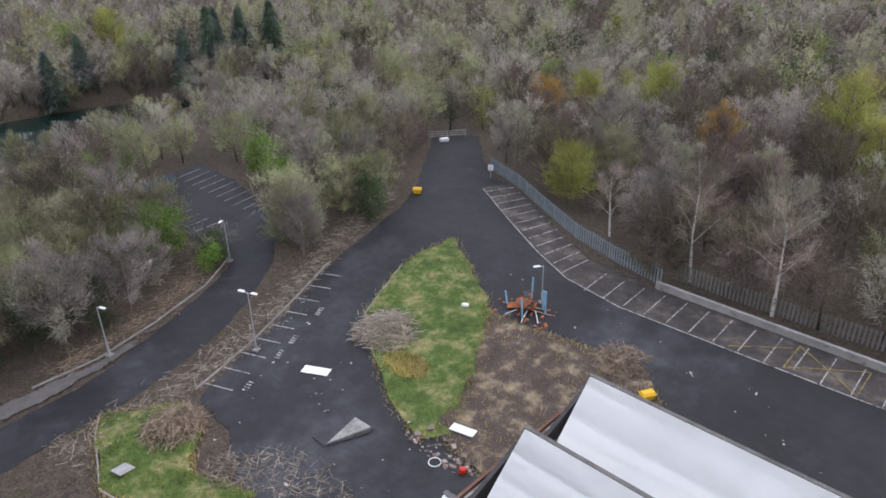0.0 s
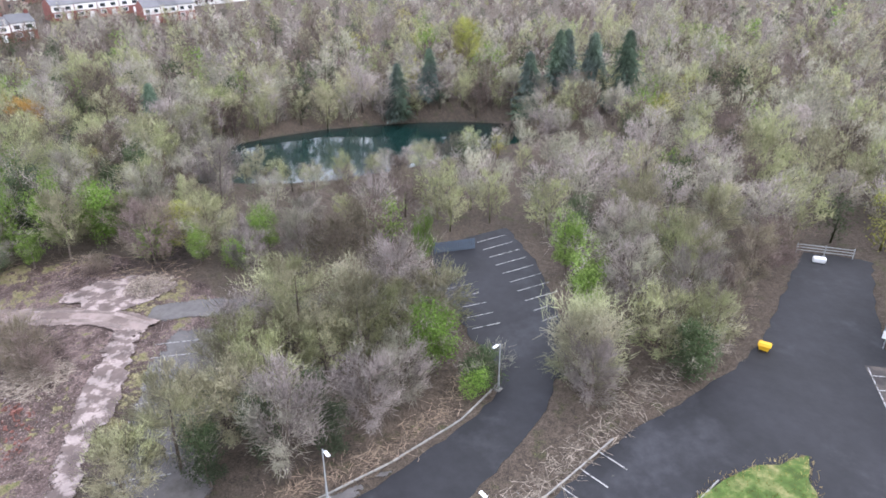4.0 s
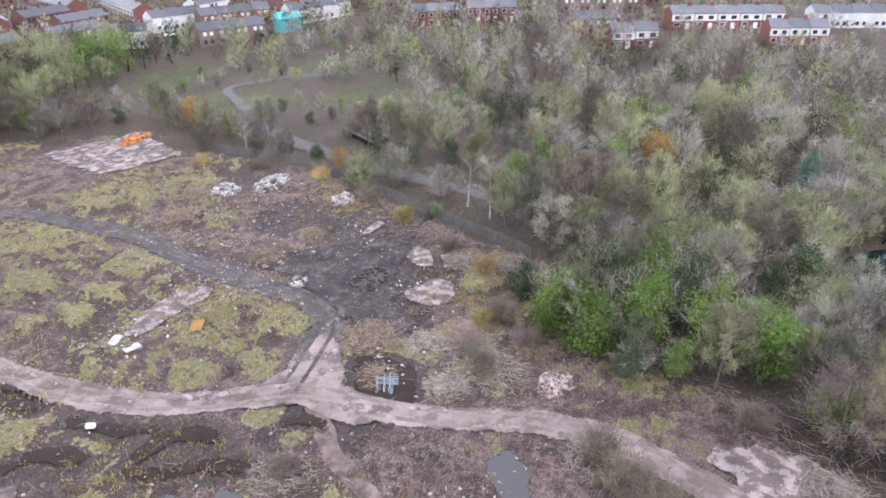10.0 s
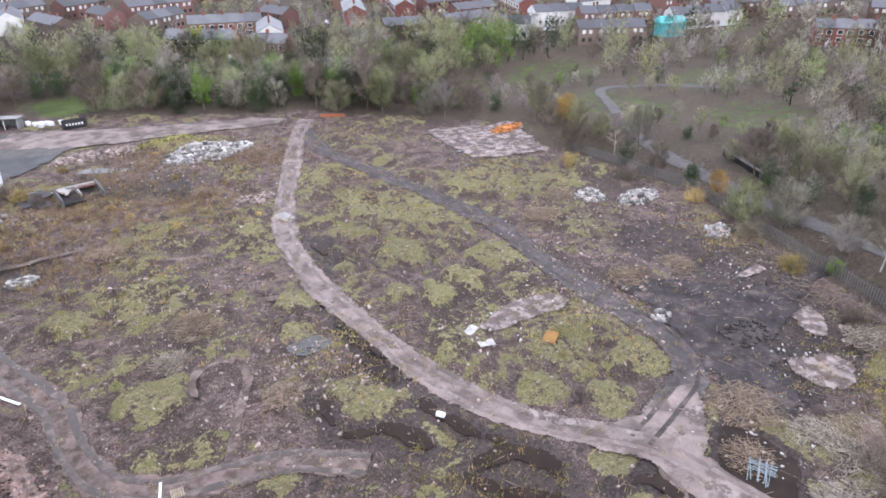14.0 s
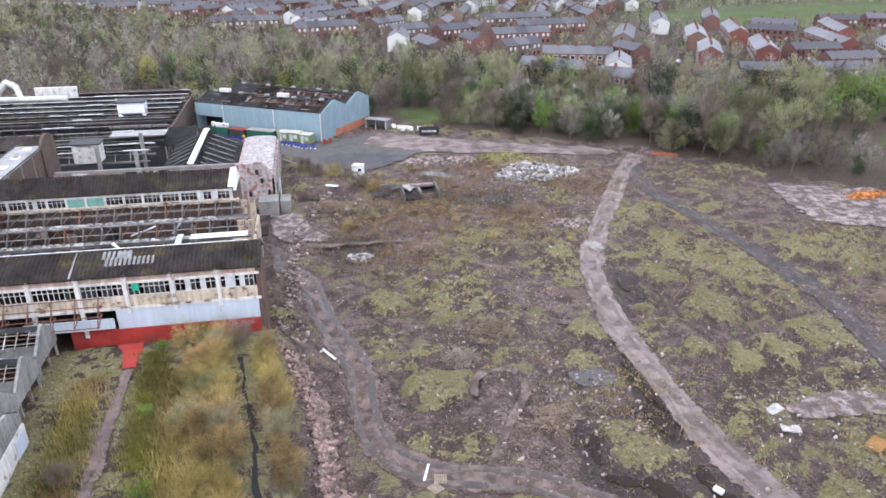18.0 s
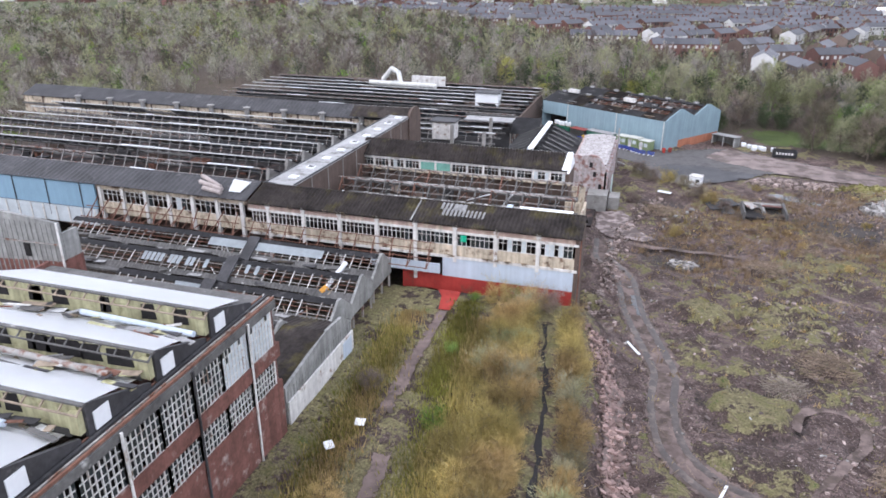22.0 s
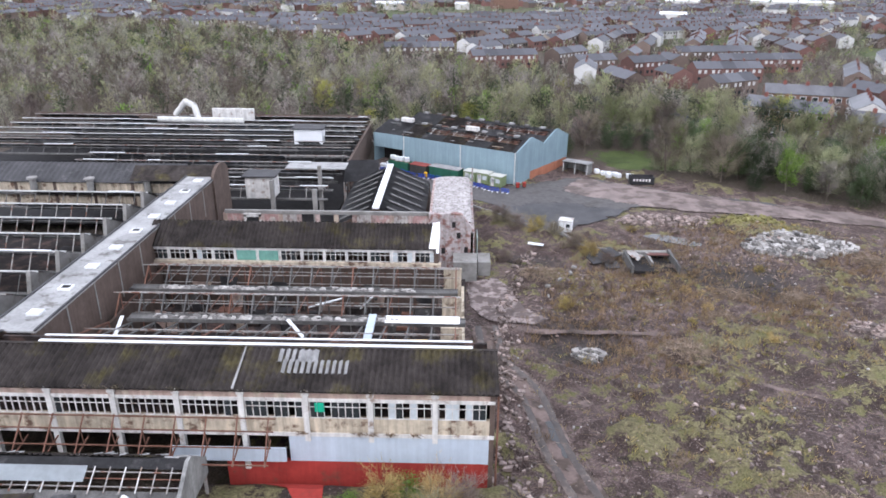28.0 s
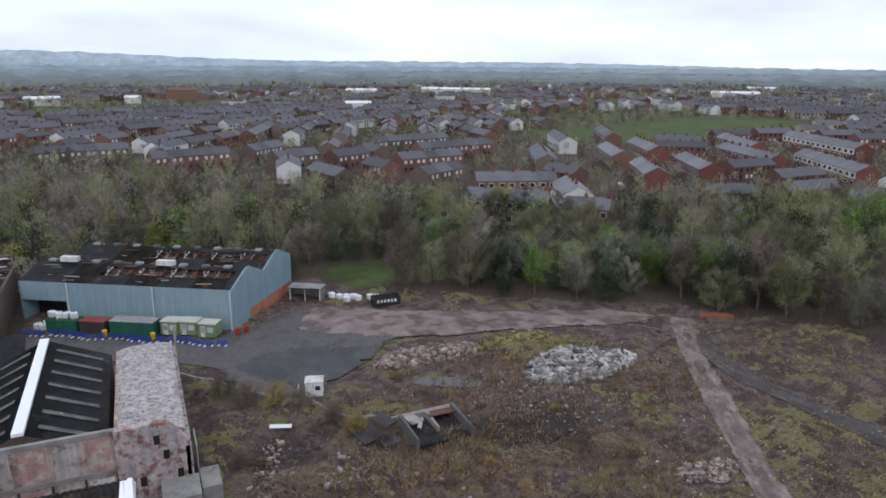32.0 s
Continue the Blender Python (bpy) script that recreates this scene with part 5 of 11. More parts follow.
    for y0, y1, top in ((124.95, 134.5, 9.2), (135.8, 141.9, 9.1), (143.1, 150.3, 9.1)):
        bm = bmesh.new()
        box(bm, x1 - 0.35, x1, y0, y1, -1.5, top - 2.6)
        part("end_wall", bm, render_cream, b)
        bm = bmesh.new()
        box(bm, x1 - 2.6, x1 - 0.36, y1 - 0.5, y1 - 0.2, 2.9, top)
        part("return_wall", bm, render_cream, b)
    bm = bmesh.new()
    box(bm, x0, x0 + 0.3, 124.9, 150.5, 2.9, 8.0)
    part("side_wall", bm, brown_wall, b)
    bm = bmesh.new()
    box(bm, x1 - 8.5, x1 - 0.6, 134.4, 136.0, 9.48, 9.56)
    part("white_sheet", bm, white_sheet, b, "white coated gutter sheet")
    bm = bmesh.new()
    box(bm, 7.7, 8.5, 127.5, 136, 9.4, 9.7)
    part("blue_duct", bm, pale_blue, b, "pale blue duct")
    for (p, q) in (((0.5, 140.3, 8.3), (4.2, 139.2, 9.9)), ((6.2, 140.2, 8.2), (7.6, 139.0, 10.2)), ((-0.8, 134.6, 9.6), (1.9, 132.0, 8.2)), ((-18.5, 134.8, 9.6), (-17.8, 130.5, 8.6)), ((0.2, 140.6, 8.1), (3.8, 139.6, 9.6))):
        bm = bmesh.new()
        bar(bm, p, q, 0.4, 0.1)
        part("fallen_board", bm, white_plastic, b, "fallen white roof board")
    bm = bmesh.new()
    bar(bm, (10.2, 138.5, 5.0), (13.8, 138.6, 5.0), 0.3)
    part("yellow_beam", bm, yellow_bin, b, "yellow crane beam")


open_rows()


def mid_range():
    b = thing("factory_rooflight_range", "low factory range with a white window band and mossy corrugated roof", "factory building")
    Y, x0, x1 = 150.9, -22.6, 14.4
    bm = bmesh.new()
    box(bm, x0, x1 + 0.6, Y - 0.5, Y + 0.3, 8.9, 9.35)
    part("sill_ledge", bm, render_cream, b)
    bm = bmesh.new()
    box(bm, x0, x1, Y + 0.05, Y + 0.3, 2.6, 8.9)
    part("lower_wall", bm, brown_wall, b)
    bm = bmesh.new()
    box(bm, x0, x1, Y, Y + 0.3, 10.75, 11.3)
    part("fascia", bm, white_paint, b)
    n = 13
    for k in range(n):
        a = x0 + (x1 - x0) * k / n
        c = x0 + (x1 - x0) * (k + 1) / n
        bm = bmesh.new()
        box(bm, a - 0.16, a + 0.16, Y - 0.05, Y + 0.25, 9.35, 10.75)
        part("pier", bm, white_paint, b)
        if k in (4, 5):
            bm = bmesh.new()
            box(bm, a + 0.18, c - 0.18, Y + 0.05, Y + 0.2, 9.4, 10.75)
            part("green_panel", bm, green_paint, b, "sea-green infill panel")
        else:
            window_row(b, "window", a + 0.17, c - 0.17, Y + 0.15, 9.38, 10.75, 4, seed=100 + k, broken=0.6)
    ridge_y, ridge_z, back = 154.2, 13.4, 158.5
    bm = bmesh.new()
    ribbed(bm, (x0, Y - 0.3, 11.25), (x1, Y - 0.3, 11.25), (x1, ridge_y, ridge_z), (x0, ridge_y, ridge_z), 0.5, 0.22)
    part("front_roof_slope", bm, cement_roof, b)
    bm = bmesh.new()
    ribbed(bm, (x1, back, 11.0), (x0, back, 11.0), (x0, ridge_y, ridge_z), (x1, ridge_y, ridge_z), 0.5, 0.22)
    part("back_roof_slope", bm, cement_roof, b)
    bm = bmesh.new()
    hexa(bm, [(x1, Y - 0.5, 10.9), (x1 + 0.35, Y - 0.5, 10.9), (x1 + 0.35, back, 10.7), (x1, back, 10.7)],
         [(x1, ridge_y - 0.2, 13.65), (x1 + 0.35, ridge_y - 0.2, 13.65), (x1 + 0.35, ridge_y + 0.2, 13.65), (x1, ridge_y + 0.2, 13.65)])
    hexa(bm, [(x1 - 0.9, Y - 0.35, 11.42), (x1, Y - 0.35, 11.42), (x1, ridge_y, 13.56), (x1 - 0.5, ridge_y, 13.56)],
         [(x1 - 0.9, Y - 0.35, 11.5), (x1, Y - 0.35, 11.5), (x1, ridge_y, 13.64), (x1 - 0.5, ridge_y, 13.64)])
    part("white_verge", bm, white_sheet, b, "white coated roof verge")
    bm = bmesh.new()
    box(bm, x1 - 0.3, x1 + 0.3, Y, back, -1.5, 11)
    box(bm, x0, x1, back - 0.3, back, -1.5, 11)
    part("end_wall", bm, brown_wall, b)
    # strip of lower ground floor behind, up to the ruined wall
    bm = bmesh.new()
    box(bm, x0 + 2, x1 + 4, back, 171.8, -0.9, -0.6)
    part("floor", bm, dark_floor, b)


mid_range()


def spine():
    b = thing("spine_corridor_block", "long flat-roofed brown brick block with rooflights", "factory building")
    x0, x1, y0, y1 = -26.2, -21.6, 125.0, 176.5
    bm = bmesh.new()
    box(bm, x1 - 0.35, x1, y0, y1 + 4, -1.0, 12.85)
    part("brown_wall", bm, brown_wall, b)
    bm = bmesh.new()
    box(bm, x0, x0 + 0.35, y0, y1, 2.0, 12.8)
    part("west_wall", bm, brown_wall, b)
    bm = bmesh.new()
    box(bm, x0 - 0.15, x1 + 0.1, y0, y1, 12.86, 13.05)
    part("flat_roof", bm, felt_grey, b)
    bm = bmesh.new()
    box(bm, x1 - 0.1, x1 + 0.14, y0, y1, 13.06, 13.2)
    box(bm, x0 - 0.2, x0 + 0.05, y0, y1, 13.06, 13.16)
    part("edge_trim", bm, felt_dark, b)
    for k in range(9):
        y = y0 + 3.5 + k * 5.6
        light = bmesh.new()
        x = x0 + 2.9
        box(light, x - 0.8, x + 0.5, y - 0.55, y + 0.55, 13.06, 13.3)
        fr = part("rooflight", light, white_plastic, b, "white rooflight kerb")
        if k % 3 == 1:
            pane = bmesh.new()
            box(pane, x - 0.55, x + 0.3, y - 0.35, y + 0.35, 13.31, 13.33)
            # Black plate on the kerb: the dark of an open rooflight as colour.
            part("opening", pane, void_dark, fr)
        bm = bmesh.new()
        box(bm, x1, x1 + 0.05, y + 1.9, y + 2.1, 8.5, 12.8)
        part("wall_joint", bm, concrete, b)
    # curved far gable
    bm = bmesh.new()
    ring = [(x1 + 0.3 + 0 * a, y1 + 1.2 + 3.6 * math.cos(a), 12.6 + 2.2 * math.sin(a)) for a in [math.pi * k / 8 for k in range(9)]]
    ring = [(x1 + 0.3, y1 + 4.8, 0.0)] + ring + [(x1 + 0.3, y1 - 2.4, 0.0)]
    hexa(bm, ring, [(x - 0.5, y, z) for x, y, z in ring])
    part("curved_gable", bm, brown_wall, b)
    bm = bmesh.new()
    quad(bm, (x0 - 9, y1 - 1.5, 12.4), (x1, y1 - 1.5, 12.6), (x1, y1 + 1.4, 14.4), (x0 - 9, y1 + 1.4, 14.2))
    quad(bm, (x0 - 9, y1 + 1.4, 14.2), (x1, y1 + 1.4, 14.4), (x1, y1 + 4.6, 12.8), (x0 - 9, y1 + 4.6, 12.6))
    part("end_roof", bm, cement_roof, b)


spine()


def saw_rows(b, x0, x1, y0, n, pitch, gutter_z, ridge_z, seed, roofed=0.0, rafter_every=2.2, mats=(steel, slab_grey), clutter=2):
    """A run of north-light bays stripped to gutters, ridge bars and rafters."""
    rng = random.Random(seed)
    for k in range(n):
        y = y0 + k * pitch
        bm = bmesh.new()
        box(bm, x0, x1, y - 0.45, y + 0.35, gutter_z - 0.25, gutter_z)
        part("gutter", bm, mats[1], b)
        bm = bmesh.new()
        bar(bm, (x0, y + 1.6, ridge_z), (x1, y + 1.6, ridge_z), 0.16)
        part("ridge_bar", bm, rng.choice((steel, steel_pale, steel)), b)
        bm = bmesh.new()
        x = x0 + 0.5
        while x < x1:
            bar(bm, (x, y + 0.3, gutter_z), (x, y + 1.6, ridge_z), 0.1)
            bar(bm, (x, y + 1.6, ridge_z), (x, y + pitch - 0.4, gutter_z + 0.05), 0.1)
            x += rafter_every
        o = part("rafter_frame", bm, rng.choice((slab_grey, steel)), b)
        o["kind"] = "stuff"
        x = x0
        while x < x1 - 2:
            w = rng.uniform(3, 14)
            if rng.random() < roofed:
                bm = bmesh.new()
                e = min(x + w, x1)
                quad(bm, (x, y + 1.65, ridge_z + 0.1), (e, y + 1.65, ridge_z + 0.1), (e, y + pitch - 0.4, gutter_z + 0.12), (x, y + pitch - 0.4, gutter_z + 0.12))
                bmesh.ops.solidify(bm, geom=bm.faces[:], thickness=0.06)
                part("roof_sheet", bm, rng.choice((felt_dark, glaze_grey, glaze_grey, glaze_grey, slab_grey)), b)
            x += w
        for _ in range(clutter):
            w = rng.uniform(2, 9)
            x = rng.uniform(x0, x1 - w)
            bm = bmesh.new()
            bar(bm, (x, y + 1.5, ridge_z + 0.15), (x + w, y + 1.5 + rng.uniform(-0.3, 0.3), ridge_z + 0.15), 0.32, 0.1)
            part("white_flashing", bm, white_plastic, b, "loose white flashing")


def west_sheds():
    b = thing("west_weaving_sheds", "rows of stripped saw-tooth roof frames over a dark mill floor", "factory building")
    bm = bmesh.new()
    box(bm, -112, -27, 125.5, 176, 2.5, 2.8)
    part("floor", bm, dark_floor, b)
    saw_rows(b, -110, -30.5, 127.2, 8, 6.0, 9.9, 11.9, 5, roofed=0.72)
    for k in range(8):
        y = 127.2 + 6 * k
        bm = bmesh.new()
        hexa(bm, [(-31.2, y - 0.3, 9.0), (-30.7, y - 0.3, 9.0), (-30.7, y + 5.5, 9.0), (-31.2, y + 5.5, 9.0)],
             [(-31.2, y + 0.6, 12.4), (-30.7, y + 0.6, 12.4), (-30.7, y + 4.6, 10.3), (-31.2, y + 4.6, 10.3)])
        part("gable_fin", bm, concrete, b)
    bm = bmesh.new()
    box(bm, -30.7, -26.4, 126, 176, 9.2, 9.5)
    part("valley_roof", bm, felt_dark, b)
    rng = random.Random(8)
    for j in range(40):
        bm = bmesh.new()
        x, y, s = rng.uniform(-108, -32), rng.uniform(127, 175), rng.uniform(0.6, 2.2)
        box(bm, x - s, x + s, y - s * 0.5, y + s * 0.5, 2.8, 2.8 + rng.uniform(0.3, 3.0))
        part("rubbish_mound", bm, (brown_wall, dark_floor, rust, felt_dark)[j % 4], b)
    c = thing("cream_clerestory_range", "long cream-walled range with roof ventilators", "factory building")
    bm = bmesh.new()
    box(bm, -125, -28, 177.0, 177.4, 7.5, 11.6)
    part("cream_wall", bm, render_cream, c)
    bm = bmesh.new()
    box(bm, -125, -28, 176.2, 177.0, 9.6, 9.9)
    part("gutter", bm, slab_grey, c)
    bm = bmesh.new()
    ribbed(bm, (-125, 176.6, 11.6), (-28, 176.6, 11.6), (-28, 181.5, 13.6), (-125, 181.5, 13.6), 0.9, 0.08)
    ribbed(bm, (-28, 186.5, 11.6), (-125, 186.5, 11.6), (-125, 181.5, 13.6), (-28, 181.5, 13.6), 0.9, 0.08)
    part("roof", bm, felt_dark, c)
    for k in range(9):
        x = -33 - k * 9.3
        bm = bmesh.new()
        tube(bm, (x, 176.3, 9.9), (x, 176.3, 12.2), 0.55, n=12)
        v = part("ventilator", bm, concrete, c, "pale cylindrical roof ventilator")
        bm = bmesh.new()
        tube(bm, (x, 176.3, 12.25), (x, 176.3, 12.5), 0.85, 0.8, n=12)
        part("cap", bm, concrete, v)
    for k in range(14):
        bm = bmesh.new()
        x = -36 - k * 6.4
        box(bm, x, x + 0.5, 176.9, 176.96, 7.6, 11.5)
        part("pilaster", bm, brown_wall, c)


west_sheds()


def west_front():
    """The range west of the spine that carries on the front line, partly clad in blue sheets."""
    b = thing("blue_clad_front_range", "derelict range part clad in blue sheets under a dark felt roof", "factory building")
    Y = 117.0
    bm = bmesh.new()
    box(bm, -92, -49.5, Y - 0.15, Y + 0.15, 9.2, 13.2)
    part("blue_cladding", bm, blue_sheet, b, "blue sheet cladding")
    for k in range(7):
        bm = bmesh.new()
        x = -52 - 6.2 * k
        tube(bm, (x, Y - 0.25, 7.5), (x, Y - 0.25, 13.2), 0.07)
        part("downpipe", bm, felt_dark, b)
    bm = bmesh.new()
    box(bm, -92, -49.5, Y - 0.3, Y - 0.1, 6.6, 9.1)
    part("white_lower_wall", bm, glass_white, b, "whitewashed lower windows")
    for k in range(18):
        bm = bmesh.new()
        x = -50 - 2.35 * k
        box(bm, x - 0.1, x + 0.1, Y - 0.42, Y - 0.3, 6.6, 9.1)
        part("mullion", bm, white_paint, b)
    bm = bmesh.new()
    box(bm, -92, -24.2, Y + 0.2, Y + 0.5, 12.3, 13.0)
    box(bm, -49.4, -24.2, Y + 0.2, Y + 0.5, 8.6, 10.4)
    part("cream_band", bm, render_cream, b)
    for k in range(7):
        bm = bmesh.new()
        x = -48.8 + 3.9 * k
        box(bm, x - 0.25, x + 0.25, Y, Y + 0.5, 7, 12.6)
        part("pilaster", bm, white_paint, b)
        if k < 6:
            window_row(b, "window", x + 0.3, x + 3.55, Y + 0.4, 10.4, 12.2, 4, seed=300 + k, broken=0.8)
    bm = bmesh.new()
    ribbed(bm, (-92, Y - 0.4, 13.1), (-24.4, Y - 0.4, 13.1), (-24.4, 121.2, 14.5), (-92, 121.2, 14.5), 0.8, 0.07)
    ribbed(bm, (-24.4, 125.3, 13.0), (-92, 125.3, 13.0), (-92, 121.2, 14.5), (-24.4, 121.2, 14.5), 0.8, 0.07)
    part("roof", bm, felt_dark, b)
    bm = bmesh.new()
    box(bm, -92, -24.2, 124.9, 125.2, 2.5, 13.0)
    box(bm, -49.4, -24.2, 118, 125, 8.0, 8.2)
    part("rear_wall", bm, brown_wall, b)
    tr = thing("rusty_pipe_trusses", "rusty collapsed trusses before an open factory front", "steel truss")
    rng = random.Random(17)
    for k in range(12):
        x = -49 + 2.1 * k
        bm = bmesh.new()
        bar(bm, (x, Y - 0.2, 11.2), (x + rng.uniform(-1, 1), Y - 4.2, 8.0), 0.11)
        bar(bm, (x, Y - 0.2, 8.8), (x + rng.uniform(-1, 1), Y - 4.2, 8.0), 0.11)
        bar(bm, (x, Y - 1.6, 10.2), (x + rng.uniform(-0.6, 0.6), Y - 2.8, 8.4), 0.08)
        part("truss", bm, rust, tr)
    for y, z in ((Y - 1.6, 10.2), (Y - 3, 9.1), (Y - 4.2, 8.0)):
        bm = bmesh.new()
        bar(bm, (-50, y, z), (-25, y, z), 0.1)
        part("purlin", bm, rust, tr)
    p = thing("fallen_ducts", "fallen cream ventilation ducts on a roof", "duct")
    for a, c in (((-33.4, 120.4, 14.7), (-29.4, 118.6, 14.0)), ((-33.0, 119.2, 14.25), (-28.8, 118.0, 13.85)), ((-31.8, 118.0, 13.8), (-28.6, 117.4, 13.6))):
        bm = bmesh.new()
        tube(bm, a, c, 0.32, n=12)
        part("duct", bm, material("pale_pink_duct", (0.36, 0.31, 0.29), vary=0.2, streak=0.2), p)
    bm = bmesh.new()
    quad(bm, (-27.8, 118.0, 13.7), (-26.0, 118.0, 13.7), (-25.6, 120.4, 14.5), (-28.6, 120.8, 14.6))
    bmesh.ops.solidify(bm, geom=bm.faces[:], thickness=0.08)
    part("white_panel", bm, white_sheet, p)


west_front()


def south_sheds():
    """Dark low sheds between the front range and the white-roofed block, ending in slanted gables on the yard."""
    b = thing("low_dark_sheds", "low dark-roofed sheds with broken rooflights and slanted grey gables", "factory building")
    bm = bmesh.new()
    box(bm, -48, -3.5, 84, 115.5, 4.0, 4.2)
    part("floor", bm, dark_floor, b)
    rng = random.Random(4)
    for k, (y, xe) in enumerate(((89.5, -6.0), (95.6, -2.5), (101.8, -2.6), (108.3, -2.8))):
        x0 = -48.0 if k > 1 else -30.0
        zr, zg = 10.2, 8.3
        # valley gutter, dark solid slope and open rooflight slope
        bm = bmesh.new()
        box(bm, x0, xe, y - 0.7, y + 0.1, zg - 0.3, zg)
        part("gutter", bm, slab_grey, b)
        bm = bmesh.new()
        quad(bm, (x0, y + 3.0, zr), (xe, y + 3.0, zr), (xe, y + 5.6, zg), (x0, y + 5.6, zg))
        quad(bm, (x0, y + 2.2, zr - 0.35), (xe, y + 2.2, zr - 0.35), (xe, y + 3.0, zr), (x0, y + 3.0, zr))
        bmesh.ops.solidify(bm, geom=bm.faces[:], thickness=0.1)
        part("dark_roof_slope", bm, felt_dark, b)
        bm = bmesh.new()
        for j in range(7):
            a = rng.uniform(x0, xe - 5)
            e = a + rng.uniform(2.0, 5.0)
            ribbed(bm, (e, y + 5.5, zg + 0.1), (a, y + 5.5, zg + 0.1), (a, y + 3.05, zr + 0.03), (e, y + 3.05, zr + 0.03), 0.42, 0.14)
        o = part("ribbed_sheets", bm, cement_roof, b, "dark corrugated sheets")
        o["kind"] = "stuff"
        bm = bmesh.new()
        for j in range(46):
            a, f = rng.uniform(x0 + 0.5, xe - 1), rng.uniform(0.1, 0.9)
            yy, zz = y + 3.0 + 2.6 * f, zr + (zg - zr) * f + 0.1
            bar(bm, (a, yy, zz), (a + rng.uniform(0.2, 1.4), yy + rng.uniform(-0.3, 0.3), zz + 0.06), rng.uniform(0.05, 0.3), 0.04)
        o = part("roof_litter", bm, cement_pale, b)
        o["kind"] = "stuff"
        bm = bmesh.new()
        ribbed(bm, (x0, y + 0.1, zg), (xe, y + 0.1, zg), (xe, y + 0.9, zg + 0.6), (x0, y + 0.9, zg + 0.6), 0.5, 0.08)
        part("slate_edge", bm, slab_grey, b)
        for x in np.arange(x0 + 0.6, xe - 0.3, 1.15):
            if rng.random() < 0.82:
                bm = bmesh.new()
                bar(bm, (x, y + 0.7, zg + 0.6), (x, y + 2.3, zr - 0.25), 0.08)
                part("glazing_bar", bm, white_paint if rng.random() < 0.5 else steel, b)
        for j in range(3):
            f = (0.25, 0.55, 0.8)[j]
            bm = bmesh.new()
            bar(bm, (x0, y + 0.7 + 1.6 * f, zg + 0.55 + (zr - 0.8 - zg) * f), (xe, y + 0.7 + 1.6 * f, zg + 0.55 + (zr - 0.8 - zg) * f), 0.07)
            part("purlin", bm, rust if j % 2 else steel, b)
        for j in range(16):
            x = rng.uniform(x0 + 1, xe - 2)
            bm = bmesh.new()
            bar(bm, (x, y + rng.uniform(0.2, 0.9), zg + rng.uniform(-1.2, 0.4)), (x + rng.uniform(-1.6, 1.6), y + rng.uniform(1.4, 2.4), zg + rng.uniform(0.4, 1.5)), rng.uniform(0.06, 0.14))
            part("broken_strut", bm, (rust, steel_pale, timber, slab_grey)[j % 4], b)
        for j in range(10):
            x = rng.uniform(x0 + 1, xe - 3)
            w = rng.uniform(0.8, 3.0)
            bm = bmesh.new()
            bar(bm, (x, y + rng.uniform(0.1, 0.7), zg + 0.42), (x + w, y + rng.uniform(0.1, 0.7), zg + 0.46), rng.uniform(0.3, 0.8), 0.05)
            part("slipped_sheet", bm, (felt_dark, slab_grey, cement_roof, cement_pale)[j % 4], b)
        # one long run of whitened glazing, and a row of single panes with gaps
        runs = {3: [(-26.0, 16.0)], 2: [(-31.0 + 0.62 * q, 0.5) for q in range(26) if rng.random() < 0.62], 1: [(-22.0, 4.5)]}.get(k, [])
        for aa, ww in runs:
            if aa > x0:
                bm = bmesh.new()
                quad(bm, (aa, y + 1.3, zg + 1.05), (aa + ww, y + 1.3, zg + 1.05), (aa + ww, y + 2.3, zr - 0.2), (aa, y + 2.3, zr - 0.2))
                bmesh.ops.solidify(bm, geom=bm.faces[:], thickness=0.04)
                part("rooflight_sheet", bm, glass_white, b, "whitened rooflight glazing")
        bm = bmesh.new()
        low = 4.2 if k == 0 else 6.7
        for yy in (y + 0.2, y + 2.9, y + 5.4):
            bar(bm, (xe, yy, 3.6), (xe, yy, low + 0.2), 0.22)
            part("post", bm, steel, b)
            bm = bmesh.new()
        hexa(bm, [(xe - 0.1, y - 0.4, low), (xe + 0.2, y - 0.4, low), (xe + 0.2, y + 5.7, low), (xe - 0.1, y + 5.7, low)],
             [(xe - 0.1, y - 0.2, zg), (xe + 0.2, y - 0.2, zg), (xe + 0.2, y + 5.7, zg), (xe - 0.1, y + 5.7, zg)])
        hexa(bm, [(xe - 0.1, y - 0.2, zg), (xe + 0.2, y - 0.2, zg), (xe + 0.2, y + 5.7, zg), (xe - 0.1, y + 5.7, zg)],
             [(xe - 0.1, y + 2.6, zr + 0.1), (xe + 0.2, y + 2.6, zr + 0.1), (xe + 0.2, y + 3.2, zr + 0.1), (xe - 0.1, y + 3.2, zr + 0.1)])
        part("gable", bm, grey_clad, b)
        # broken cross wall with dark openings
        bm = bmesh.new()
        xm = -17.0 - k
        box(bm, xm, xm + 0.3, y, y + 5.4, 4.2, 8.4)
        hexa(bm, [(xm, y + 0.2, 8.4), (xm + 0.3, y + 0.2, 8.4), (xm + 0.3, y + 5.4, 8.4), (xm, y + 5.4, 8.4)], [(xm, y + 2.6, 10.4), (xm + 0.3, y + 2.6, 10.4), (xm + 0.3, y + 3.0, 10.4), (xm, y + 3.0, 10.4)])
        part("cross_wall", bm, white_paint if k % 2 else render_pink, b)
        bm = bmesh.new()
        bar(bm, (xm + 0.15, y - 0.6, 8.5), (xm + 0.15, y + 2.8, 10.5), 1.5, 0.14)
        bar(bm, (xm + 0.15, y + 2.8, 10.5), (xm + 0.15, y + 5.7, 8.5), 1.5, 0.14)
        part("capping", bm, felt_dark, b)
    p = thing("white_pipe", "white painted pipe leaning over an open roof", "pipe")
    bm = bmesh.new()
    tube(bm, (-6.2, 103.0, 9.0), (-5.4, 106.8, 10.6), 0.26, n=10)
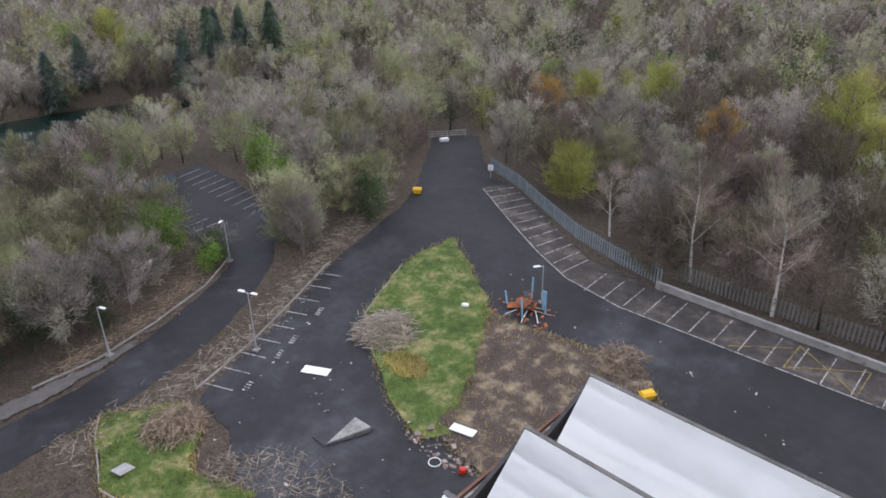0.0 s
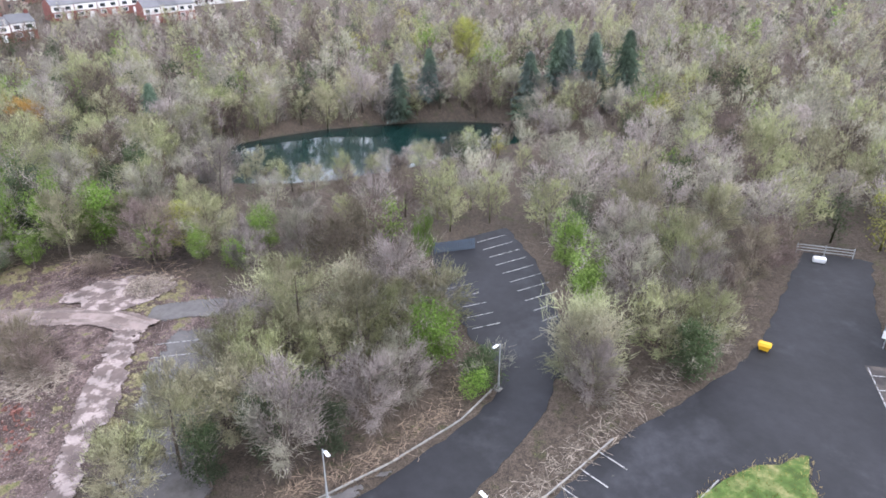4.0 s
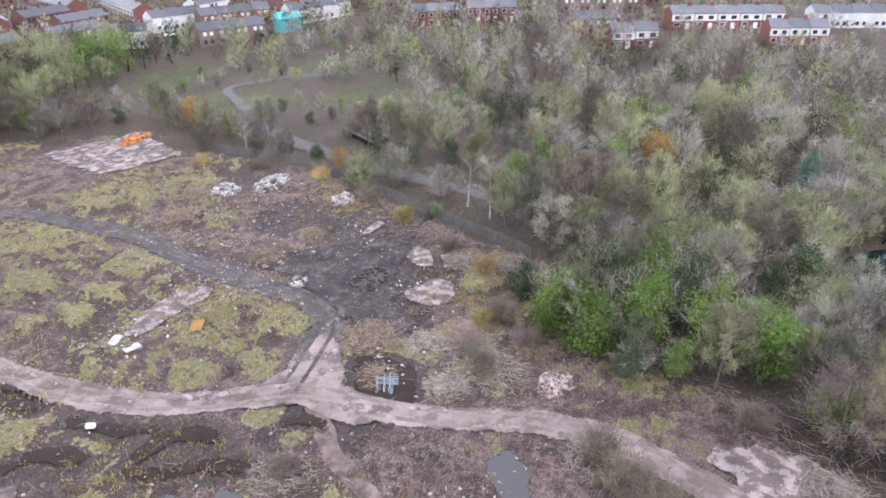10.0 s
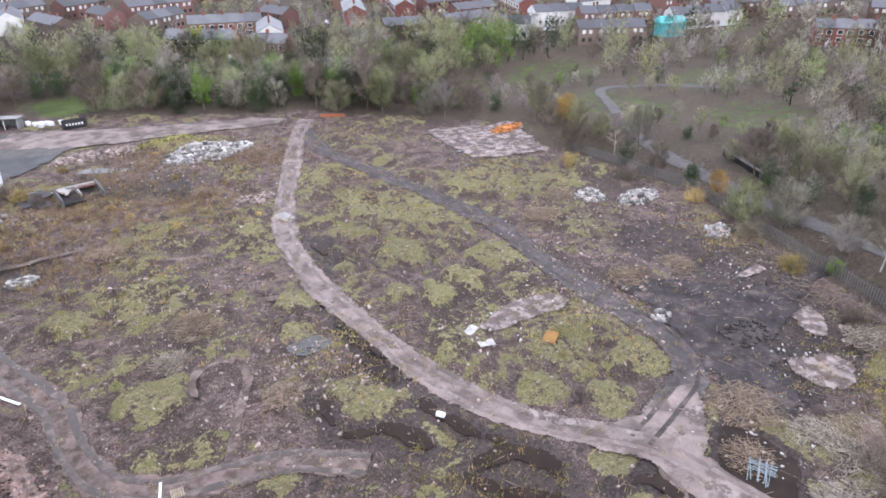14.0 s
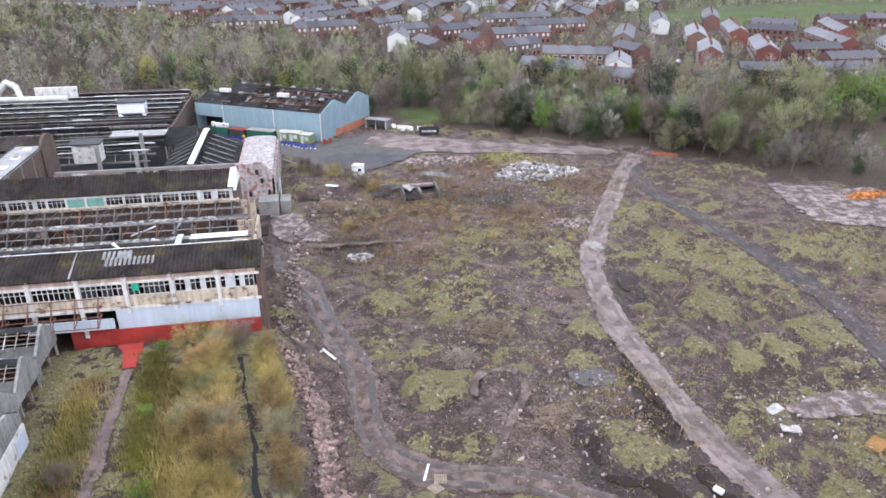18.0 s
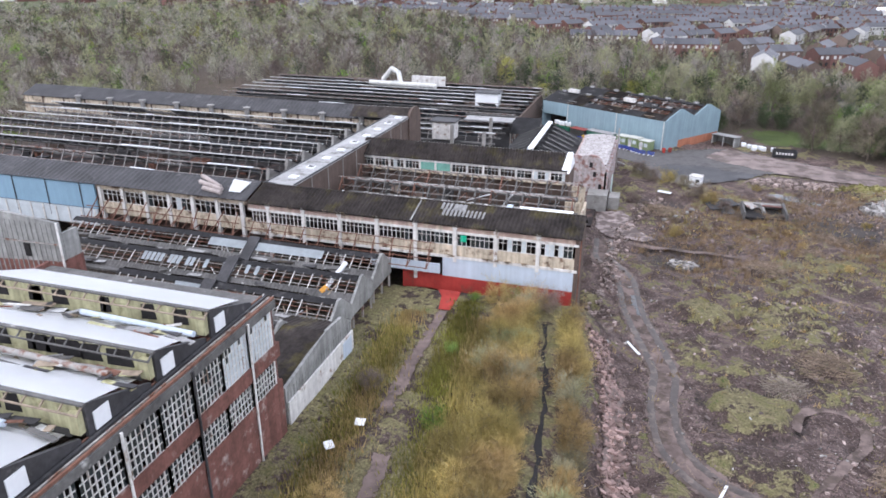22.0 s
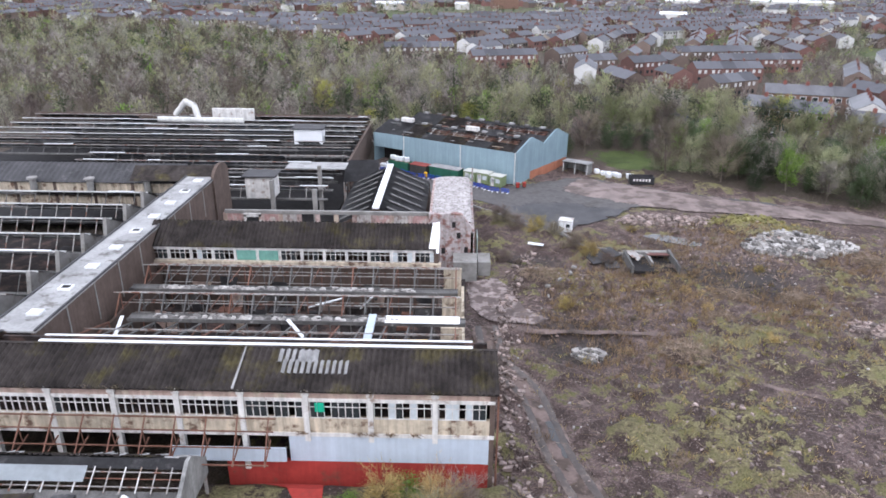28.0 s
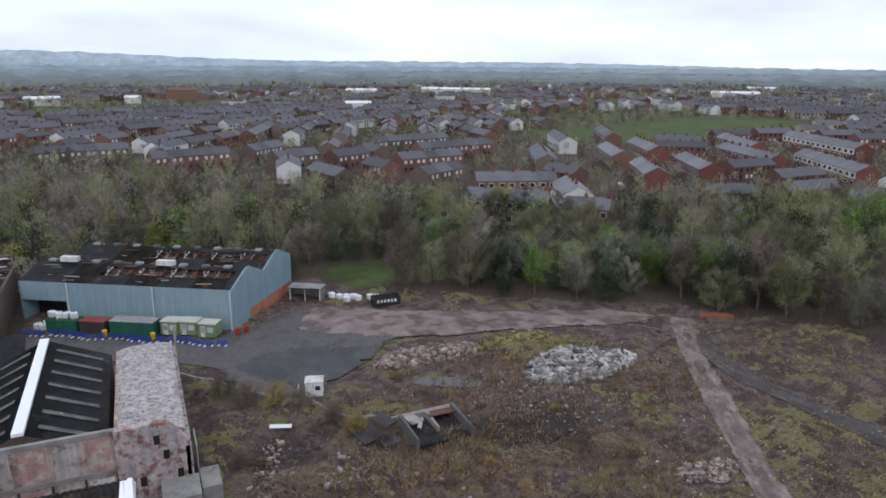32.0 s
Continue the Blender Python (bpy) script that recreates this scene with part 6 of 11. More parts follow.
    pp = part("pipe", bm, white_plastic, p)
    bm = bmesh.new()
    tube(bm, (-6.6, 102.6, 8.5), (-6.1, 103.2, 9.0), 0.45, n=10)
    part("orange_flange", bm, material("orange_paint", (0.6, 0.3, 0.06)), pp)
    # slanted grey corrugated gable building on the yard, with a white low wall
    g = thing("grey_gabled_annexe", "grey corrugated gabled annexe on a whitewashed base", "building")
    bm = bmesh.new()
    ring = [(84.3, 4.6), (98.3, 4.6), (98.3, 8.2), (96.2, 9.6), (92.5, 9.9), (84.3, 8.6)]
    hexa(bm, [(-1.4, y, z) for y, z in ring], [(-1.1, y, z) for y, z in ring])
    part("gable_wall", bm, grey_clad, g)
    bm = bmesh.new()
    for y in np.arange(84.6, 98.2, 0.55):
        box(bm, -1.09, -1.03, y, y + 0.12, 7.2, 8.2)
    o = part("cladding_rib", bm, grey_clad, g)
    o["kind"] = "stuff"
    bm = bmesh.new()
    box(bm, -1.0, -0.8, 84.3, 98.0, 3.8, 7.2)
    part("white_base", bm, white_paint, g, "whitewashed base wall")
    bm = bmesh.new()
    box(bm, -0.79, -0.72, 95.4, 97.4, 4.6, 6.9)
    part("shutter", bm, pale_blue, g)
    bm = bmesh.new()
    ribbed(bm, (-7, 84.4, 8.2), (-1.2, 84.4, 8.5), (-1.2, 92.5, 9.9), (-7, 92.5, 9.8), 0.5, 0.08)
    ribbed(bm, (-1.2, 98.4, 8.2), (-7, 98.4, 8.2), (-7, 92.5, 9.8), (-1.2, 92.5, 9.9), 0.5, 0.08)
    part("roof", bm, cement_roof, g)


south_sheds()


def white_roof_block(name, label, xw, xe, y0, n, pitch, zlow, zhigh, facade_z, north_end):
    b = thing(name, label, "factory building")
    for k in range(n):
        y = y0 + k * pitch
        bm = bmesh.new()
        quad(bm, (xw, y + pitch - 0.7, zlow), (xe - 2.2, y + pitch - 0.7, zlow), (xe - 1.0, y - 0.1, zhigh), (xw, y - 0.1, zhigh))
        bmesh.ops.solidify(bm, geom=bm.faces[:], thickness=0.1)
        part("white_roof_slope", bm, white_sheet, b)
        bm = bmesh.new()
        box(bm, xw, xe - 0.9, y - 0.4, y - 0.12, zhigh - 0.1, zhigh + 0.03)
        part("eave", bm, slab_grey, b)
        bm = bmesh.new()
        for j in range(int((xe - xw) / 1.3)):
            x = xw + 0.4 + 1.3 * j
            bar(bm, (x, y - 0.75, zhigh - 0.55), (x, y - 0.1, zhigh - 0.08), 0.09)
        bar(bm, (xw, y - 0.72, zhigh - 0.5), (xe - 1.0, y - 0.72, zhigh - 0.5), 0.1)
        part("eave_truss", bm, timber if k % 2 else slab_grey, b)
        bm = bmesh.new()
        box(bm, xw, xe - 1.6, y - 0.2, y + 0.1, zlow - 0.1, zhigh - 0.15)
        part("clerestory_wall", bm, lime_wall, b)
        rng = random.Random(k)
        # Near-black panels on the wall give broken holes their inner shade as colour.
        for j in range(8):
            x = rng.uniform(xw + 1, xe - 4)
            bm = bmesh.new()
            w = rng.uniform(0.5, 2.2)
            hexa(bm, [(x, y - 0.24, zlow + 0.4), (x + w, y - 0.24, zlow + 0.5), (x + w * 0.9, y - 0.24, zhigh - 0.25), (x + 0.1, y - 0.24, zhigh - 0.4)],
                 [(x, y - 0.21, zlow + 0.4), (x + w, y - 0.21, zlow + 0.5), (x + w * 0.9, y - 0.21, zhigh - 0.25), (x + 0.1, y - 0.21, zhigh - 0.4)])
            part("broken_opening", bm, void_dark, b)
        bm = bmesh.new()
        quad(bm, (xw, y - 0.75, zlow - 0.02), (xe - 1.8, y - 0.75, zlow - 0.02), (xe - 1.8, y - 0.2, zlow + 0.02), (xw, y - 0.2, zlow + 0.02))
        part("valley_gutter", bm, felt_dark, b)
        for j in range(7):
            x = rng.uniform(xw + 1, xe - 3)
            bm = bmesh.new()
            w = rng.uniform(0.5, 2.0)
            bar(bm, (x, y - 0.7 + rng.uniform(-0.6, 0.2), zlow + 0.15), (x + w, y - 0.9 + rng.uniform(-0.9, 0.5), zlow + 0.2), rng.uniform(0.25, 0.7), 0.06)
            part("fallen_sheet", bm, (white_plastic, cement_pale, timber)[j % 3], b)
        # small gable end and white vent box on the parapet
        bm = bmesh.new()
        ring = [(y - 0.2, zlow - 0.3), (y + pitch - 0.8, zlow - 0.3), (y + pitch - 0.8, zlow + 0.05), (y - 0.1, zhigh - 0.05)]
        hexa(bm, [(xe - 1.3, yy, zz) for yy, zz in ring], [(xe - 1.05, yy, zz) for yy, zz in ring])
        part("end_gable", bm, felt_dark, b)
        bm = bmesh.new()
        box(bm, xe - 1.9, xe - 1.2, y - 0.65, y - 0.2, zlow + 0.1, zhigh - 0.5)
        part("end_cheek", bm, lime_wall, b)
        bm = bmesh.new()
        box(bm, xe - 1.04, xe - 0.96, y + 0.3, y + 1.5, zlow - 0.1, zlow + 1.1)
        part("vent_panel", bm, white_plastic, b, "white louvred vent panel")
    y1 = y0 + n * pitch
    # facade on the yard: parapet, two window bands and brick bands
    for nm, z0, z1, mat in (("parapet", zlow - 1.1, zlow - 0.45, slab_grey), ("brick_band", zlow - 5.6, zlow - 4.3, brick_red), ("brick_base", facade_z, zlow - 7.9, brick_red)):
        bm = bmesh.new()
        box(bm, xe - 0.4, xe, y0 - 0.5, north_end, z0, z1)
        part(nm, bm, mat, b)
    # Added black sheet behind the windows, in place of the unlit rooms.
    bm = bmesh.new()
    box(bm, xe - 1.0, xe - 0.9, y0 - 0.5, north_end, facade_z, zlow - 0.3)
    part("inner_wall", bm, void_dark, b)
    bm = bmesh.new()
    box(bm, xw, xe - 0.4, north_end - 0.4, north_end, facade_z, zlow - 0.9)
    box(bm, xw, xe - 0.4, y0 - 0.9, y0 - 0.5, facade_z, zlow - 0.9)
    box(bm, xw - 0.3, xw, y0 - 0.9, north_end, facade_z, zlow)
    part("side_wall", bm, brick_red, b)
    bm = bmesh.new()
    box(bm, xe - 1.4, xe - 0.1, y0 - 0.5, north_end, zlow - 0.5, zlow - 0.38)
    part("parapet_gutter", bm, slab_grey, b)
    bm = bmesh.new()
    box(bm, xw, xe - 1.4, north_end - 1.8, north_end, zlow - 0.6, zlow - 0.4)
    box(bm, xw, xe - 1.4, y0 - 0.9, y0 - 0.76, zlow - 0.6, zlow - 0.4)
    part("edge_roof", bm, slab_grey, b)
    for dx, dz, r, mat in ((-0.18, -0.28, 0.09, rust), (-0.5, -0.3, 0.06, steel), (-0.85, -0.3, 0.11, felt_dark), (-1.2, -0.32, 0.06, rust)):
        bm = bmesh.new()
        bar(bm, (xe + dx, y0 - 0.5, zlow + dz), (xe + dx, north_end, zlow + dz), 2 * r)
        part("parapet_rail", bm, mat, b)
    bays = int((north_end - y0) / 3.4)
    for k in range(bays):
        a, c = y0 + k * 3.4, y0 + (k + 1) * 3.4
        for z0, z1 in ((zlow - 4.3, zlow - 1.1), (zlow - 7.9, zlow - 5.6)):
            far = c > north_end - 6 and z1 > zlow - 2
            win = new("window")
            win.parent = b
            bm = bmesh.new()
            for j in range(9):
                y = a + (c - a) * j / 8
                box(bm, xe - 0.22, xe - 0.1, y - (0.1 if j % 8 == 0 else 0.03), y + (0.1 if j % 8 == 0 else 0.03), z0, z1)
            rows = 5 if z1 - z0 > 3 else 4
            for j in range(rows + 1):
                z = z0 + (z1 - z0) * j / rows
                box(bm, xe - 0.2, xe - 0.12, a, c, z - 0.028, z + 0.028)
            part("window_frame", bm, white_paint, win)
            rng = random.Random(k * 7 + int(z0))
            for j in range(8):
                for r in range(rows):
                    if not far and rng.random() < 0.45:
                        continue
                    ya, yb = a + (c - a) * j / 8 + 0.035, a + (c - a) * (j + 1) / 8 - 0.035
                    za, zb = z0 + (z1 - z0) * r / rows + 0.04, z0 + (z1 - z0) * (r + 1) / rows - 0.04
                    bm = bmesh.new()
                    box(bm, xe - 0.17, xe - 0.15, ya, yb, za, zb)
                    part("pane", bm, glass_white if far and rng.random() < 0.85 else glass_dark, win)
        if k % 2 == 0:
            bm = bmesh.new()
            tube(bm, (xe + 0.1, a, facade_z), (xe + 0.1, a, zlow - 0.5), 0.1)
            part("downpipe", bm, white_paint if k % 4 else felt_dark, b)
    return b


white_roof_block("white_roofed_mill", "derelict mill with white saw-tooth roofs and tall white window grids", -23.0, -0.7, 58.8, 4, 5.9, 18.2, 20.2, 4.0, 83.4)


def roof_debris():
    """What the wind has torn off and dropped in the valleys of the white roofs."""
    rng = random.Random(23)
    b = thing("roof_debris", "torn sheets, planks and pipes strewn in the valleys of white roofs", "debris")
    for k in range(4):
        y = 58.8 + 5.9 * k
        for j in range(26):
            x = rng.uniform(-20, -3.2)
            w = rng.uniform(0.5, 2.6)
            bm = bmesh.new()
            yy = y - 1.5 + rng.uniform(-0.9, 0.5)
            bar(bm, (x, yy, 18.75 + rng.uniform(0, 0.2)), (x + w, yy + rng.uniform(-0.7, 0.7), 18.75 + rng.uniform(0.0, 0.35)), rng.uniform(0.15, 0.7), 0.06)
            part(("torn_sheet", "plank")[j % 2], bm, (cement_pale, timber, lime_wall, felt_dark, slab_grey, white_paint, rust)[j % 7], b)
        bm = bmesh.new()
        tube(bm, (-18 + 2 * k, y - 1.2, 18.95), (-8 + 2 * k, y - 1.7, 19.0), 0.22, n=10)
        part("fallen_pipe", bm, pale_blue if k % 2 else steel, b)


roof_debris()
white_roof_block("white_roofed_wing", "mill wing with white coated saw-tooth roof slopes", -34.0, -4.6, -16.6, 3, 6.6, 13.9, 15.9, 2.5, 4.0)


def tall_block():
    b = thing("grey_clad_tall_block", "tall block clad in grey corrugated sheets over red brick", "factory building")
    xr = -24.2
    ring = [(-56, 14.5), (-30, 14.5), (xr, 17.0), (xr, 20.7), (-44, 22.4), (-56, 21.0)]
    bm = bmesh.new()
    hexa(bm, [(x, 86.0, z) for x, z in ring], [(x, 86.3, z) for x, z in ring])
    part("clad_gable", bm, grey_clad, b)
    bm = bmesh.new()
    for x in np.arange(-55, xr - 0.2, 0.6):
        box(bm, x, x + 0.1, 85.94, 85.99, 14.6 if x < -30 else 14.6 + (x + 30) * 0.43, 20.5)
    o = part("cladding_rib", bm, grey_clad, b)
    o["kind"] = "stuff"
    bm = bmesh.new()
    hexa(bm, [(-56, 85.98, 4), (xr, 85.98, 4), (xr, 86.33, 4), (-56, 86.33, 4)], [(-56, 85.98, 14.4), (xr, 85.98, 16.9), (xr, 86.33, 16.9), (-56, 86.33, 14.4)])
    box(bm, -56, xr, 88, 88.3, 4, 17)
    box(bm, xr - 0.4, xr, 86.35, 88, 4, 17)
    part("brick_wall", bm, brick_red, b)
    bm = bmesh.new()
    box(bm, xr - 0.3, xr, 86.35, 88.2, 17, 19.6)
    part("side_cladding", bm, grey_clad, b)
    bm = bmesh.new()
    ribbed(bm, (xr - 0.3, 86.3, 19.6), (xr - 0.3, 88.2, 18.6), (-44, 88.2, 20.0), (-44, 86.3, 21.0), 0.6, 0.06)
    ribbed(bm, (-56, 88.2, 18.8), (-56, 86.3, 19.8), (-44, 86.3, 21.0), (-44, 88.2, 20.0), 0.6, 0.06)
    part("roof", bm, cement_roof, b)
    # Thin black plates on the cladding stand in for shaded openings.
    for x, z in ((-28.6, 17.0), (-33.2, 15.8)):
        bm = bmesh.new()
        box(bm, x, x + 0.7, 85.9, 85.95, z, z + 1.3)
        part("opening", bm, void_dark, b)
    bm = bmesh.new()
    bar(bm, (-56, 85.9, 17.9), (xr, 85.9, 18.6), 0.1, 0.12)
    part("sheet_joint", bm, steel, b)
    bm = bmesh.new()
    tube(bm, (xr + 0.1, 85.8, 12), (xr + 0.1, 85.8, 20.8), 0.1)
    part("downpipe", bm, white_paint, b)


tall_block()


def ruin():
    """The two-storey wall with exposed plaster, left by demolition, and what leans on it."""
    b = thing("ruined_plaster_wall", "ruined two-storey brick wall with patches of pink and white plaster", "ruin")
    Y, x0, x1 = 172.3, -19.5, 12.6
    n = 11
    w = (x1 - x0) / n
    bm = bmesh.new()
    box(bm, x0, x1, Y + 0.02, Y + 0.4, -1.2, 3.9)
    part("lower_wall", bm, ruin_wall, b)
    bm = bmesh.new()
    box(bm, x0, x1, Y - 0.06, Y + 0.45, 3.9, 4.4)
    box(bm, x0, x1, Y - 0.04, Y + 0.45, 8.2, 8.75)
    part("string_course", bm, concrete, b)
    for k in range(n + 1):
        x = x0 + w * k
        bm = bmesh.new()
        box(bm, x - 0.35, x + 0.35, Y - 0.02, Y + 0.42, 4.4, 8.2)
        part("brick_pier", bm, ruin_wall if k % 3 else render_pink, b)
        bm = bmesh.new()
        box(bm, x - 0.1, x + 0.1, Y - 0.12, Y + 0.0, -0.6, 3.9)
        part("plaster_joint", bm, felt_dark, b)
    rng = random.Random(6)
    tint = [material("pink_plaster_panel", (0.43, 0.27, 0.25), vary=0.2, scale=1.2, streak=0.2, stain=(0.5, 0.44, 0.4), stain_at=(0.5, 0.6), stain_scale=0.8),
            material("grey_plaster_panel", (0.42, 0.39, 0.37), vary=0.2, scale=1.2, streak=0.25, stain=(0.25, 0.2, 0.18), stain_at=(0.52, 0.6), stain_scale=0.8), white_paint]
    for k in range(n):
        a, c = x0 + w * k + 0.35, x0 + w * (k + 1) - 0.35
        if k in (1, 4, 5, 6):
            bm = bmesh.new()
            box(bm, a, c, Y + 0.3, Y + 0.38, 4.4, 5.2)
            part("sill_infill", bm, render_pink, b)
        else:
            bm = bmesh.new()
            box(bm, a, c, Y + 0.05, Y + 0.3, 4.4, 8.2)
            part("plaster_panel", bm, tint[k % 2], b)
        bm = bmesh.new()
        box(bm, a, c, Y - 0.03, Y + 0.0, -0.4 + rng.uniform(0, 1.2), 3.2 + rng.uniform(0, 0.6))
        part("plaster_panel", bm, tint[(k + 1) % 3], b)
    bm = bmesh.new()
    a = x0 + w + 0.1
    box(bm, a, a + 0.35, Y - 0.2, Y, 4.4, 8.1)
    box(bm, a + 2.3, a + 2.65, Y - 0.2, Y, 4.4, 8.1)
    box(bm, a, a + 2.65, Y - 0.2, Y, 7.7, 8.3)
    part("white_door_surround", bm, white_paint, b, "white painted door surround")
    bm = bmesh.new()
    box(bm, -21.4, -19.5, 162, Y, -1, 6)
    part("return_wall", bm, ruin_wall, b)
    # taller broken end with lean-to stubs
    e = thing("ruined_end_block", "broken end of a factory block with peeling white and pink plaster", "ruin")
    bm = bmesh.new()
    ring = [(12.6, -1.2), (19.6, -1.2), (19.6, 6.2), (18.6, 7.4), (17.8, 8.6), (16.2, 8.8), (14.8, 8.6), (12.6, 8.7)]
    hexa(bm, [(x, Y - 0.3, z) for x, z in ring], [(x, Y + 0.5, z) for x, z in ring])
    part("broken_wall", bm, material("peeling_plaster", (0.42, 0.37, 0.36), vary=0.3, scale=0.8, streak=0.3, stain=(0.26, 0.14, 0.12), stain_at=(0.5, 0.58), stain_scale=1.1), e)
    bm = bmesh.new()
    box(bm, 19.2, 19.8, Y - 0.3, 200.5, -1.2, 5.6)
    part("side_wall", bm, material("peeling_plaster", (0.4, 0.4, 0.4)), e)
    bm = bmesh.new()
    ring = [(12.8 + 3.3 * (1 - math.cos(a)), 6.42 + 0.42 * math.sin(a)) for a in [math.pi * k / 8 for k in range(9)]]
    hexa(bm, [(x, Y + 2.0, z) for x, z in ring], [(x, 199.5, z) for x, z in ring])
    part("curved_roof", bm, material("peeling_white_felt", (0.4, 0.37, 0.36), vary=0.3, scale=1.0, stain=(0.16, 0.14, 0.125), stain_at=(0.5, 0.62), stain_scale=2.6), e)
    bm = bmesh.new()
    box(bm, 12.4, 19.2, Y + 2, 199.5, -1.2, 6.4)
    part("core_wall", bm, ruin_wall, e)
    bm = bmesh.new()
    box(bm, 16.5, 20.2, 168.0, Y - 0.3, -1.2, 2.2)
    box(bm, 20.4, 22.4, 170.5, 174.5, -1.2, 1.2)
    part("low_annexe", bm, concrete, e)
    bm = bmesh.new()
    box(bm, 20.35, 20.45, 175.5, 179.5, -0.9, 3.4)
    part("pale_green_board", bm, material("pale_green_board", (0.5, 0.6, 0.56), vary=0.08), e)
    # Openings are black plates on the plaster, their shade painted in.
    for x, z in ((17.0, 4.6), (14.6, 2.0), (18.2, 2.2), (16.2, 6.4)):
        bm = bmesh.new()
        box(bm, x, x + 0.6, Y - 0.36, Y - 0.31, z, z + 1.0)
        part("opening", bm, void_dark, e)
    bm = bmesh.new()
    tube(bm, (19.9, 200.8, -1.2), (19.9, 200.8, 8.2), 0.16)
    part("post", bm, steel, e)
    # dark gabled roof with pale rooflight strips
    d = thing("dark_gabled_shed", "dark corrugated gabled shed with pale rooflight strips and a white ridge", "shed")
    xa, xm, xb, ya, yb, zr, ze = -3.5, 3.8, 11.6, 176.5, 203.0, 8.0, 4.6
    for nm, p in (("west_roof_slope", ((xa, ya, ze), (xm, ya, zr), (xm, yb, zr), (xa, yb, ze))), ("east_roof_slope", ((xb, yb, ze), (xm, yb, zr), (xm, ya, zr), (xb, ya, ze)))):
        bm = bmesh.new()
        quad(bm, *p)
        bmesh.ops.solidify(bm, geom=bm.faces[:], thickness=0.1)
        part(nm, bm, felt_dark, d)
    for k in range(7):
        y = ya + 2.2 + k * 3.6
        for sx in (xa, xb):
            bm = bmesh.new()
            p0, p1 = Vector((sx * 0.88 + xm * 0.12, y, ze + 0.12 * (zr - ze) + 0.14)), Vector((sx * 0.2 + xm * 0.8, y, ze + 0.8 * (zr - ze) + 0.14))
            bar(bm, p0, p1, 0.8, 0.06)
            part("rooflight_strip", bm, slab_grey, d)
    bm = bmesh.new()
    box(bm, xm - 0.55, xm + 0.55, ya - 0.3, yb, zr - 0.1, zr + 0.25)
    part("white_ridge", bm, white_sheet, d, "white coated ridge strip")
    bm = bmesh.new()
    box(bm, xa, xb, ya, ya + 0.3, -1.2, ze)
    box(bm, xa, xb, yb - 0.3, yb, -1.2, ze)
    box(bm, xa, xa + 0.3, ya + 0.3, yb - 0.3, -1.2, ze)
    box(bm, xb - 0.3, xb, ya + 0.3, yb - 0.3, -1.2, ze)
    hexa(bm, [(xa, ya, ze), (xb, ya, ze), (xb, ya + 0.3, ze), (xa, ya + 0.3, ze)], [(xm - 0.1, ya, zr - 0.1), (xm + 0.1, ya, zr - 0.1), (xm + 0.1, ya + 0.3, zr - 0.1), (xm - 0.1, ya + 0.3, zr - 0.1)])
    part("wall", bm, brown_wall, d)


ruin()


def back_sheds():
    b = thing("back_weaving_sheds", "large field of stripped saw-tooth roofs with pale bars and broken sheets", "factory building")
    bm = bmesh.new()
    box(bm, -98, -6, 188, 262, 0, 0.3)
    # Void black on the floor: the shade under the roofs is in its colour.
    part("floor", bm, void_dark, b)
    saw_rows(b, -62, -6.5, 189.5, 5, 5.6, 5.2, 7.0, 21, roofed=0.55, rafter_every=3.0, clutter=3)
    saw_rows(b, -96, -6.5, 217.5, 7, 5.6, 5.8, 7.4, 22, roofed=0.7, rafter_every=3.5, clutter=2)
    bm = bmesh.new()
    box(bm, -6.4, -5.9, 214, 256, -1, 6.0)
    box(bm, -98, -6.4, 256, 256.4, -1, 7.2)
    part("end_wall", bm, brown_wall, b)
    for x, y, w, d, h, mat, nm in ((-20.5, 187.0, 5.0, 4.0, 3.0, white_paint, "white_hut"), (-21, 228, 6.5, 4, 2.6, white_plastic, "white_hut")):
        bm = bmesh.new()
        z = 7.4
        box(bm, x, x + w, y, y + d, z - 1.5, z + h - 0.6)
        hut = part("rooftop_hut", bm, mat, b, "pale rooftop plant hut")
        bm = bmesh.new()
        box(bm, x - 0.5, x + w + 0.5, y - 0.4, y + d + 0.4, z + h - 0.59, z + h - 0.35)
        part("hut_roof", bm, felt_dark, hut)
    for x, y in ((-7.0, 181.0), (-15.5, 186), (-28.5, 190), (-9.0, 196)):
        bm = bmesh.new()
        box(bm, x - 0.35, x + 0.35, y - 0.35, y + 0.35, -1, 9.6)
        part("concrete_column", bm, concrete, b)
    bm = bmesh.new()
    box(bm, -16, -4.5, 198, 202.5, 8.3, 8.5)
    part("flat_roof_sheet", bm, felt_grey, b)
    bm = bmesh.new()
    quad(bm, (-5.5, 201, 5.0), (1.2, 201, 5.2), (1.2, 207, 8.0), (-5.5, 207, 7.8))
    bmesh.ops.solidify(bm, geom=bm.faces[:], thickness=0.12)
    part("leaning_dark_roof", bm, felt_dark, b)
    for x in (-5.3, 1.0):
        bm = bmesh.new()
        bar(bm, (x, 206.8, -1), (x, 206.8, 7.8), 0.3)
        bar(bm, (x, 201.2, -1), (x, 201.2, 5.0), 0.3)
        bar(bm, (x, 201.2, 0), (x, 206.8, 6.5), 0.2)
        part("steel_frame", bm, steel, b)
    dct = thing("roof_duct", "white bent ventilation duct on a shed roof", "duct")
    bm = bmesh.new()
    for a, c in (((-56, 250, 9.2), (-54, 250, 11.6)), ((-54, 250, 11.6), (-51, 248, 10.8)), ((-51, 248, 10.8), (-49.5, 246, 7.6)), ((-49.5, 246, 7.6), (-38, 246, 7.5)), ((-60, 246, 7.7), (-49.5, 246, 7.6)), ((-57, 250, 8), (-56, 250, 9.4))):
        tube(bm, a, c, 0.75, n=12)
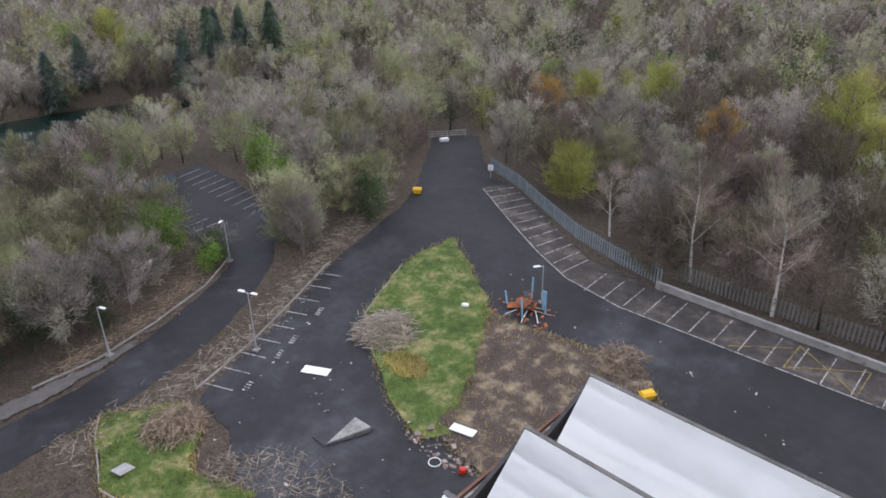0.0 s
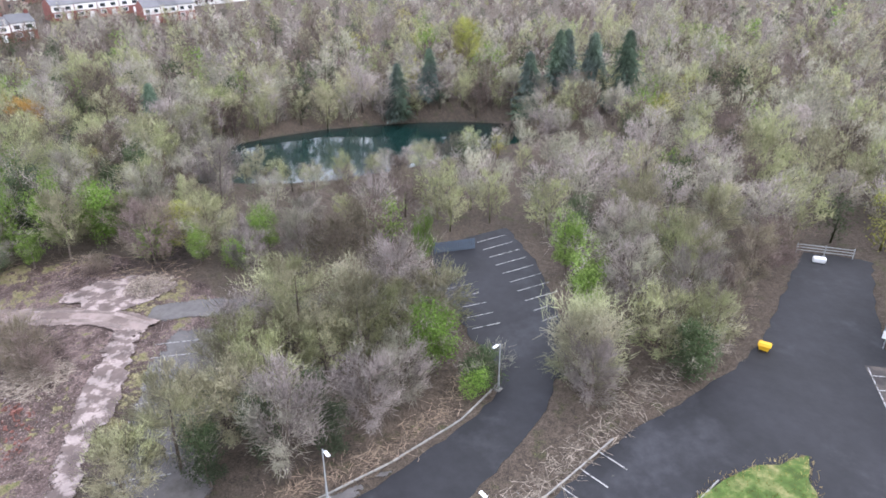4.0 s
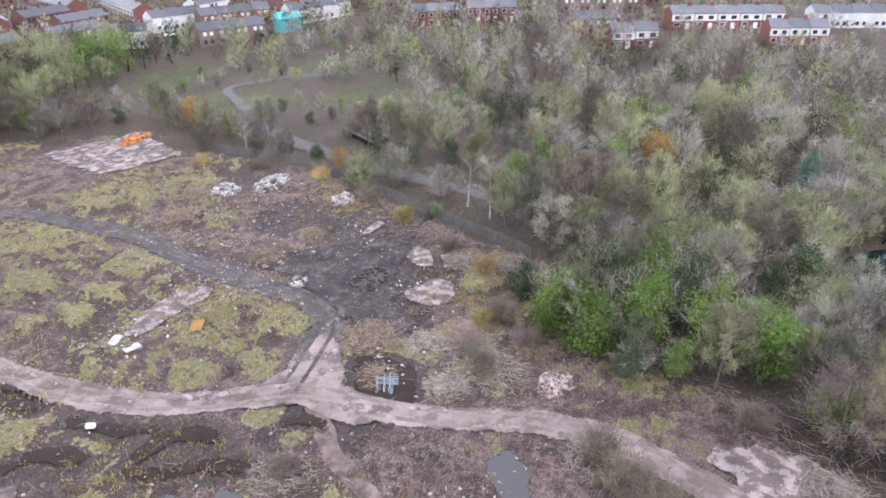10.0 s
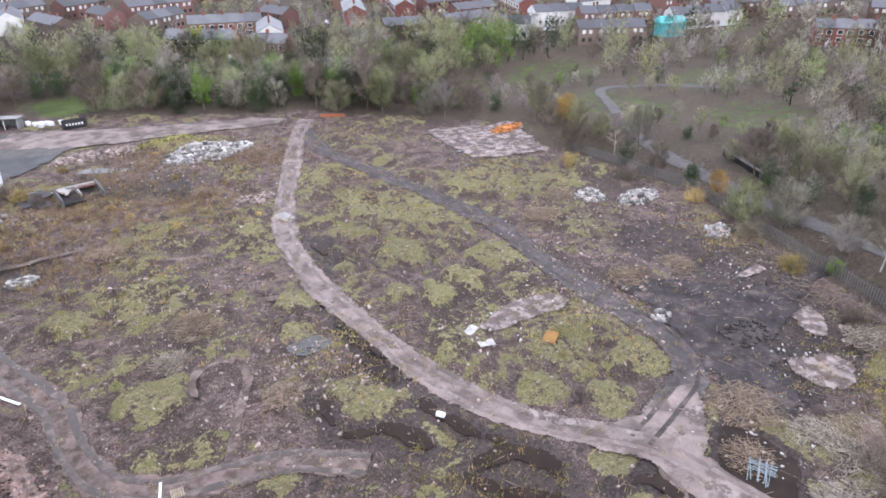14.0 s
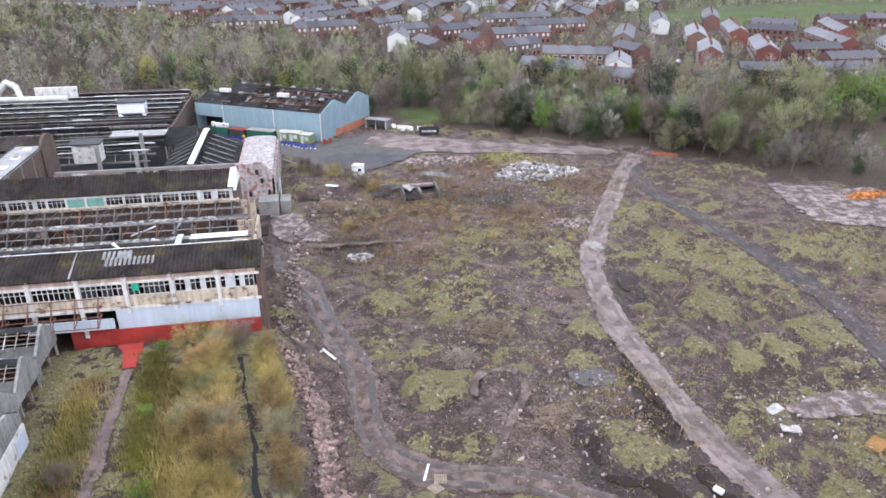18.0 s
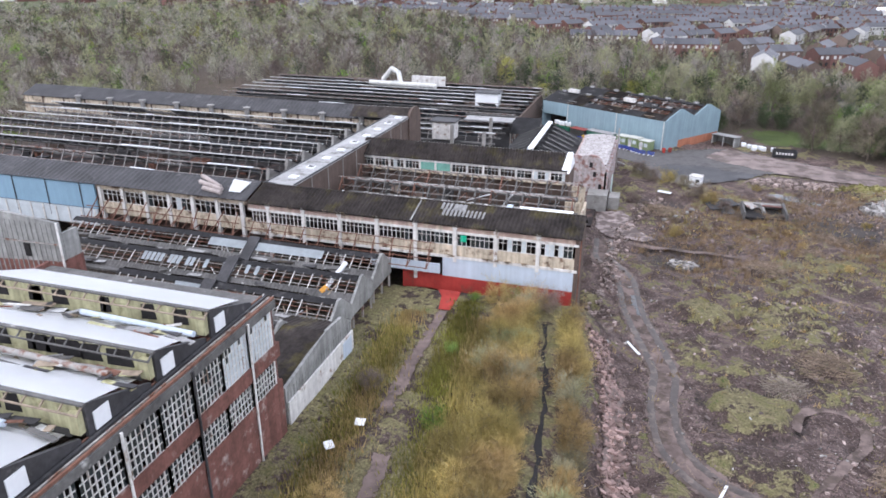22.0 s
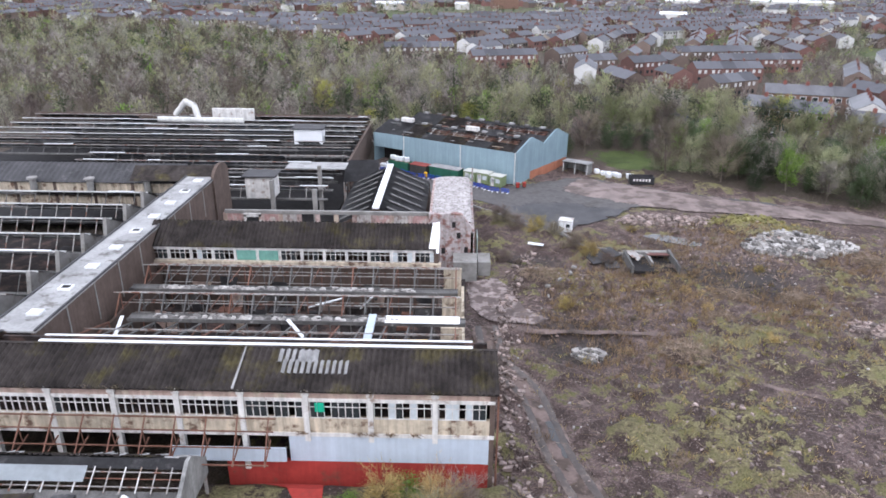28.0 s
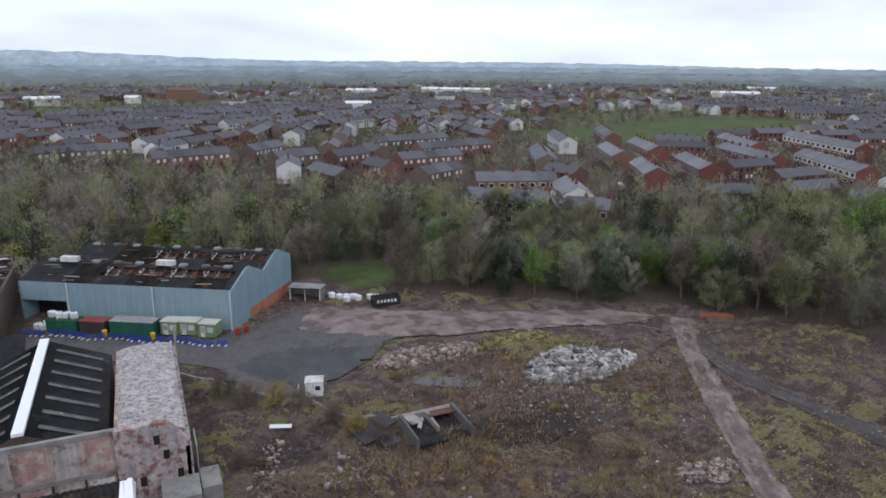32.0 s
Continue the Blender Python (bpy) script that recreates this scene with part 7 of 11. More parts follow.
    part("duct", bm, material("pale_duct_metal", (0.6, 0.59, 0.56), vary=0.15, streak=0.2), dct)
    bm = bmesh.new()
    box(bm, -48, -37, 252, 253, 6.5, 9.4)
    part("parapet", bm, white_paint, dct)


back_sheds()


def blue_shed():
    b = thing("blue_works_shed", "large blue-grey clad works shed with a decayed double-pitched roof", "industrial shed")
    A, B, C = Vector((30.2, 220.4, 0)), Vector((44.2, 239.6, 0)), Vector((-4.0, 240.6, 0))
    D = B + (C - A)
    u, v = (C - A).normalized(), (B - A).normalized()
    lu, lv = (C - A).length, (B - A).length
    at = lambda s, t, z: tuple(A + u * s + v * t + Vector((0, 0, z)))
    ze, zp = 6.3, 8.75
    zb = -1.3

    def wall(name, s0, t0, s1, t1, z0, z1, mat, thick=0.25, label=""):
        bm = bmesh.new()
        p, q = Vector(at(s0, t0, 0)), Vector(at(s1, t1, 0))
        n = Vector((0, 0, 1)).cross(q - p).normalized() * thick
        hexa(bm, [p + Vector((0, 0, z0)), q + Vector((0, 0, z0)), q + n + Vector((0, 0, z0)), p + n + Vector((0, 0, z0))],
             [p + Vector((0, 0, z1)), q + Vector((0, 0, z1)), q + n + Vector((0, 0, z1)), p + n + Vector((0, 0, z1))])
        return part(name, bm, mat, b, label)

    wall("long_wall", 31, 0, 0, 0, zb, ze, blue_clad)
    wall("lintel_wall", 39.4, 0, 31, 0, 2.8, ze, blue_clad)
    # Near-black sheet set inside the doorway to act as its shade.
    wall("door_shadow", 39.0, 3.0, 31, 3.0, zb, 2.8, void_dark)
    wall("rear_wall", 0, lv, lu, lv, zb, ze, blue_clad)
    wall("far_end_wall", lu, lv, lu, 0, zb, ze, blue_clad)
    wall("gable_wall", 0, 0, 0, lv, 0.9, ze, blue_clad)
    wall("brick_base", 0, 6.0, 0, lv, zb, 0.9, material("orange_brick_base", (0.42, 0.17, 0.1), vary=0.2, streak=0.2))
    wall("gable_base", 0, 0, 0, 6.0, zb, 0.9, blue_clad)
    for k in range(2):
        t0, t1 = lv * k / 2, lv * (k + 1) / 2
        bm = bmesh.new()
        ring = [(t0, ze), (t1, ze), (t1, ze + 0.15), ((t0 + t1) / 2 + 0.6, zp), ((t0 + t1) / 2 - 0.6, zp), (t0, ze + 0.15)]
        hexa(bm, [at(-0.05, t, z) for t, z in ring], [at(0.25, t, z) for t, z in ring])
        part("gable", bm, blue_clad, b)
        tm = (t0 + t1) / 2
        boards = material("exposed_brown_boards", (0.26, 0.21, 0.17), vary=0.35, scale=1.5, stain=(0.07, 0.055, 0.05), stain_at=(0.48, 0.56), stain_scale=0.5)

        def slope(name, sa, sb, fa, fb, mat, drop=0.0, back=False):
            """A stretch of roof between two fractions of the slope."""
            ta, tb = (t0, tm) if not back else (t1, tm)
            pts = [(sa, fa), (sb, fa), (sb, fb), (sa, fb)]
            bm = bmesh.new()
            quad(bm, *[at(s_, ta + (tb - ta) * f, ze + (zp - 0.2 - ze) * f - drop) for s_, f in pts])
            bmesh.ops.solidify(bm, geom=bm.faces[:], thickness=0.1)
            return part(name, bm, mat, b)

        open_from, open_to = ((1.6, 26.0), (1.2, 24.0))[k]
        for i, (sa, sb) in enumerate(((0.3, open_from), (open_to, 31.0), (31.0, lu))):
            slope("roof_slope", sa, sb, 0, 1, (felt_dark, cement_roof, felt_dark)[i])
        for i in range(4):
            sa = open_from + (open_to - open_from) * i / 4
            sb = open_from + (open_to - open_from) * (i + 1) / 4
            slope("roof_slope", sa, sb, 0, (0.5, 0.44, 0.48, 0.4)[i], (cement_roof, felt_dark)[(i + k) % 2])
            slope("ridge_slope", sa, sb, 0.82, 1, felt_dark)
        # Added plane under the stripped roof; its darkness stands in for the void below.
        slope("exposed_ceiling", open_from + 0.2, open_to - 0.2, 0.3, 1, boards if k == 0 else dark_floor, 1.3)
        for i in range(12):
            sa = open_from + (open_to - open_from) * (i + 0.5) / 12
            bm = bmesh.new()
            bar(bm, at(sa, t0 + 0.3, ze - 0.2), at(sa, tm, zp - 0.3), 0.13)
            bar(bm, at(sa, t0 + (tm - t0) * 0.45, ze - 0.4), at(sa + 0.9, t0 + (tm - t0) * 0.85, zp - 0.7), 0.09)
            part("roof_truss", bm, (rust, steel, steel_pale)[i % 3], b)
        for f in (0.55, 0.68):
            bm = bmesh.new()
            bar(bm, at(open_from, t0 + (tm - t0) * f, ze + (zp - ze) * f - 0.1), at(open_to, t0 + (tm - t0) * f, ze + (zp - ze) * f - 0.1), 0.09)
            part("purlin", bm, rust, b)
        for i, (sa, sb) in enumerate(((0.3, 9), (9, 20), (20, 30), (30, lu))):
            slope("roof_slope", sa, sb, 0, 1, (cement_roof, felt_dark)[(i + k) % 2], back=True)
        if k == 0:
            for sa in (15.0, 33.5):
                bm = bmesh.new()
                box(bm, -1.6, 1.6, -0.6, 0.6, 0, 0.9)
                bmesh.ops.transform(bm, matrix=Matrix.Translation(at(sa, tm - 0.5, zp - 0.1)) @ Matrix.Rotation(math.atan2(u.y, u.x), 4, "Z"), verts=bm.verts)
                part("roof_lantern", bm, white_paint, b, "small pale roof lantern")
        for i in range(9):
            bm = bmesh.new()
            s = 3 + i * 4.2
            p = Vector(at(s, (t0 + t1) / 2, zp - 0.1))
            bar(bm, p, p + u * 1.3, 0.9, 0.4)
            part("roof_ventilator", bm, slab_grey if i % 2 else cement_pale, b)
    rng = random.Random(61)
    for k in range(70):
        s, t = rng.uniform(1, lu - 2), rng.uniform(0.6, lv - 1)
        f = 1 - abs((t % (lv / 2)) / (lv / 4) - 1)
        p = Vector(at(s, t, ze + (zp - 0.2 - ze) * f + 0.08))
        bm = bmesh.new()
        bar(bm, p, p + u * rng.uniform(0.6, 3.2) + v * rng.uniform(-0.5, 0.5), rng.uniform(0.15, 0.6), 0.06)
        part("loose_board", bm, (timber, cement_pale, slab_grey, rust, boards)[k % 5], b)
    for s in (0.4, 14.5, 30.5):
        bm = bmesh.new()
        tube(bm, Vector(at(s, -0.15, zb)), Vector(at(s, -0.15, ze)), 0.11)
        part("downpipe", bm, steel_pale, b)
    return at


shed_at = blue_shed()

# ---------------------------------------------------------------- trees
def lean_normals(me, verts, heart):
    """Fine twigs take the light of the crown that they belong to: their normals lean away from its heart."""
    co = np.asarray(verts, np.float32).reshape(-1, 3)
    n = co - np.asarray(heart, np.float32)
    n /= np.linalg.norm(n, axis=1, keepdims=True) + 1e-6
    n[:, 2] += 0.75
    at = me.attributes.new("custom_normal", "FLOAT_VECTOR", "POINT")
    at.data.foreach_set("vector", n.astype(np.float32).ravel())


def tri_mesh(name, verts, faces, mats, index=None):
    me = bpy.data.meshes.new(name)
    me.from_pydata([tuple(map(float, v)) for v in verts], [], faces)
    for m in mats:
        me.materials.append(m)
    if index is not None:
        me.polygons.foreach_set("material_index", index)
    me.shade_smooth()
    return me


def limb(verts, faces, p, q, r0, r1, n=4):
    d = q - p
    d = d / (np.linalg.norm(d) + 1e-9)
    s = np.cross(d, (0.3, 0.2, 0.93))
    s /= np.linalg.norm(s) + 1e-9
    u = np.cross(d, s)
    b = len(verts)
    for c, r in ((p, r0), (q, r1)):
        for k in range(n):
            a = k * math.tau / n
            verts.append(c + (s * math.cos(a) + u * math.sin(a)) * r)
    for k in range(n):
        faces.append((b + k, b + (k + 1) % n, b + n + (k + 1) % n, b + n + k))


def bare_tree(rng, height=10.0, spread=3.6, low=0.25, twig_count=1300, twig=(0.7, 1.5), width=0.05, limbs=11, lean=0.1, upright=0.55):
    """Trunk with limbs and branches, and a crown of fine twigs."""
    wood_v, wood_f, tw_v, tw_f = [], [], [], []
    top = np.array([rng.uniform(-lean, lean) * height, rng.uniform(-lean, lean) * height, height * 0.82])
    mid = top * 0.5 + np.array([rng.uniform(-0.3, 0.3), rng.uniform(-0.3, 0.3), 0])
    r = height * 0.016
    limb(wood_v, wood_f, np.zeros(3), mid, r, r * 0.7, 6)
    limb(wood_v, wood_f, mid, top, r * 0.7, r * 0.15, 5)
    ends = []
    for k in range(limbs):
        f = low + (0.95 - low) * (k + rng.random()) / limbs
        base = mid * (f / 0.5) if f < 0.5 else mid + (top - mid) * ((f - 0.5) / 0.5)
        a = k * 2.4 + rng.uniform(-0.5, 0.5)
        shape = math.sin(math.pi * min(1, max(0.1, (f - low * 0.4) / (1.12 - low * 0.4)))) ** 0.6
        reach = spread * shape * rng.uniform(0.7, 1.1)
        tip = base + np.array([math.cos(a) * reach, math.sin(a) * reach, reach * upright * rng.uniform(0.5, 1.3) + 0.3])
        tip[2] = min(tip[2], height * 0.97)
        limb(wood_v, wood_f, base, tip, r * 0.38 * (1.1 - f), r * 0.1, 4)
        for j in range(4):
            g = rng.uniform(0.3, 1.0)
            p = base + (tip - base) * g
            b2 = a + rng.uniform(-1.1, 1.1)
            ln = reach * rng.uniform(0.25, 0.5) + 0.4
            q = p + np.array([math.cos(b2) * ln, math.sin(b2) * ln, ln * rng.uniform(0.2, 1.1)])
            limb(wood_v, wood_f, p, q, r * 0.14, r * 0.04, 3)
            ends.append((p, q))
        ends.append((base + (tip - base) * 0.4, tip))
    ends.append((mid + (top - mid) * 0.5, top + np.array([0, 0, height * 0.1])))
    centre = np.array([top[0] * 0.5, top[1] * 0.5, height * 0.5])
    for k in range(twig_count):
        p, q = ends[rng.randrange(len(ends))]
        o = p + (q - p) * rng.uniform(0.1, 1.0) + np.array([rng.gauss(0, 0.35), rng.gauss(0, 0.35), rng.gauss(0, 0.3)])
        out = o - centre
        out /= np.linalg.norm(out) + 1e-9
        d = out * 0.7 + np.array([rng.gauss(0, 0.55), rng.gauss(0, 0.55), rng.gauss(0.35, 0.5)])
        d /= np.linalg.norm(d) + 1e-9
        ln = rng.uniform(*twig)
        s = np.cross(d, (rng.gauss(0, 1), rng.gauss(0, 1), rng.gauss(0, 1)))
        s /= np.linalg.norm(s) + 1e-9
        w = width * rng.uniform(0.6, 1.4)
        b = len(tw_v)
        tw_v += [o - s * w / 2, o + s * w / 2, o + d * ln]
        tw_f.append((b, b + 1, b + 2))
    return wood_v, wood_f, tw_v, tw_f


def unit(v):
    return v / (np.linalg.norm(v, axis=1, keepdims=True) + 1e-9)


def leafy(rng, height, spread, count, size, lumps=9, low=0.12):
    """Leaf blades in uneven clumps round a stem."""
    g = np.random.default_rng(rng.randrange(1 << 30))
    z = height * g.uniform(low + 0.12, 0.9, lumps)
    wide = spread * np.sin(np.pi * np.clip(z / height, 0.15, 0.95)) ** 0.5
    a, rad = np.arange(lumps) * 2.4, wide * g.uniform(0.2, 0.78, lumps)
    centre = np.stack([np.cos(a) * rad, np.sin(a) * rad, z], 1)
    big = spread * g.uniform(0.26, 0.58, lumps)
    pick = g.integers(0, lumps, count)
    d = unit(g.normal(0, 1, (count, 3)) + [0, 0, 0.2])
    p = centre[pick] + d * (big[pick] * g.uniform(0.55, 1.12, count) * np.where(g.random(count) < 0.12, 1.25, 1.0))[:, None]
    p[:, 2] = np.maximum(p[:, 2], height * low * 0.5)
    n = unit(d + g.normal(0, 0.55, (count, 3)) + [0, 0, 0.3])
    s = unit(np.cross(n, g.normal(0, 1, (count, 3))))
    t = np.cross(n, s)
    w = (size * g.uniform(0.55, 1.35, count))[:, None]
    v = np.stack([p - s * w * 0.5, p - t * w * 0.35 + n * w * 0.1, p + s * w * 0.6, p + t * w * 0.35 + n * w * 0.1], 1).reshape(-1, 3)
    return list(v), [(k, k + 1, k + 2, k + 3) for k in range(0, 4 * count, 4)]


def sprays(rng, height, spread, count, long, width, low=0.25, boughs=16, rise=0.55, fuzz=0.3):
    """A bare crown: thin tapering sprays of twigs along boughs that end on a lumpy dome."""
    g = np.random.default_rng(rng.randrange(1 << 30))
    k = np.arange(boughs)
    f = (k + g.uniform(0.2, 0.8, boughs)) / boughs
    a = k * 2.4 + g.uniform(-0.5, 0.5, boughs)
    shape = np.sqrt(np.clip(1 - ((f - 0.38) / 0.66) ** 2, 0.03, 1))
    reach = spread * shape * g.uniform(0.62, 1.02, boughs)
    top = height * (low + 0.1 + (0.88 - low) * f) * g.uniform(0.92, 1.06, boughs)
    tip = np.stack([np.cos(a) * reach, np.sin(a) * reach, np.minimum(top, height)], 1)
    root = np.stack([tip[:, 0] * 0.12, tip[:, 1] * 0.12, np.maximum(height * low * 0.6, tip[:, 2] - reach * rise - height * 0.14)], 1)
    pick = g.integers(0, boughs, count)
    u = g.random(count) ** 0.42
    o = root[pick] + (tip - root)[pick] * u[:, None]
    o += g.normal(0, 1, (count, 3)) * (fuzz * (0.5 + u))[:, None] * np.array([1, 1, 0.8])
    out = unit(o - np.array([0, 0, height * (low * 0.6 + 0.16)]))
    d = unit(out * 0.75 + g.normal(0, 0.5, (count, 3)) + [0, 0, 0.2])
    s = unit(np.cross(d, g.normal(0, 1, (count, 3))))
    s *= np.where(np.sum(np.cross(s, d) * (out + [0, 0, 0.4]), axis=1) < 0, -1.0, 1.0)[:, None]
    ln = g.uniform(*long, count)[:, None]
    w = (width * g.uniform(0.55, 1.45, count))[:, None] / 2
    o[:, 2] = np.maximum(o[:, 2], height * low * 0.3)
    v = np.stack([o - s * w, o + s * w, o + d * ln], 1).reshape(-1, 3)
    return list(v), [(q, q + 1, q + 2) for q in range(0, 3 * count, 3)]


def conifer(rng, height, spread, count=1500):
    """Uneven drooping tiers, thin at the top, with bites out of the outline."""
    g = np.random.default_rng(rng.randrange(1 << 30))
    z = height * (0.06 + 0.94 * g.random(count) ** 1.15)
    a = g.uniform(0, math.tau, count)
    tier = (z / height * 9 + 0.35 * np.sin(a * 2 + 1)) % 1.0
    bite = 1 + 0.22 * np.sin(3 * a + z * 0.9) + 0.14 * np.sin(7 * a - z * 1.7)
    r = spread * (1 - z / height) ** 0.7 * (0.5 + 0.5 * (1 - tier)) * bite
    rr = r * g.uniform(0.35, 1.08, count)
    p = np.stack([np.cos(a) * rr, np.sin(a) * rr, z], 1)
    a2 = a + g.normal(0, 0.5, count)
    d = np.stack([np.cos(a2), np.sin(a2), -0.3 + g.normal(0, 0.3, count)], 1)
    s = unit(np.cross(d, [0, 0, 1.0]))
    ln, w = g.uniform(0.4, 1.1, count)[:, None], g.uniform(0.07, 0.2, count)[:, None]
    v = np.stack([p - s * w, p + d * ln, p + s * w, p - d * 0.2 + [0, 0, 0.1]], 1).reshape(-1, 3)
    return list(v), [(q, q + 1, q + 2, q + 3) for q in range(0, 4 * count, 4)]


TREES = {}


def tree_kind(key, trunk_mesh, crown_mesh, trunk_mat, label, category="tree", name="tree"):
    trunk_mesh.materials.clear()
    trunk_mesh.materials.append(trunk_mat)
    TREES[key] = (name, trunk_mesh, crown_mesh, label, category)


def joined(*pairs):
    """Several lots of vertices and faces as one."""
    v, f = [], []
    for pv, pf in pairs:
        b = len(v)
        v = v + list(pv)
        f = f + [tuple(i + b for i in q) for q in pf]
    return v, f


def make_kinds():
    rng = random.Random(11)
    combos = (("grey", twigs_grey, "bare grey-brown tree with a fine twiggy crown"), ("brown", twigs_brown, "bare brown tree with a dense twiggy crown"), ("olive", twigs_olive, "tree with olive-green opening buds"))
    for shape in range(3):
        h, s = ((11.0, 4.0), (9.5, 4.5), (12.0, 3.7))[shape]
        for nm, mat, label in combos:
            wv, wf, tv, tf = bare_tree(rng, h, s, twig_count=300, twig=(0.6, 1.3), width=0.06)
            lots = [(tv, tf), sprays(rng, h, s, 3400, (0.5, 1.25), 0.085, (0.25, 0.16, 0.3)[shape], (22, 26, 18)[shape])]
            if nm == "olive":
                lots.append(leafy(rng, h * 0.97, s * 0.97, 900, 0.15, lumps=18, low=0.25))
            v, f = joined(*lots)
            crown = tri_mesh("crown", v, f, [mat])
            lean_normals(crown, v, (0, 0, h * 0.42))
            tree_kind(f"{nm}{shape}", tri_mesh("trunk", wv, wf, []), crown, bark, label)
    for nm, mat, label, n in (("lime", buds_lime, "tree in fresh yellow-green leaf", 1900), ("gold", catkin_gold, "bare tree with golden-brown catkins", 900), ("pale", leaf_pale, "rounded willow with pale grey-green leaves", 2600)):
        for shape in range(2):
            h, s = ((9.0, 3.4), (10.5, 3.6))[shape] if nm != "pale" else ((8.2, 3.7), (9.4, 4.2))[shape]
            wv, wf, tv, tf = bare_tree(rng, h, s, twig_count=300, width=0.07)
            low = 0.04 if nm == "pale" else 0.22
            v, f = joined((tv, tf), sprays(rng, h, s, 2400, (0.5, 1.3), 0.085, low, 24), leafy(rng, h, s, n, 0.17, lumps=26, low=low))
            tree_kind(f"{nm}{shape}", tri_mesh("trunk", wv, wf, []), tri_mesh("crown", v, f, [mat]), bark, label)
    for shape in range(3):
        h, s = ((8.5, 2.9), (10.0, 2.6), (6.5, 3.0))[shape]
        for nm, mat, label in (("ever", leaf_dark, "dark evergreen tree with dense glossy leaves"), ("green", leaf_green, "bright green ivy-clad tree")):
            wv, wf, tv, tf = bare_tree(rng, h * 1.08, s * 1.1, twig_count=350, width=0.05)
            lv, lf = leafy(rng, h, s, 4600, 0.23, lumps=30, low=0.02)
            me = tri_mesh("crown", lv + tv, lf + [tuple(i + len(lv) for i in f) for f in tf], [mat, twigs_grey], [0] * len(lf) + [1] * len(tf))
            tree_kind(f"{nm}{shape}", tri_mesh("trunk", wv, wf, []), me, bark, label)
    for shape in range(2):
        h, s = ((11.0, 3.6), (12.2, 3.8))[shape]
        v, f = conifer(rng, h, s, 4200)
        wv, wf = [], []
        limb(wv, wf, np.zeros(3), np.array([0, 0, h * 0.96]), 0.24, 0.03, 6)
        tree_kind(f"conifer{shape}", tri_mesh("trunk", wv, wf, []), tri_mesh("crown", v, f, [conifer_leaf]), bark, "tall blue-green conifer with drooping tiers")
    for shape in range(2):
        wv, wf, tv, tf = bare_tree(rng, 11.5, 2.3, twig_count=1200, width=0.05, limbs=9, upright=1.1)
        tree_kind(f"birch{shape}", tri_mesh("trunk", wv, wf, []), tri_mesh("crown", tv, tf, [twigs_brown]), birch_bark, "slender birch with a white trunk and bare twigs", "birch tree", "birch_tree")
    for shape in range(3):
        wv, wf, tv, tf = bare_tree(rng, 3.4, 2.1, low=0.02, twig_count=200, twig=(0.4, 1.0), width=0.05, limbs=9)
        tv, tf = joined((tv, tf), sprays(rng, 3.1, 2.1, 1500, (0.4, 1.0), 0.055, 0.02, 14, 0.8, 0.25))
        for nm, mat, label in (("bushgrey", twigs_brown, "bare brown bush of fine twigs"), ("bushtan", dry_grass, "straw-coloured willow bush with fine stems"), ("busholive", twigs_olive, "olive willow bush with fine stems")):
            tree_kind(f"{nm}{shape}", tri_mesh("trunk", wv, wf, []), tri_mesh("crown", tv, tf, [mat]), bark, label, "bush", "bush")
        lv, lf = leafy(rng, 2.4, 1.7, 1800, 0.13, lumps=14, low=0.0)
        tree_kind(f"bushgreen{shape}", tri_mesh("trunk", wv[:24], [q for q in wf if max(q) < 24], []), tri_mesh("crown", lv, lf, [leaf_green]), bark, "low green leafy bush in weeds", "bush", "bush")


make_kinds()


def plant(key, x, y, scale=1.0, turn=0.0, group="", z=None, tall=1.0):
    name, trunk_me, crown_me, label, category = TREES[key]
    root = thing(name, label, category, group, (x, y, (gz(x, y) if z is None else z) - 0.1), turn)
    root.scale = (scale, scale, scale * tall)
    for nm, me in (("trunk", trunk_me), ("crown", crown_me)):
        o = new(nm, me)
        o.parent = root
    return root


# Places kept free of trees: outlines and lines with a margin
FACTORY = [(-130, 262), (-5, 262), (-5, 240), (21, 205), (22, 112), (2, 112), (0, 84), (22, 84), (22, 24), (0, 5), (-60, 5), (-130, 60)]
KEEP_OUT = [SITE, [(-8, 24), (24, 24), (24, 118), (-8, 118)], FACTORY, [(-6, 214), (-6, 245), (20, 262), (48, 245), (34, 215)]] + [s[5] for s in SHEETS]
TOWN_FREE = []


def tree_free(x, y, margin=2.5):
    """True for each point where a tree may stand."""
    ok = np.ones(np.shape(x), bool)
    for o in KEEP_OUT:
        ok &= ~inside(x, y, o)
    for s in SHEETS:
        ok &= away(x, y, s[5] + s[5][:1]) > margin
    for (r, pts) in ROAD_LINES:
        ok &= away(x, y, pts) > r[2] / 2 + margin
    for cx, cy, rx, ry, lev in LAKES:
        ok &= np.hypot((x - cx) / (rx * 1.1), (y - cy) / (ry * 1.07)) > 1
    for cx, cy, rx, ry in GRASS_FIELDS:
        ok &= np.hypot((x - cx) / (rx * 0.95), (y - cy) / (ry * 0.95)) > 1
    for a, b, r in TOWN_FREE:
        ok &= away(x, y, [a, b]) > r
    # grass and brash south of the site, the near shore of the pond
    ok &= ~((x < 41) & (y > -9) & (y < 27))
    # the bank between the two roads, the path beyond the fence
    ok &= away(x, y, [(33, 3), (30, -6), (33, -16), (38, -25)]) > 4.5
    ok &= away(x, y, [(134, 60), (138, 76), (146, 104), (152, 126), (168, 148), (182, 162)]) > 3.2
    return ok


def town_line(x, y):
    """Positive on the side of the streets."""
    a = y - np.interp(x, [-400, -150, -40, 20, 60, 85, 100, 133, 170, 260, 500], [640, 570, 440, 375, 328, 297, 272, 250, 236, 212, 100])
    b = x - 0.35 * y - 262
    return np.maximum(a, b)


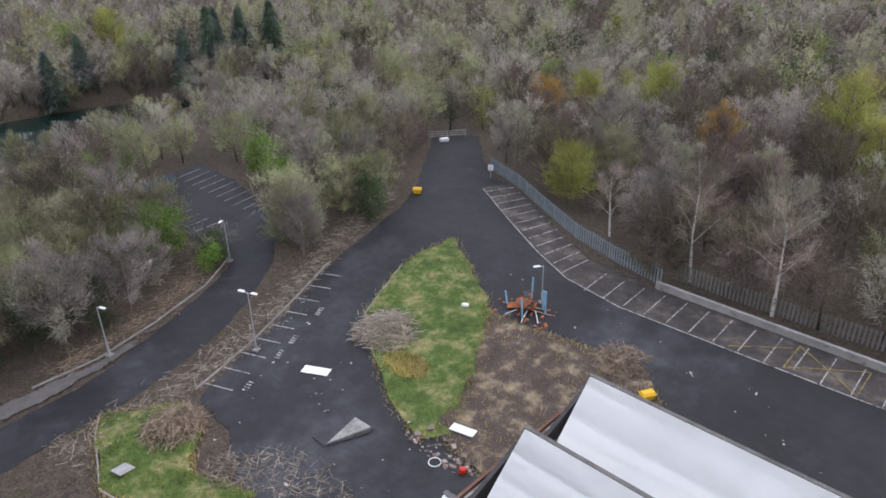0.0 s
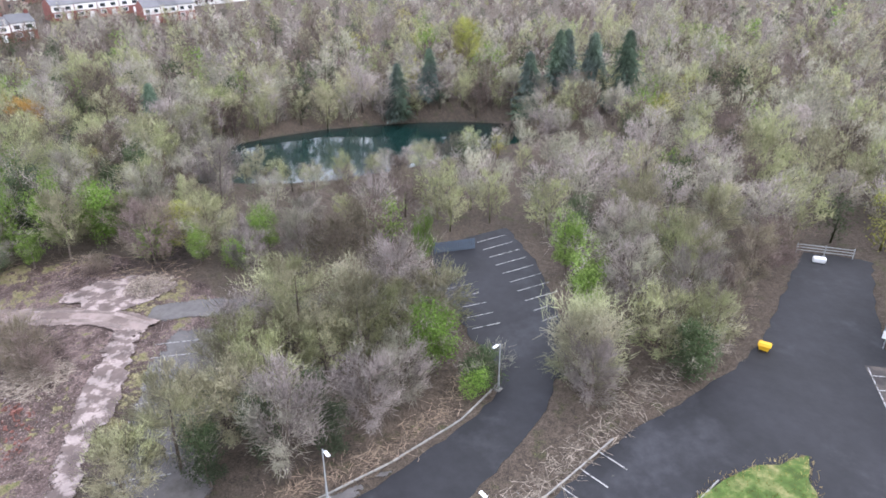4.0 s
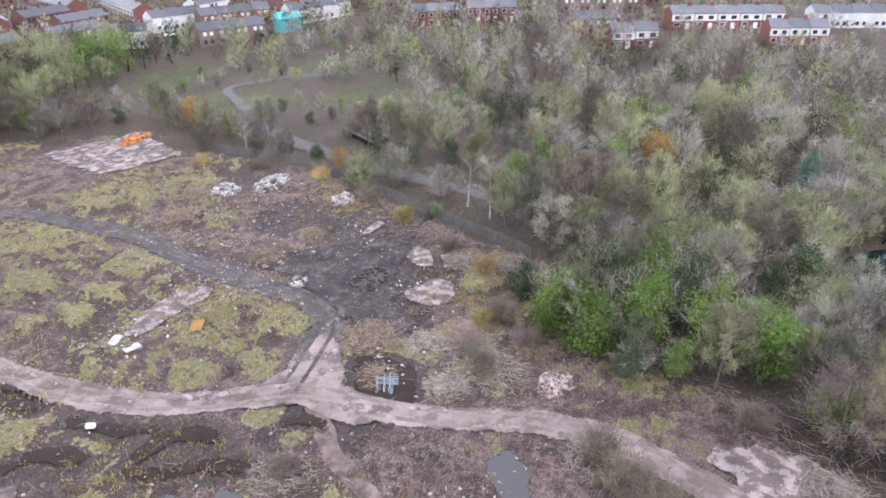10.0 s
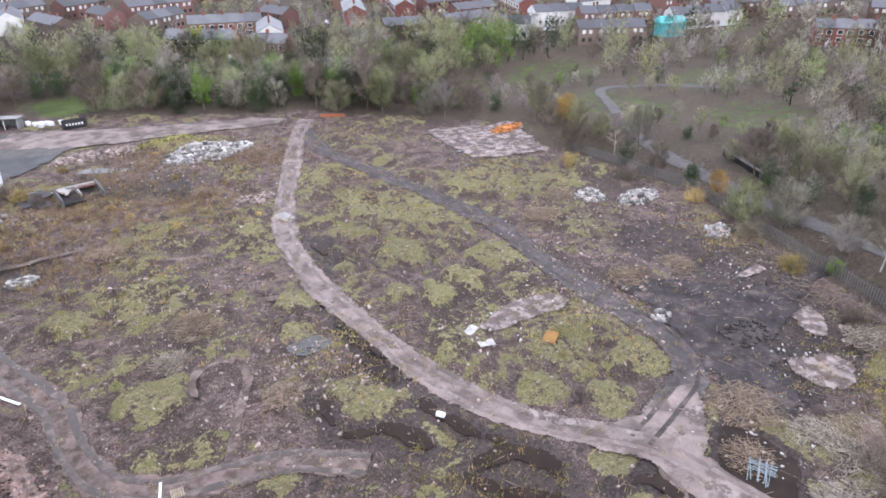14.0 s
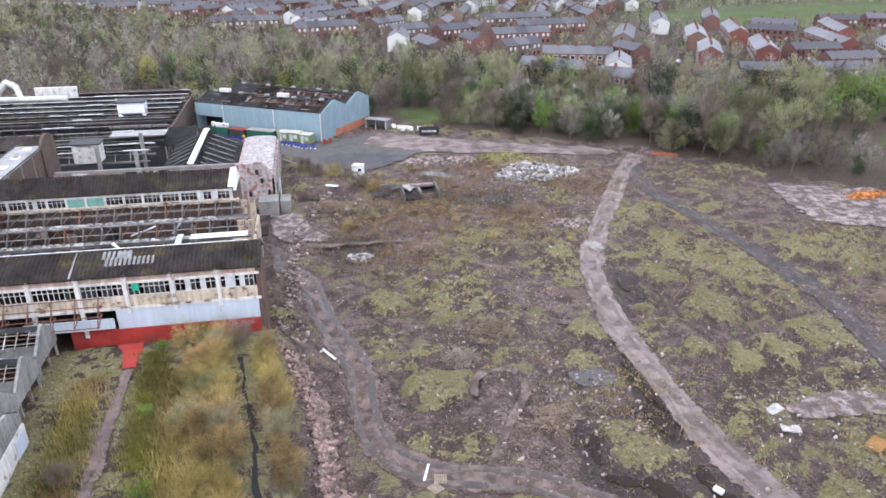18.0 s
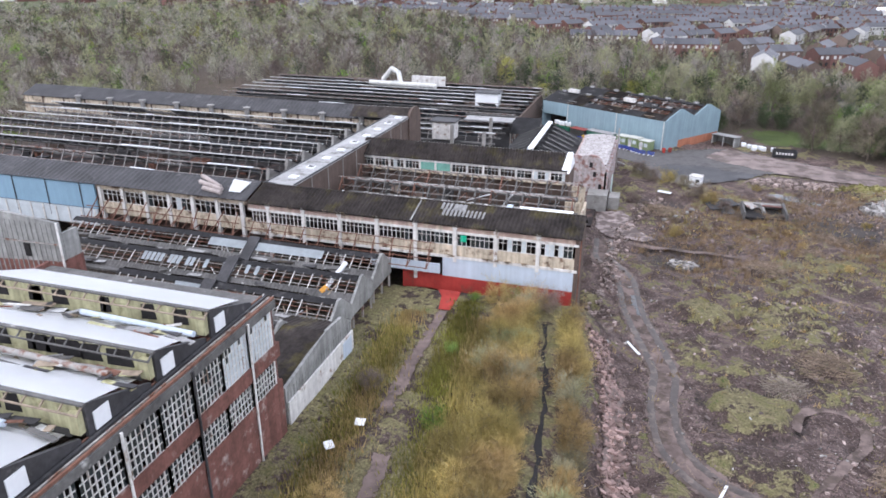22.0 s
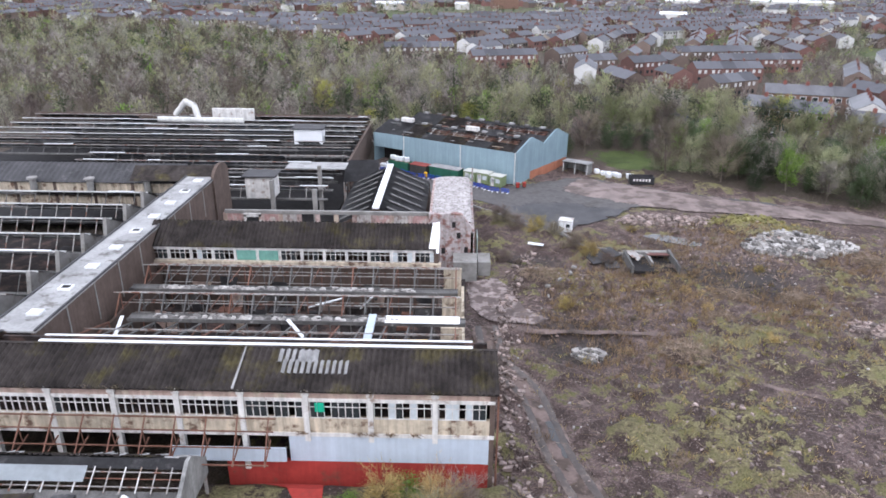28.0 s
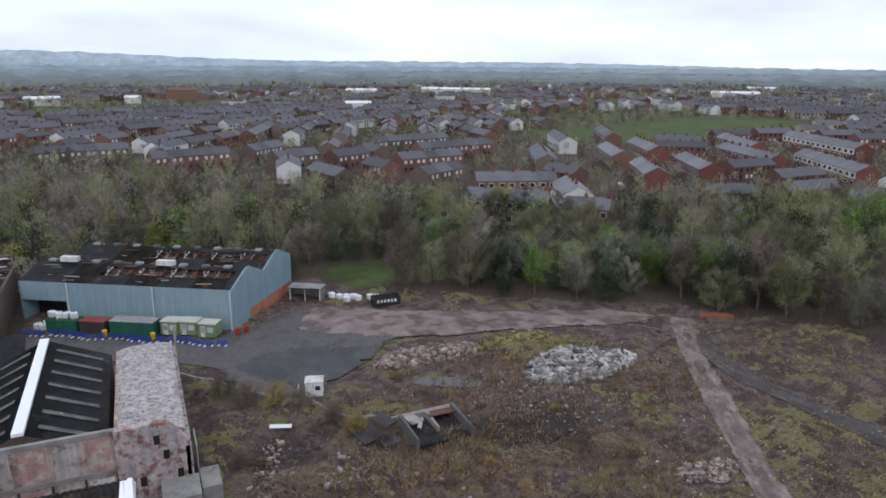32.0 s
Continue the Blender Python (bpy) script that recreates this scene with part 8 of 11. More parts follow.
def scatter(n, x0, x1, y0, y1, spacing, seed, test):
    rng = np.random.default_rng(seed)
    px, py = rng.uniform(x0, x1, n), rng.uniform(y0, y1, n)
    ok = test(px, py)
    px, py = px[ok], py[ok]
    cells, out = {}, []
    for x, y in zip(px, py):
        c = (int(x // spacing), int(y // spacing))
        if any((x - a) ** 2 + (y - b) ** 2 < spacing ** 2 for i in (-1, 0, 1) for j in (-1, 0, 1) for a, b in cells.get((c[0] + i, c[1] + j), ())):
            continue
        cells.setdefault(c, []).append((x, y))
        out.append((float(x), float(y)))
    return out


# Trees that stand out, by their own places: kind, x, y, scale, upright stretch
SPECIAL = [
    ("pale0", 46.8, -30.5, 1.15, 1.05), ("pale1", 47.6, -31.2, 0.9, 1.05), ("olive1", 62, -19.5, 0.95, 0.9), ("ever2", 50.5, -20.8, 0.85, 0.75), ("bushgreen0", 48.6, -19.5, 1.2, 1.3),
    ("ever1", 46.5, 1.5, 0.75, 1.15), ("ever1", 49.5, -3.5, 0.7, 1.05), ("ever1", 44.5, 6.0, 0.75, 1.1), ("olive2", 47.5, 8.5, 0.9, 1.0), ("pale1", 52.5, 6.5, 0.8, 0.9), ("olive1", 59.5, -2.5, 0.85, 0.9), ("olive1", 53, 0.5, 0.95, 1.0), ("olive1", 50, 4.2, 0.95, 0.95), ("olive0", 57, 3, 0.95, 0.9), ("grey1", 63, 1.2, 0.9, 0.9), ("olive2", 43.6, 12, 0.85, 0.9), ("ever1", 44.6, -4.5, 0.7, 1.1), ("grey0", 47, -8.5, 0.9, 1.0), ("grey1", 51, -12.5, 0.8, 1.0), ("olive0", 56.5, -6, 0.8, 1.0),
    ("grey2", 43.5, -0.5, 1.0, 1.0), ("brown1", 58.5, 1, 0.75, 1.0), ("green1", 76.5, -22.2, 0.62, 1.5), ("ever2", 43, -40, 0.9, 1.1), ("olive0", 45, -43, 0.8, 1.0),
    ("birch0", 3.2, -51.5, 1.05, 1.15), ("birch1", -6.0, -50.5, 1.0, 1.1), ("birch0", 16.0, -56.0, 0.85, 1.0), ("birch1", 127.5, 63.0, 0.95, 1.05), ("birch0", 131, 68.5, 0.85, 1.0), ("birch1", -2.5, -58, 1.0, 1.0),
    ("conifer1", 151, 15, 0.95, 1.0), ("conifer0", 141, -66, 1.3, 1.1), ("conifer1", 139, -72, 1.25, 1.1), ("conifer0", 136, -79, 1.35, 1.1), ("conifer1", 152, -38, 1.05, 1.05), ("conifer0", 153, -46, 1.05, 1.05),
    ("conifer1", 130, -84, 1.3, 1.1), ("conifer0", 145, -77, 1.3, 1.1), ("lime1", 178, -64, 1.25, 1.1), ("lime0", 122, 34, 0.75, 0.9), ("gold0", 158, 40, 1.0, 1.0), ("lime0", 128.5, 24, 0.7, 0.9),
    ("green2", 128.7, 73.6, 0.42, 0.9), ("green0", 99.5, 33, 1.15, 1.15), ("green1", 98.5, 26, 1.15, 1.15), ("green2", 96.8, 38.5, 1.25, 1.2), ("ever0", 103, 37, 1.2, 1.15), ("ever1", 103, 29, 1.2, 1.2), ("green0", 97.5, 19.5, 1.15, 1.1), ("green2", 100.5, 44, 1.25, 1.2), ("green1", 106, 32.5, 1.2, 1.2), ("ever2", 109, 40, 1.2, 1.2),
    ("ever2", 93.4, 33.2, 0.75, 0.9), ("green1", 94.5, 28.5, 0.7, 0.9), ("green0", 104, 22, 0.9, 1.0), ("green2", 92.5, 12.5, 0.95, 1.0), ("green0", 107, 43, 0.85, 1.0), ("green1", 87, 6.5, 0.7, 1.0), ("green2", 85, 1.5, 0.75, 1.0), ("ever2", 107, 50.5, 0.9, 1.0),
    ("gold1", 16, -86, 1.0, 1.0), ("gold0", 52, -92, 1.0, 1.0), ("lime1", 46, -96, 1.0, 1.0), ("lime0", -4, -92, 1.2, 1.1), ("lime1", -16, -86, 1.3, 1.1), ("lime1", 3, -101, 1.3, 1.1), ("lime0", -24, -80, 1.3, 1.1), ("lime1", 36, -105, 1.1, 1.0), ("lime0", -12, -104, 1.3, 1.1),
    ("pale1", 73, 232.5, 1.0, 1.0), ("pale0", 66.5, 235, 0.8, 0.9), ("pale1", 97.5, 217, 1.1, 1.0), ("green1", 113, 211, 1.0, 1.1), ("ever0", 107, 214, 1.2, 1.1), ("ever1", 101, 222, 1.15, 1.1), ("ever0", 118, 205, 1.2, 1.1), ("ever2", 123, 200, 1.3, 1.2), ("green0", 110, 222, 1.15, 1.1), ("ever1", 128, 197, 1.1, 1.1), ("green1", 124, 208, 1.1, 1.1), ("ever0", 92, 226, 1.1, 1.1), ("ever1", 84, 246, 1.0, 1.0), ("ever2", 78, 250, 1.1, 1.1), ("ever0", 86, 254, 1.0, 1.0),
    ("gold0", 149, 146, 0.8, 1.0), ("pale0", 157, 133, 0.75, 0.9), ("lime0", 20, 268, 0.9, 0.9), ("lime1", 105, 262, 1.0, 1.0), ("lime1", -24, 282, 1.0, 1.0), ("ever0", -12, 280, 0.8, 0.8), ("ever1", -5, 278, 0.8, 0.8), ("lime0", -8, 268, 0.7, 0.8),
]

# ---------------------------------------------------------------- houses
def house_kind(label, wall_mat, w=5.4, d=8.5, eave=5.4, rise=2.3, white_top=False):
    """A two-storey house, front to -y, as a list of part meshes round the origin."""
    parts = []

    def keep(name, bm, *mats):
        me = bpy.data.meshes.new(name)
        bm.to_mesh(me)
        bm.free()
        for m in mats:
            me.materials.append(m)
        parts.append((name, me))

    bm = bmesh.new()
    ring = [(-d / 2, -1.0), (d / 2, -1.0), (d / 2, eave), (0, eave + rise), (-d / 2, eave)]
    hexa(bm, [(-w / 2 + 0.01, y, z) for y, z in ring], [(w / 2 - 0.01, y, z) for y, z in ring])
    keep("wall", bm, wall_mat)
    bm = bmesh.new()
    o, t = 0.3, 0.16
    for s in (-1, 1):
        k = rise / (d / 2)
        e0, e1 = (s * (d / 2 + o), eave - o * k), (0.0, eave + rise)
        hexa(bm, [(-w / 2 + 0.004, e0[0], e0[1] + 0.03), (w / 2 - 0.004, e0[0], e0[1] + 0.03), (w / 2 - 0.004, e1[0], e1[1] + 0.03), (-w / 2 + 0.004, e1[0], e1[1] + 0.03)],
             [(-w / 2 + 0.004, e0[0], e0[1] + t), (w / 2 - 0.004, e0[0], e0[1] + t), (w / 2 - 0.004, e1[0], e1[1] + t), (-w / 2 + 0.004, e1[0], e1[1] + t)])
    keep("roof", bm, slate)
    bm = bmesh.new()
    box(bm, w / 2 - 1.0, w / 2 - 0.15, -0.35, 0.35, eave + rise - 0.6, eave + rise + 1.1)
    tube(bm, (w / 2 - 0.6, 0, eave + rise + 1.1), (w / 2 - 0.6, 0, eave + rise + 1.5), 0.12, n=6)
    keep("chimney", bm, house_brick)
    if white_top:
        for s in (-1, 1):
            bm = bmesh.new()
            box(bm, -w / 2 + 0.1, w / 2 - 0.1, s * d / 2 - 0.05, s * d / 2 + 0.05, eave * 0.52, eave - 0.15)
            keep("rendered_upper_wall", bm, house_white)
    for s in (-1, 1):
        for x in (-w * 0.25, w * 0.22):
            for z in (0.9, eave - 2.0):
                bm = bmesh.new()
                y = s * (d / 2 + 0.07)
                if s < 0 and z < 1 and x > 0:
                    box(bm, x - 0.5, x + 0.5, y - 0.05, y + 0.04, -0.1, 2.1)
                    keep("door", bm, frame_white)
                    continue
                box(bm, x - 0.75, x + 0.75, y - 0.05, y + 0.05, z - 0.12, z + 1.4)
                keep("window", bm, frame_white)
                bm = bmesh.new()
                box(bm, x - 0.62, x + 0.62, y - 0.07, y + 0.07, z, z + 1.25)
                keep("pane", bm, glass_dark)
    return label, parts


HOUSES = {
    "red": house_kind("two-storey red-brick terraced house with a slate roof", house_brick),
    "stone": house_kind("buff stone terraced house with a slate roof", house_stone, w=5.4, eave=6.6),
    "white": house_kind("white rendered semi-detached house with a slate roof", house_brick, white_top=True),
    "brown": house_kind("brown brick terraced house with a slate roof", house_brown),
    "cream": house_kind("cream rendered house with a slate roof", house_white),
}
# Rows of houses: kind, from, to, count
ROWS = [
    ("stone", (99, 270), (116, 256.5), 4), ("brown", (120, 254), (129, 246.5), 2), ("cream", (131, 264), (140, 284), 4), ("brown", (116, 300), (141, 292), 4),
    ("red", (203, 287), (219, 318), 6), ("red", (178, 286), (192, 312), 5), ("red", (222, 337), (238, 372), 6), ("brown", (196, 328), (212, 360), 5), ("red", (247, 297), (260, 338), 7), ("white", (250, 262), (272, 306), 6), ("red", (272, 330), (290, 368), 6), ("white", (300, 300), (318, 352), 7),
    ("brown", (162, 330), (180, 366), 6), ("white", (236, 246), (256, 238), 3), ("red", (286, 262), (330, 268), 6), ("red", (240, 392), (262, 432), 6), ("white", (205, 380), (222, 418), 6),
    ("brown", (66, 376), (84, 384), 3), ("red", (88, 372), (104, 380), 3), ("brown", (60, 402), (76, 418), 4), ("cream", (66, 346), (70, 366), 3), ("red", (22, 392), (52, 400), 5), ("brown", (-20, 424), (14, 430), 6), ("red", (110, 356), (138, 360), 5), ("brown", (104, 318), (122, 328), 3), ("red", (130, 386), (168, 392), 6), ("brown", (120, 416), (160, 424), 6),
    ("white", (268, 74), (276, 60), 2), ("white", (290, 26), (297, 8), 3), ("white", (306, 60), (326, 22), 5), ("red", (280, 154), (290, 138), 3), ("red", (294, 136), (302, 118), 3), ("red", (284, 92), (292, 76), 3), ("white", (330, 12), (340, -14), 4), ("white", (330, -30), (336, -52), 3), ("brown", (330, 108), (346, 78), 5), ("red", (358, 98), (372, 66), 5), ("red", (316, 152), (328, 130), 4),
    ("brown", (222, 210), (244, 198), 4), ("cream", (206, 236), (216, 226), 2), ("red", (248, 232), (272, 216), 4), ("white", (268, 204), (292, 190), 4), ("red", (296, 206), (320, 190), 4), ("brown", (300, 180), (324, 166), 4),
]


NEAR_ROWS = 12
FAR_SPOTS = []
FAR_HOUSES = []


def town():
    spots = []
    for r, (kind, a, b, n) in enumerate(ROWS):
        a, b = Vector(a), Vector(b)
        d = b - a
        turn = math.atan2(d.y, d.x)
        pitch = d.length / n
        label, parts = HOUSES[kind]
        for k in range(n):
            p = a.lerp(b, (k + 0.5) / n)
            spots.append((p.x, p.y))
            z = float(lie(p.x, p.y)) + 0.3
            if r >= NEAR_ROWS and not 27 <= r < 32:
                FAR_SPOTS.append((p.x, p.y, z, pitch / 2 - 0.003, turn, kind))
                continue
            h = thing("house", label, "house", "terraced houses", (p.x, p.y, z), math.degrees(turn))
            h.scale = (pitch / 5.4, 1, 1)
            for name, me in parts:
                new(name, me).parent = h
        TOWN_FREE.append((tuple(a), tuple(b), 7.0))
    return spots


TOWN_SPOTS = town()


def far_town():
    """The town beyond, past what one could count: gabled houses in rows with windows and chimneys."""
    rng = random.Random(77)
    nprng = np.random.default_rng(5)
    V, F, I = [], [], []

    def add(x, y, z, w, d, e, r, a, wall, windows):
        ca, sa = math.cos(a), math.sin(a)
        b = len(V)
        pts = [(-w, -d, -1.5), (w, -d, -1.5), (w, d, -1.5), (-w, d, -1.5), (-w, -d, e), (w, -d, e), (w, d, e), (-w, d, e), (-w, 0, e + r), (w, 0, e + r)]
        V.extend((x + px * ca - py * sa, y + px * sa + py * ca, z + pz) for px, py, pz in pts)
        for q, m in (((0, 1, 5, 4), wall), ((2, 3, 7, 6), wall), ((1, 2, 6, 9, 5), wall), ((3, 0, 4, 8, 7), wall)):
            F.append(tuple(b + i for i in q))
            I.append(m)
        o = 0.3
        b = len(V)
        pts = [(-w, -d - o, e - 0.06), (w, -d - o, e - 0.06), (w, 0, e + r + 0.12), (-w, 0, e + r + 0.12), (w, d + o, e - 0.06), (-w, d + o, e - 0.06)]
        V.extend((x + px * ca - py * sa, y + px * sa + py * ca, z + pz) for px, py, pz in pts)
        for q in ((0, 1, 2, 3), (3, 2, 4, 5)):
            F.append(tuple(b + i for i in q))
            I.append(4)
        n = max(1, int(w / 2.6))
        for k in range(n):
            cx = -w + (2 * k + 1.7) * w / n * 0.98
            b = len(V)
            pts = [(cx + i * 0.35, j * 0.35, h) for h in (e + r - 0.5, e + r + 1.0) for i, j in ((-1, -1), (1, -1), (1, 1), (-1, 1))]
            V.extend((x + px * ca - py * sa, y + px * sa + py * ca, z + pz) for px, py, pz in pts)
            for q in ((0, 1, 5, 4), (1, 2, 6, 5), (2, 3, 7, 6), (3, 0, 4, 7), (4, 5, 6, 7)):
                F.append(tuple(b + i for i in q))
                I.append(0)
            if windows:
                for s in (-1, 1):
                    for z0 in (0.8, e - 1.9):
                        for dx in (-1.2, 1.2):
                            b = len(V)
                            wx = -w + (2 * k + 1) * w / n + dx
                            pts = [(wx - 0.6, s * (d + 0.06), z0), (wx + 0.6, s * (d + 0.06), z0), (wx + 0.6, s * (d + 0.06), z0 + 1.3), (wx - 0.6, s * (d + 0.06), z0 + 1.3)]
                            V.extend((x + px * ca - py * sa, y + px * sa + py * ca, z + pz) for px, py, pz in pts)
                            F.append((b, b + 1, b + 2, b + 3))
                            I.append(5 if (k + z0) % 2 < 1.4 else 3)

    for x, y, z, w, a, kind in FAR_SPOTS:
        add(x, y, z, w, 4.2, 5.4, 2.3, a, {"red": 0, "brown": 1, "stone": 2}.get(kind, 3), True)
    spots = np.array(TOWN_SPOTS)
    for gi in range(-6, 12):
        for gj in range(0, 12):
            # each district has its own street direction
            cx, cy = gi * 120, 250 + gj * 110
            a = ((gi * 37 + gj * 61) % 9) * 0.3 - 0.6
            ca, sa = math.cos(a), math.sin(a)
            for row in range(-2, 3):
                for col in range(-3, 3):
                    u, v = col * 23 + 11 + rng.uniform(-2, 2), row * 23 + rng.uniform(-2, 2)
                    x, y = cx + u * ca - v * sa, cy + u * sa + v * ca
                    rad = math.hypot(x - 40, y - 60)
                    if town_line(x, y) < 22 or rad > 1350 or rng.random() < 0.12 + 0.5 * float(sstep(450, 1000, rad)):
                        continue
                    if any(math.hypot((x - gx) / rx, (y - gy) / ry) < 1.15 for gx, gy, rx, ry in GRASS_FIELDS):
                        continue
                    if np.min(np.hypot(spots[:, 0] - x, spots[:, 1] - y)) < 17 or math.sin(x * 0.011 + 1) * math.sin(y * 0.009) > 0.72:
                        continue
                    FAR_HOUSES.append((x, y))
                    add(x, y, float(lie(x, y)), rng.choice((7.5, 10, 10.8, 10.8)), 4.1, 5.2 + rng.uniform(-0.3, 0.5), 2.2, a, rng.choice((0, 0, 0, 1, 1, 2, 3)), rad < 620)
    me = bpy.data.meshes.new("far_town")
    me.from_pydata(V, [], F)
    for m in (material("far_red_brick", (0.15, 0.08, 0.068), vary=0.1, island=0.35), material("far_brown_brick", (0.16, 0.12, 0.1), vary=0.1, island=0.3), material("far_stone", (0.34, 0.3, 0.25), vary=0.1, island=0.2), material("far_white_render", (0.6, 0.59, 0.57), vary=0.1, island=0.1), material("far_slate", (0.088, 0.087, 0.097), rough=0.6, vary=0.1, island=0.3), glass_dark):
        me.materials.append(m)
    me.polygons.foreach_set("material_index", I)
    ob = new("far_houses", me)
    tagged(ob, "distant streets of red-brick houses with slate roofs", "houses", kind="stuff")


far_town()


def warehouses():
    for x, y, w, d, h, turn, mat in ((415, 960, 90, 22, 9, -38, white_plastic), (300, 1010, 40, 18, 8, -30, white_plastic), (70, 930, 30, 14, 12, 10, house_brown), (-60, 880, 30, 14, 7, 15, white_plastic), (20, 900, 16, 10, 6, 0, white_plastic), (640, 700, 50, 16, 8, -50, white_plastic), (900, 900, 40, 14, 7, -50, white_plastic), (200, 700, 22, 10, 7, -20, white_plastic), (258, 196, 9, 6, 5, -30, material("turquoise_sheeting", (0.12, 0.42, 0.42)))):
        b = thing("warehouse", "long pale industrial warehouse far off among the streets", "warehouse", at=(x, y, float(lie(x, y))), turn=turn)
        bm = bmesh.new()
        box(bm, -w / 2, w / 2, -d / 2, d / 2, -1, h)
        part("wall", bm, house_white if mat is white_plastic else mat, b)
        bm = bmesh.new()
        hexa(bm, [(-w / 2 - 0.5, -d / 2 - 0.5, h), (w / 2 + 0.5, -d / 2 - 0.5, h), (w / 2 + 0.5, d / 2 + 0.5, h), (-w / 2 - 0.5, d / 2 + 0.5, h)], [(-w / 2, -0.5, h + 2), (w / 2, -0.5, h + 2), (w / 2, 0.5, h + 2), (-w / 2, 0.5, h + 2)])
        part("roof", bm, mat, b)


warehouses()


def car(x, y, turn, mat, label, van=False):
    c = thing("van" if van else "car", label, "van" if van else "car", "parked vehicles", (x, y, gz(x, y) + 0.05), turn)
    ln, hh = (5.4, 2.3) if van else (4.2, 1.45)
    bm = bmesh.new()
    prof = [(-ln / 2, 0.35), (ln / 2, 0.35), (ln / 2, 0.85), (ln / 2 - 0.9, 1.0), (ln / 2 - 1.5, hh), (-ln / 2 + (0.1 if van else 0.8), hh), (-ln / 2, 1.0)]
    hexa(bm, [(a, -0.85, b) for a, b in prof], [(a, 0.85, b) for a, b in prof])
    bmesh.ops.bevel(bm, geom=bm.edges[:], offset=0.08, segments=1, affect="EDGES")
    part("body", bm, mat, c)
    bm = bmesh.new()
    box(bm, -ln / 2 + 1.0, ln / 2 - 1.55, -0.87, 0.87, hh - 0.5, hh - 0.12)
    part("side_window", bm, glass_dark, c)
    for sx in (-1, 1):
        for sy in (-0.8, 0.8):
            bm = bmesh.new()
            tube(bm, (sx * ln * 0.3, sy - 0.1, 0.33), (sx * ln * 0.3, sy + 0.1, 0.33), 0.33, n=10)
            part("wheel", bm, felt_dark, c)


_car_paint = [glossy("white_car_paint", (0.75, 0.75, 0.76), 0.25), glossy("red_car_paint", (0.5, 0.02, 0.03), 0.25), glossy("blue_car_paint", (0.3, 0.5, 0.62), 0.25), glossy("dark_car_paint", (0.05, 0.05, 0.06), 0.25), glossy("silver_car_paint", (0.45, 0.46, 0.48), 0.25)]
for _x, _y, _t, _p, _v in ((127, 283, 10, 1, True), (123, 291, 10, 0, True), (139, 296, 15, 0, True), (146, 292, 10, 2, False), (132, 287, 100, 4, False), (104, 262, -38, 0, False), (110, 257, -38, 4, False), (92, 268, -40, 0, False), (172, 298, 60, 4, False), (231, 300, 70, 0, False), (234, 306, 70, 3, False), (196, 310, 65, 4, False), (232, 232, -30, 0, False), (254, 244, 30, 3, False), (268, 240, 30, 4, False), (264, 246, 30, 0, False)):
    car(_x, _y, _t, _car_paint[_p], ("white", "red", "pale blue", "dark", "silver")[_p] + (" panel van parked by a kerb" if _v else " car parked in a street"), _v)
tagged(ribbon("street", [(60, 330), (66, 310), (80, 290), (100, 264), (118, 250), (135, 238), (165, 225)], 7.0, asphalt, 0.12), "tarmac street before a stone terrace", "road", kind="structure")
tagged(ribbon("street", [(112, 296), (128, 286), (146, 294), (160, 310)], 7.0, asphalt, 0.12), "tarmac back street with parked vehicles", "road", kind="structure")
tagged(ribbon("park_path", [(134, 60), (138, 76), (146, 104), (152, 126), (168, 148), (182, 162), (200, 150), (210, 138)], 3.0, asphalt_old, 0.15), "tarmac park path beyond the fence", "path", kind="structure")


# ---------------------------------------------------------------- woods
NEAR_LINE = [(20, -58), (52, -40), (55, 2), (92, 14), (112, 48), (136, 78), (146, 118), (124, 196), (92, 222), (66, 240)]


def kind_at(rng, x, y):
    r = rng.random()
    if 36 < x < 68 and -16 < y < 18:
        return "olive" if r < 0.45 else "grey" if r < 0.7 else "pale"
    if y > 185:
        return "olive" if r < 0.26 else "ever" if r < 0.7 else "green" if r < 0.84 else "grey" if r < 0.9 else "pale" if r < 0.88 else "brown"
    if y < -48 and x < 60:
        return "brown" if r < 0.42 else "grey" if r < 0.72 else "olive" if r < 0.87 else "gold" if r < 0.91 else "lime" if r < 0.97 else "birch"
    if x > 120 and y > 55:
        return "grey" if r < 0.26 else "olive" if r < 0.56 else "brown" if r < 0.72 else "ever" if r < 0.87 else "green" if r < 0.95 else "gold" if r < 0.97 else "birch"
    return "grey" if r < 0.4 else "olive" if r < 0.68 else "brown" if r < 0.84 else "green" if r < 0.89 else "lime" if r < 0.905 else "ever"


def in_near(x, y):
    return np.hypot(np.maximum(np.abs(x - 80) - 95, 0), np.maximum(np.abs(y - 70) - 175, 0)) < 25


def far_shapes(rng, grade, leaves):
    """Simple crowns for woodland that is past counting: 0 far off, 1 middle distance, 2 nearer by."""
    out = []
    for k in range(6):
        low = rng.uniform(0.12, 0.3)
        if leaves:
            lots = [leafy(rng, 9.6, 3.6, (100, 320, 700)[grade], (0.8, 0.5, 0.36)[grade], lumps=(8, 14, 20)[grade], low=0.05)]
        else:
            lots = [sprays(rng, 10.4, rng.uniform(3.6, 4.6), (190, 560, 1300)[grade], ((1.0, 2.0), (0.6, 1.5), (0.5, 1.25))[grade], (0.32, 0.17, 0.115)[grade], low, (12, 18, 22)[grade])]
        if grade:
            wv, wf, tv, tf = bare_tree(rng, 10.5, 4.0, twig_count=0, limbs=8)
            n = 22 if grade == 1 else len(wv)
            lots.append((wv[:n], [q for q in wf if max(q) < n]))
        v, f = joined(*lots)
        out.append((np.array(v), f))
    return out


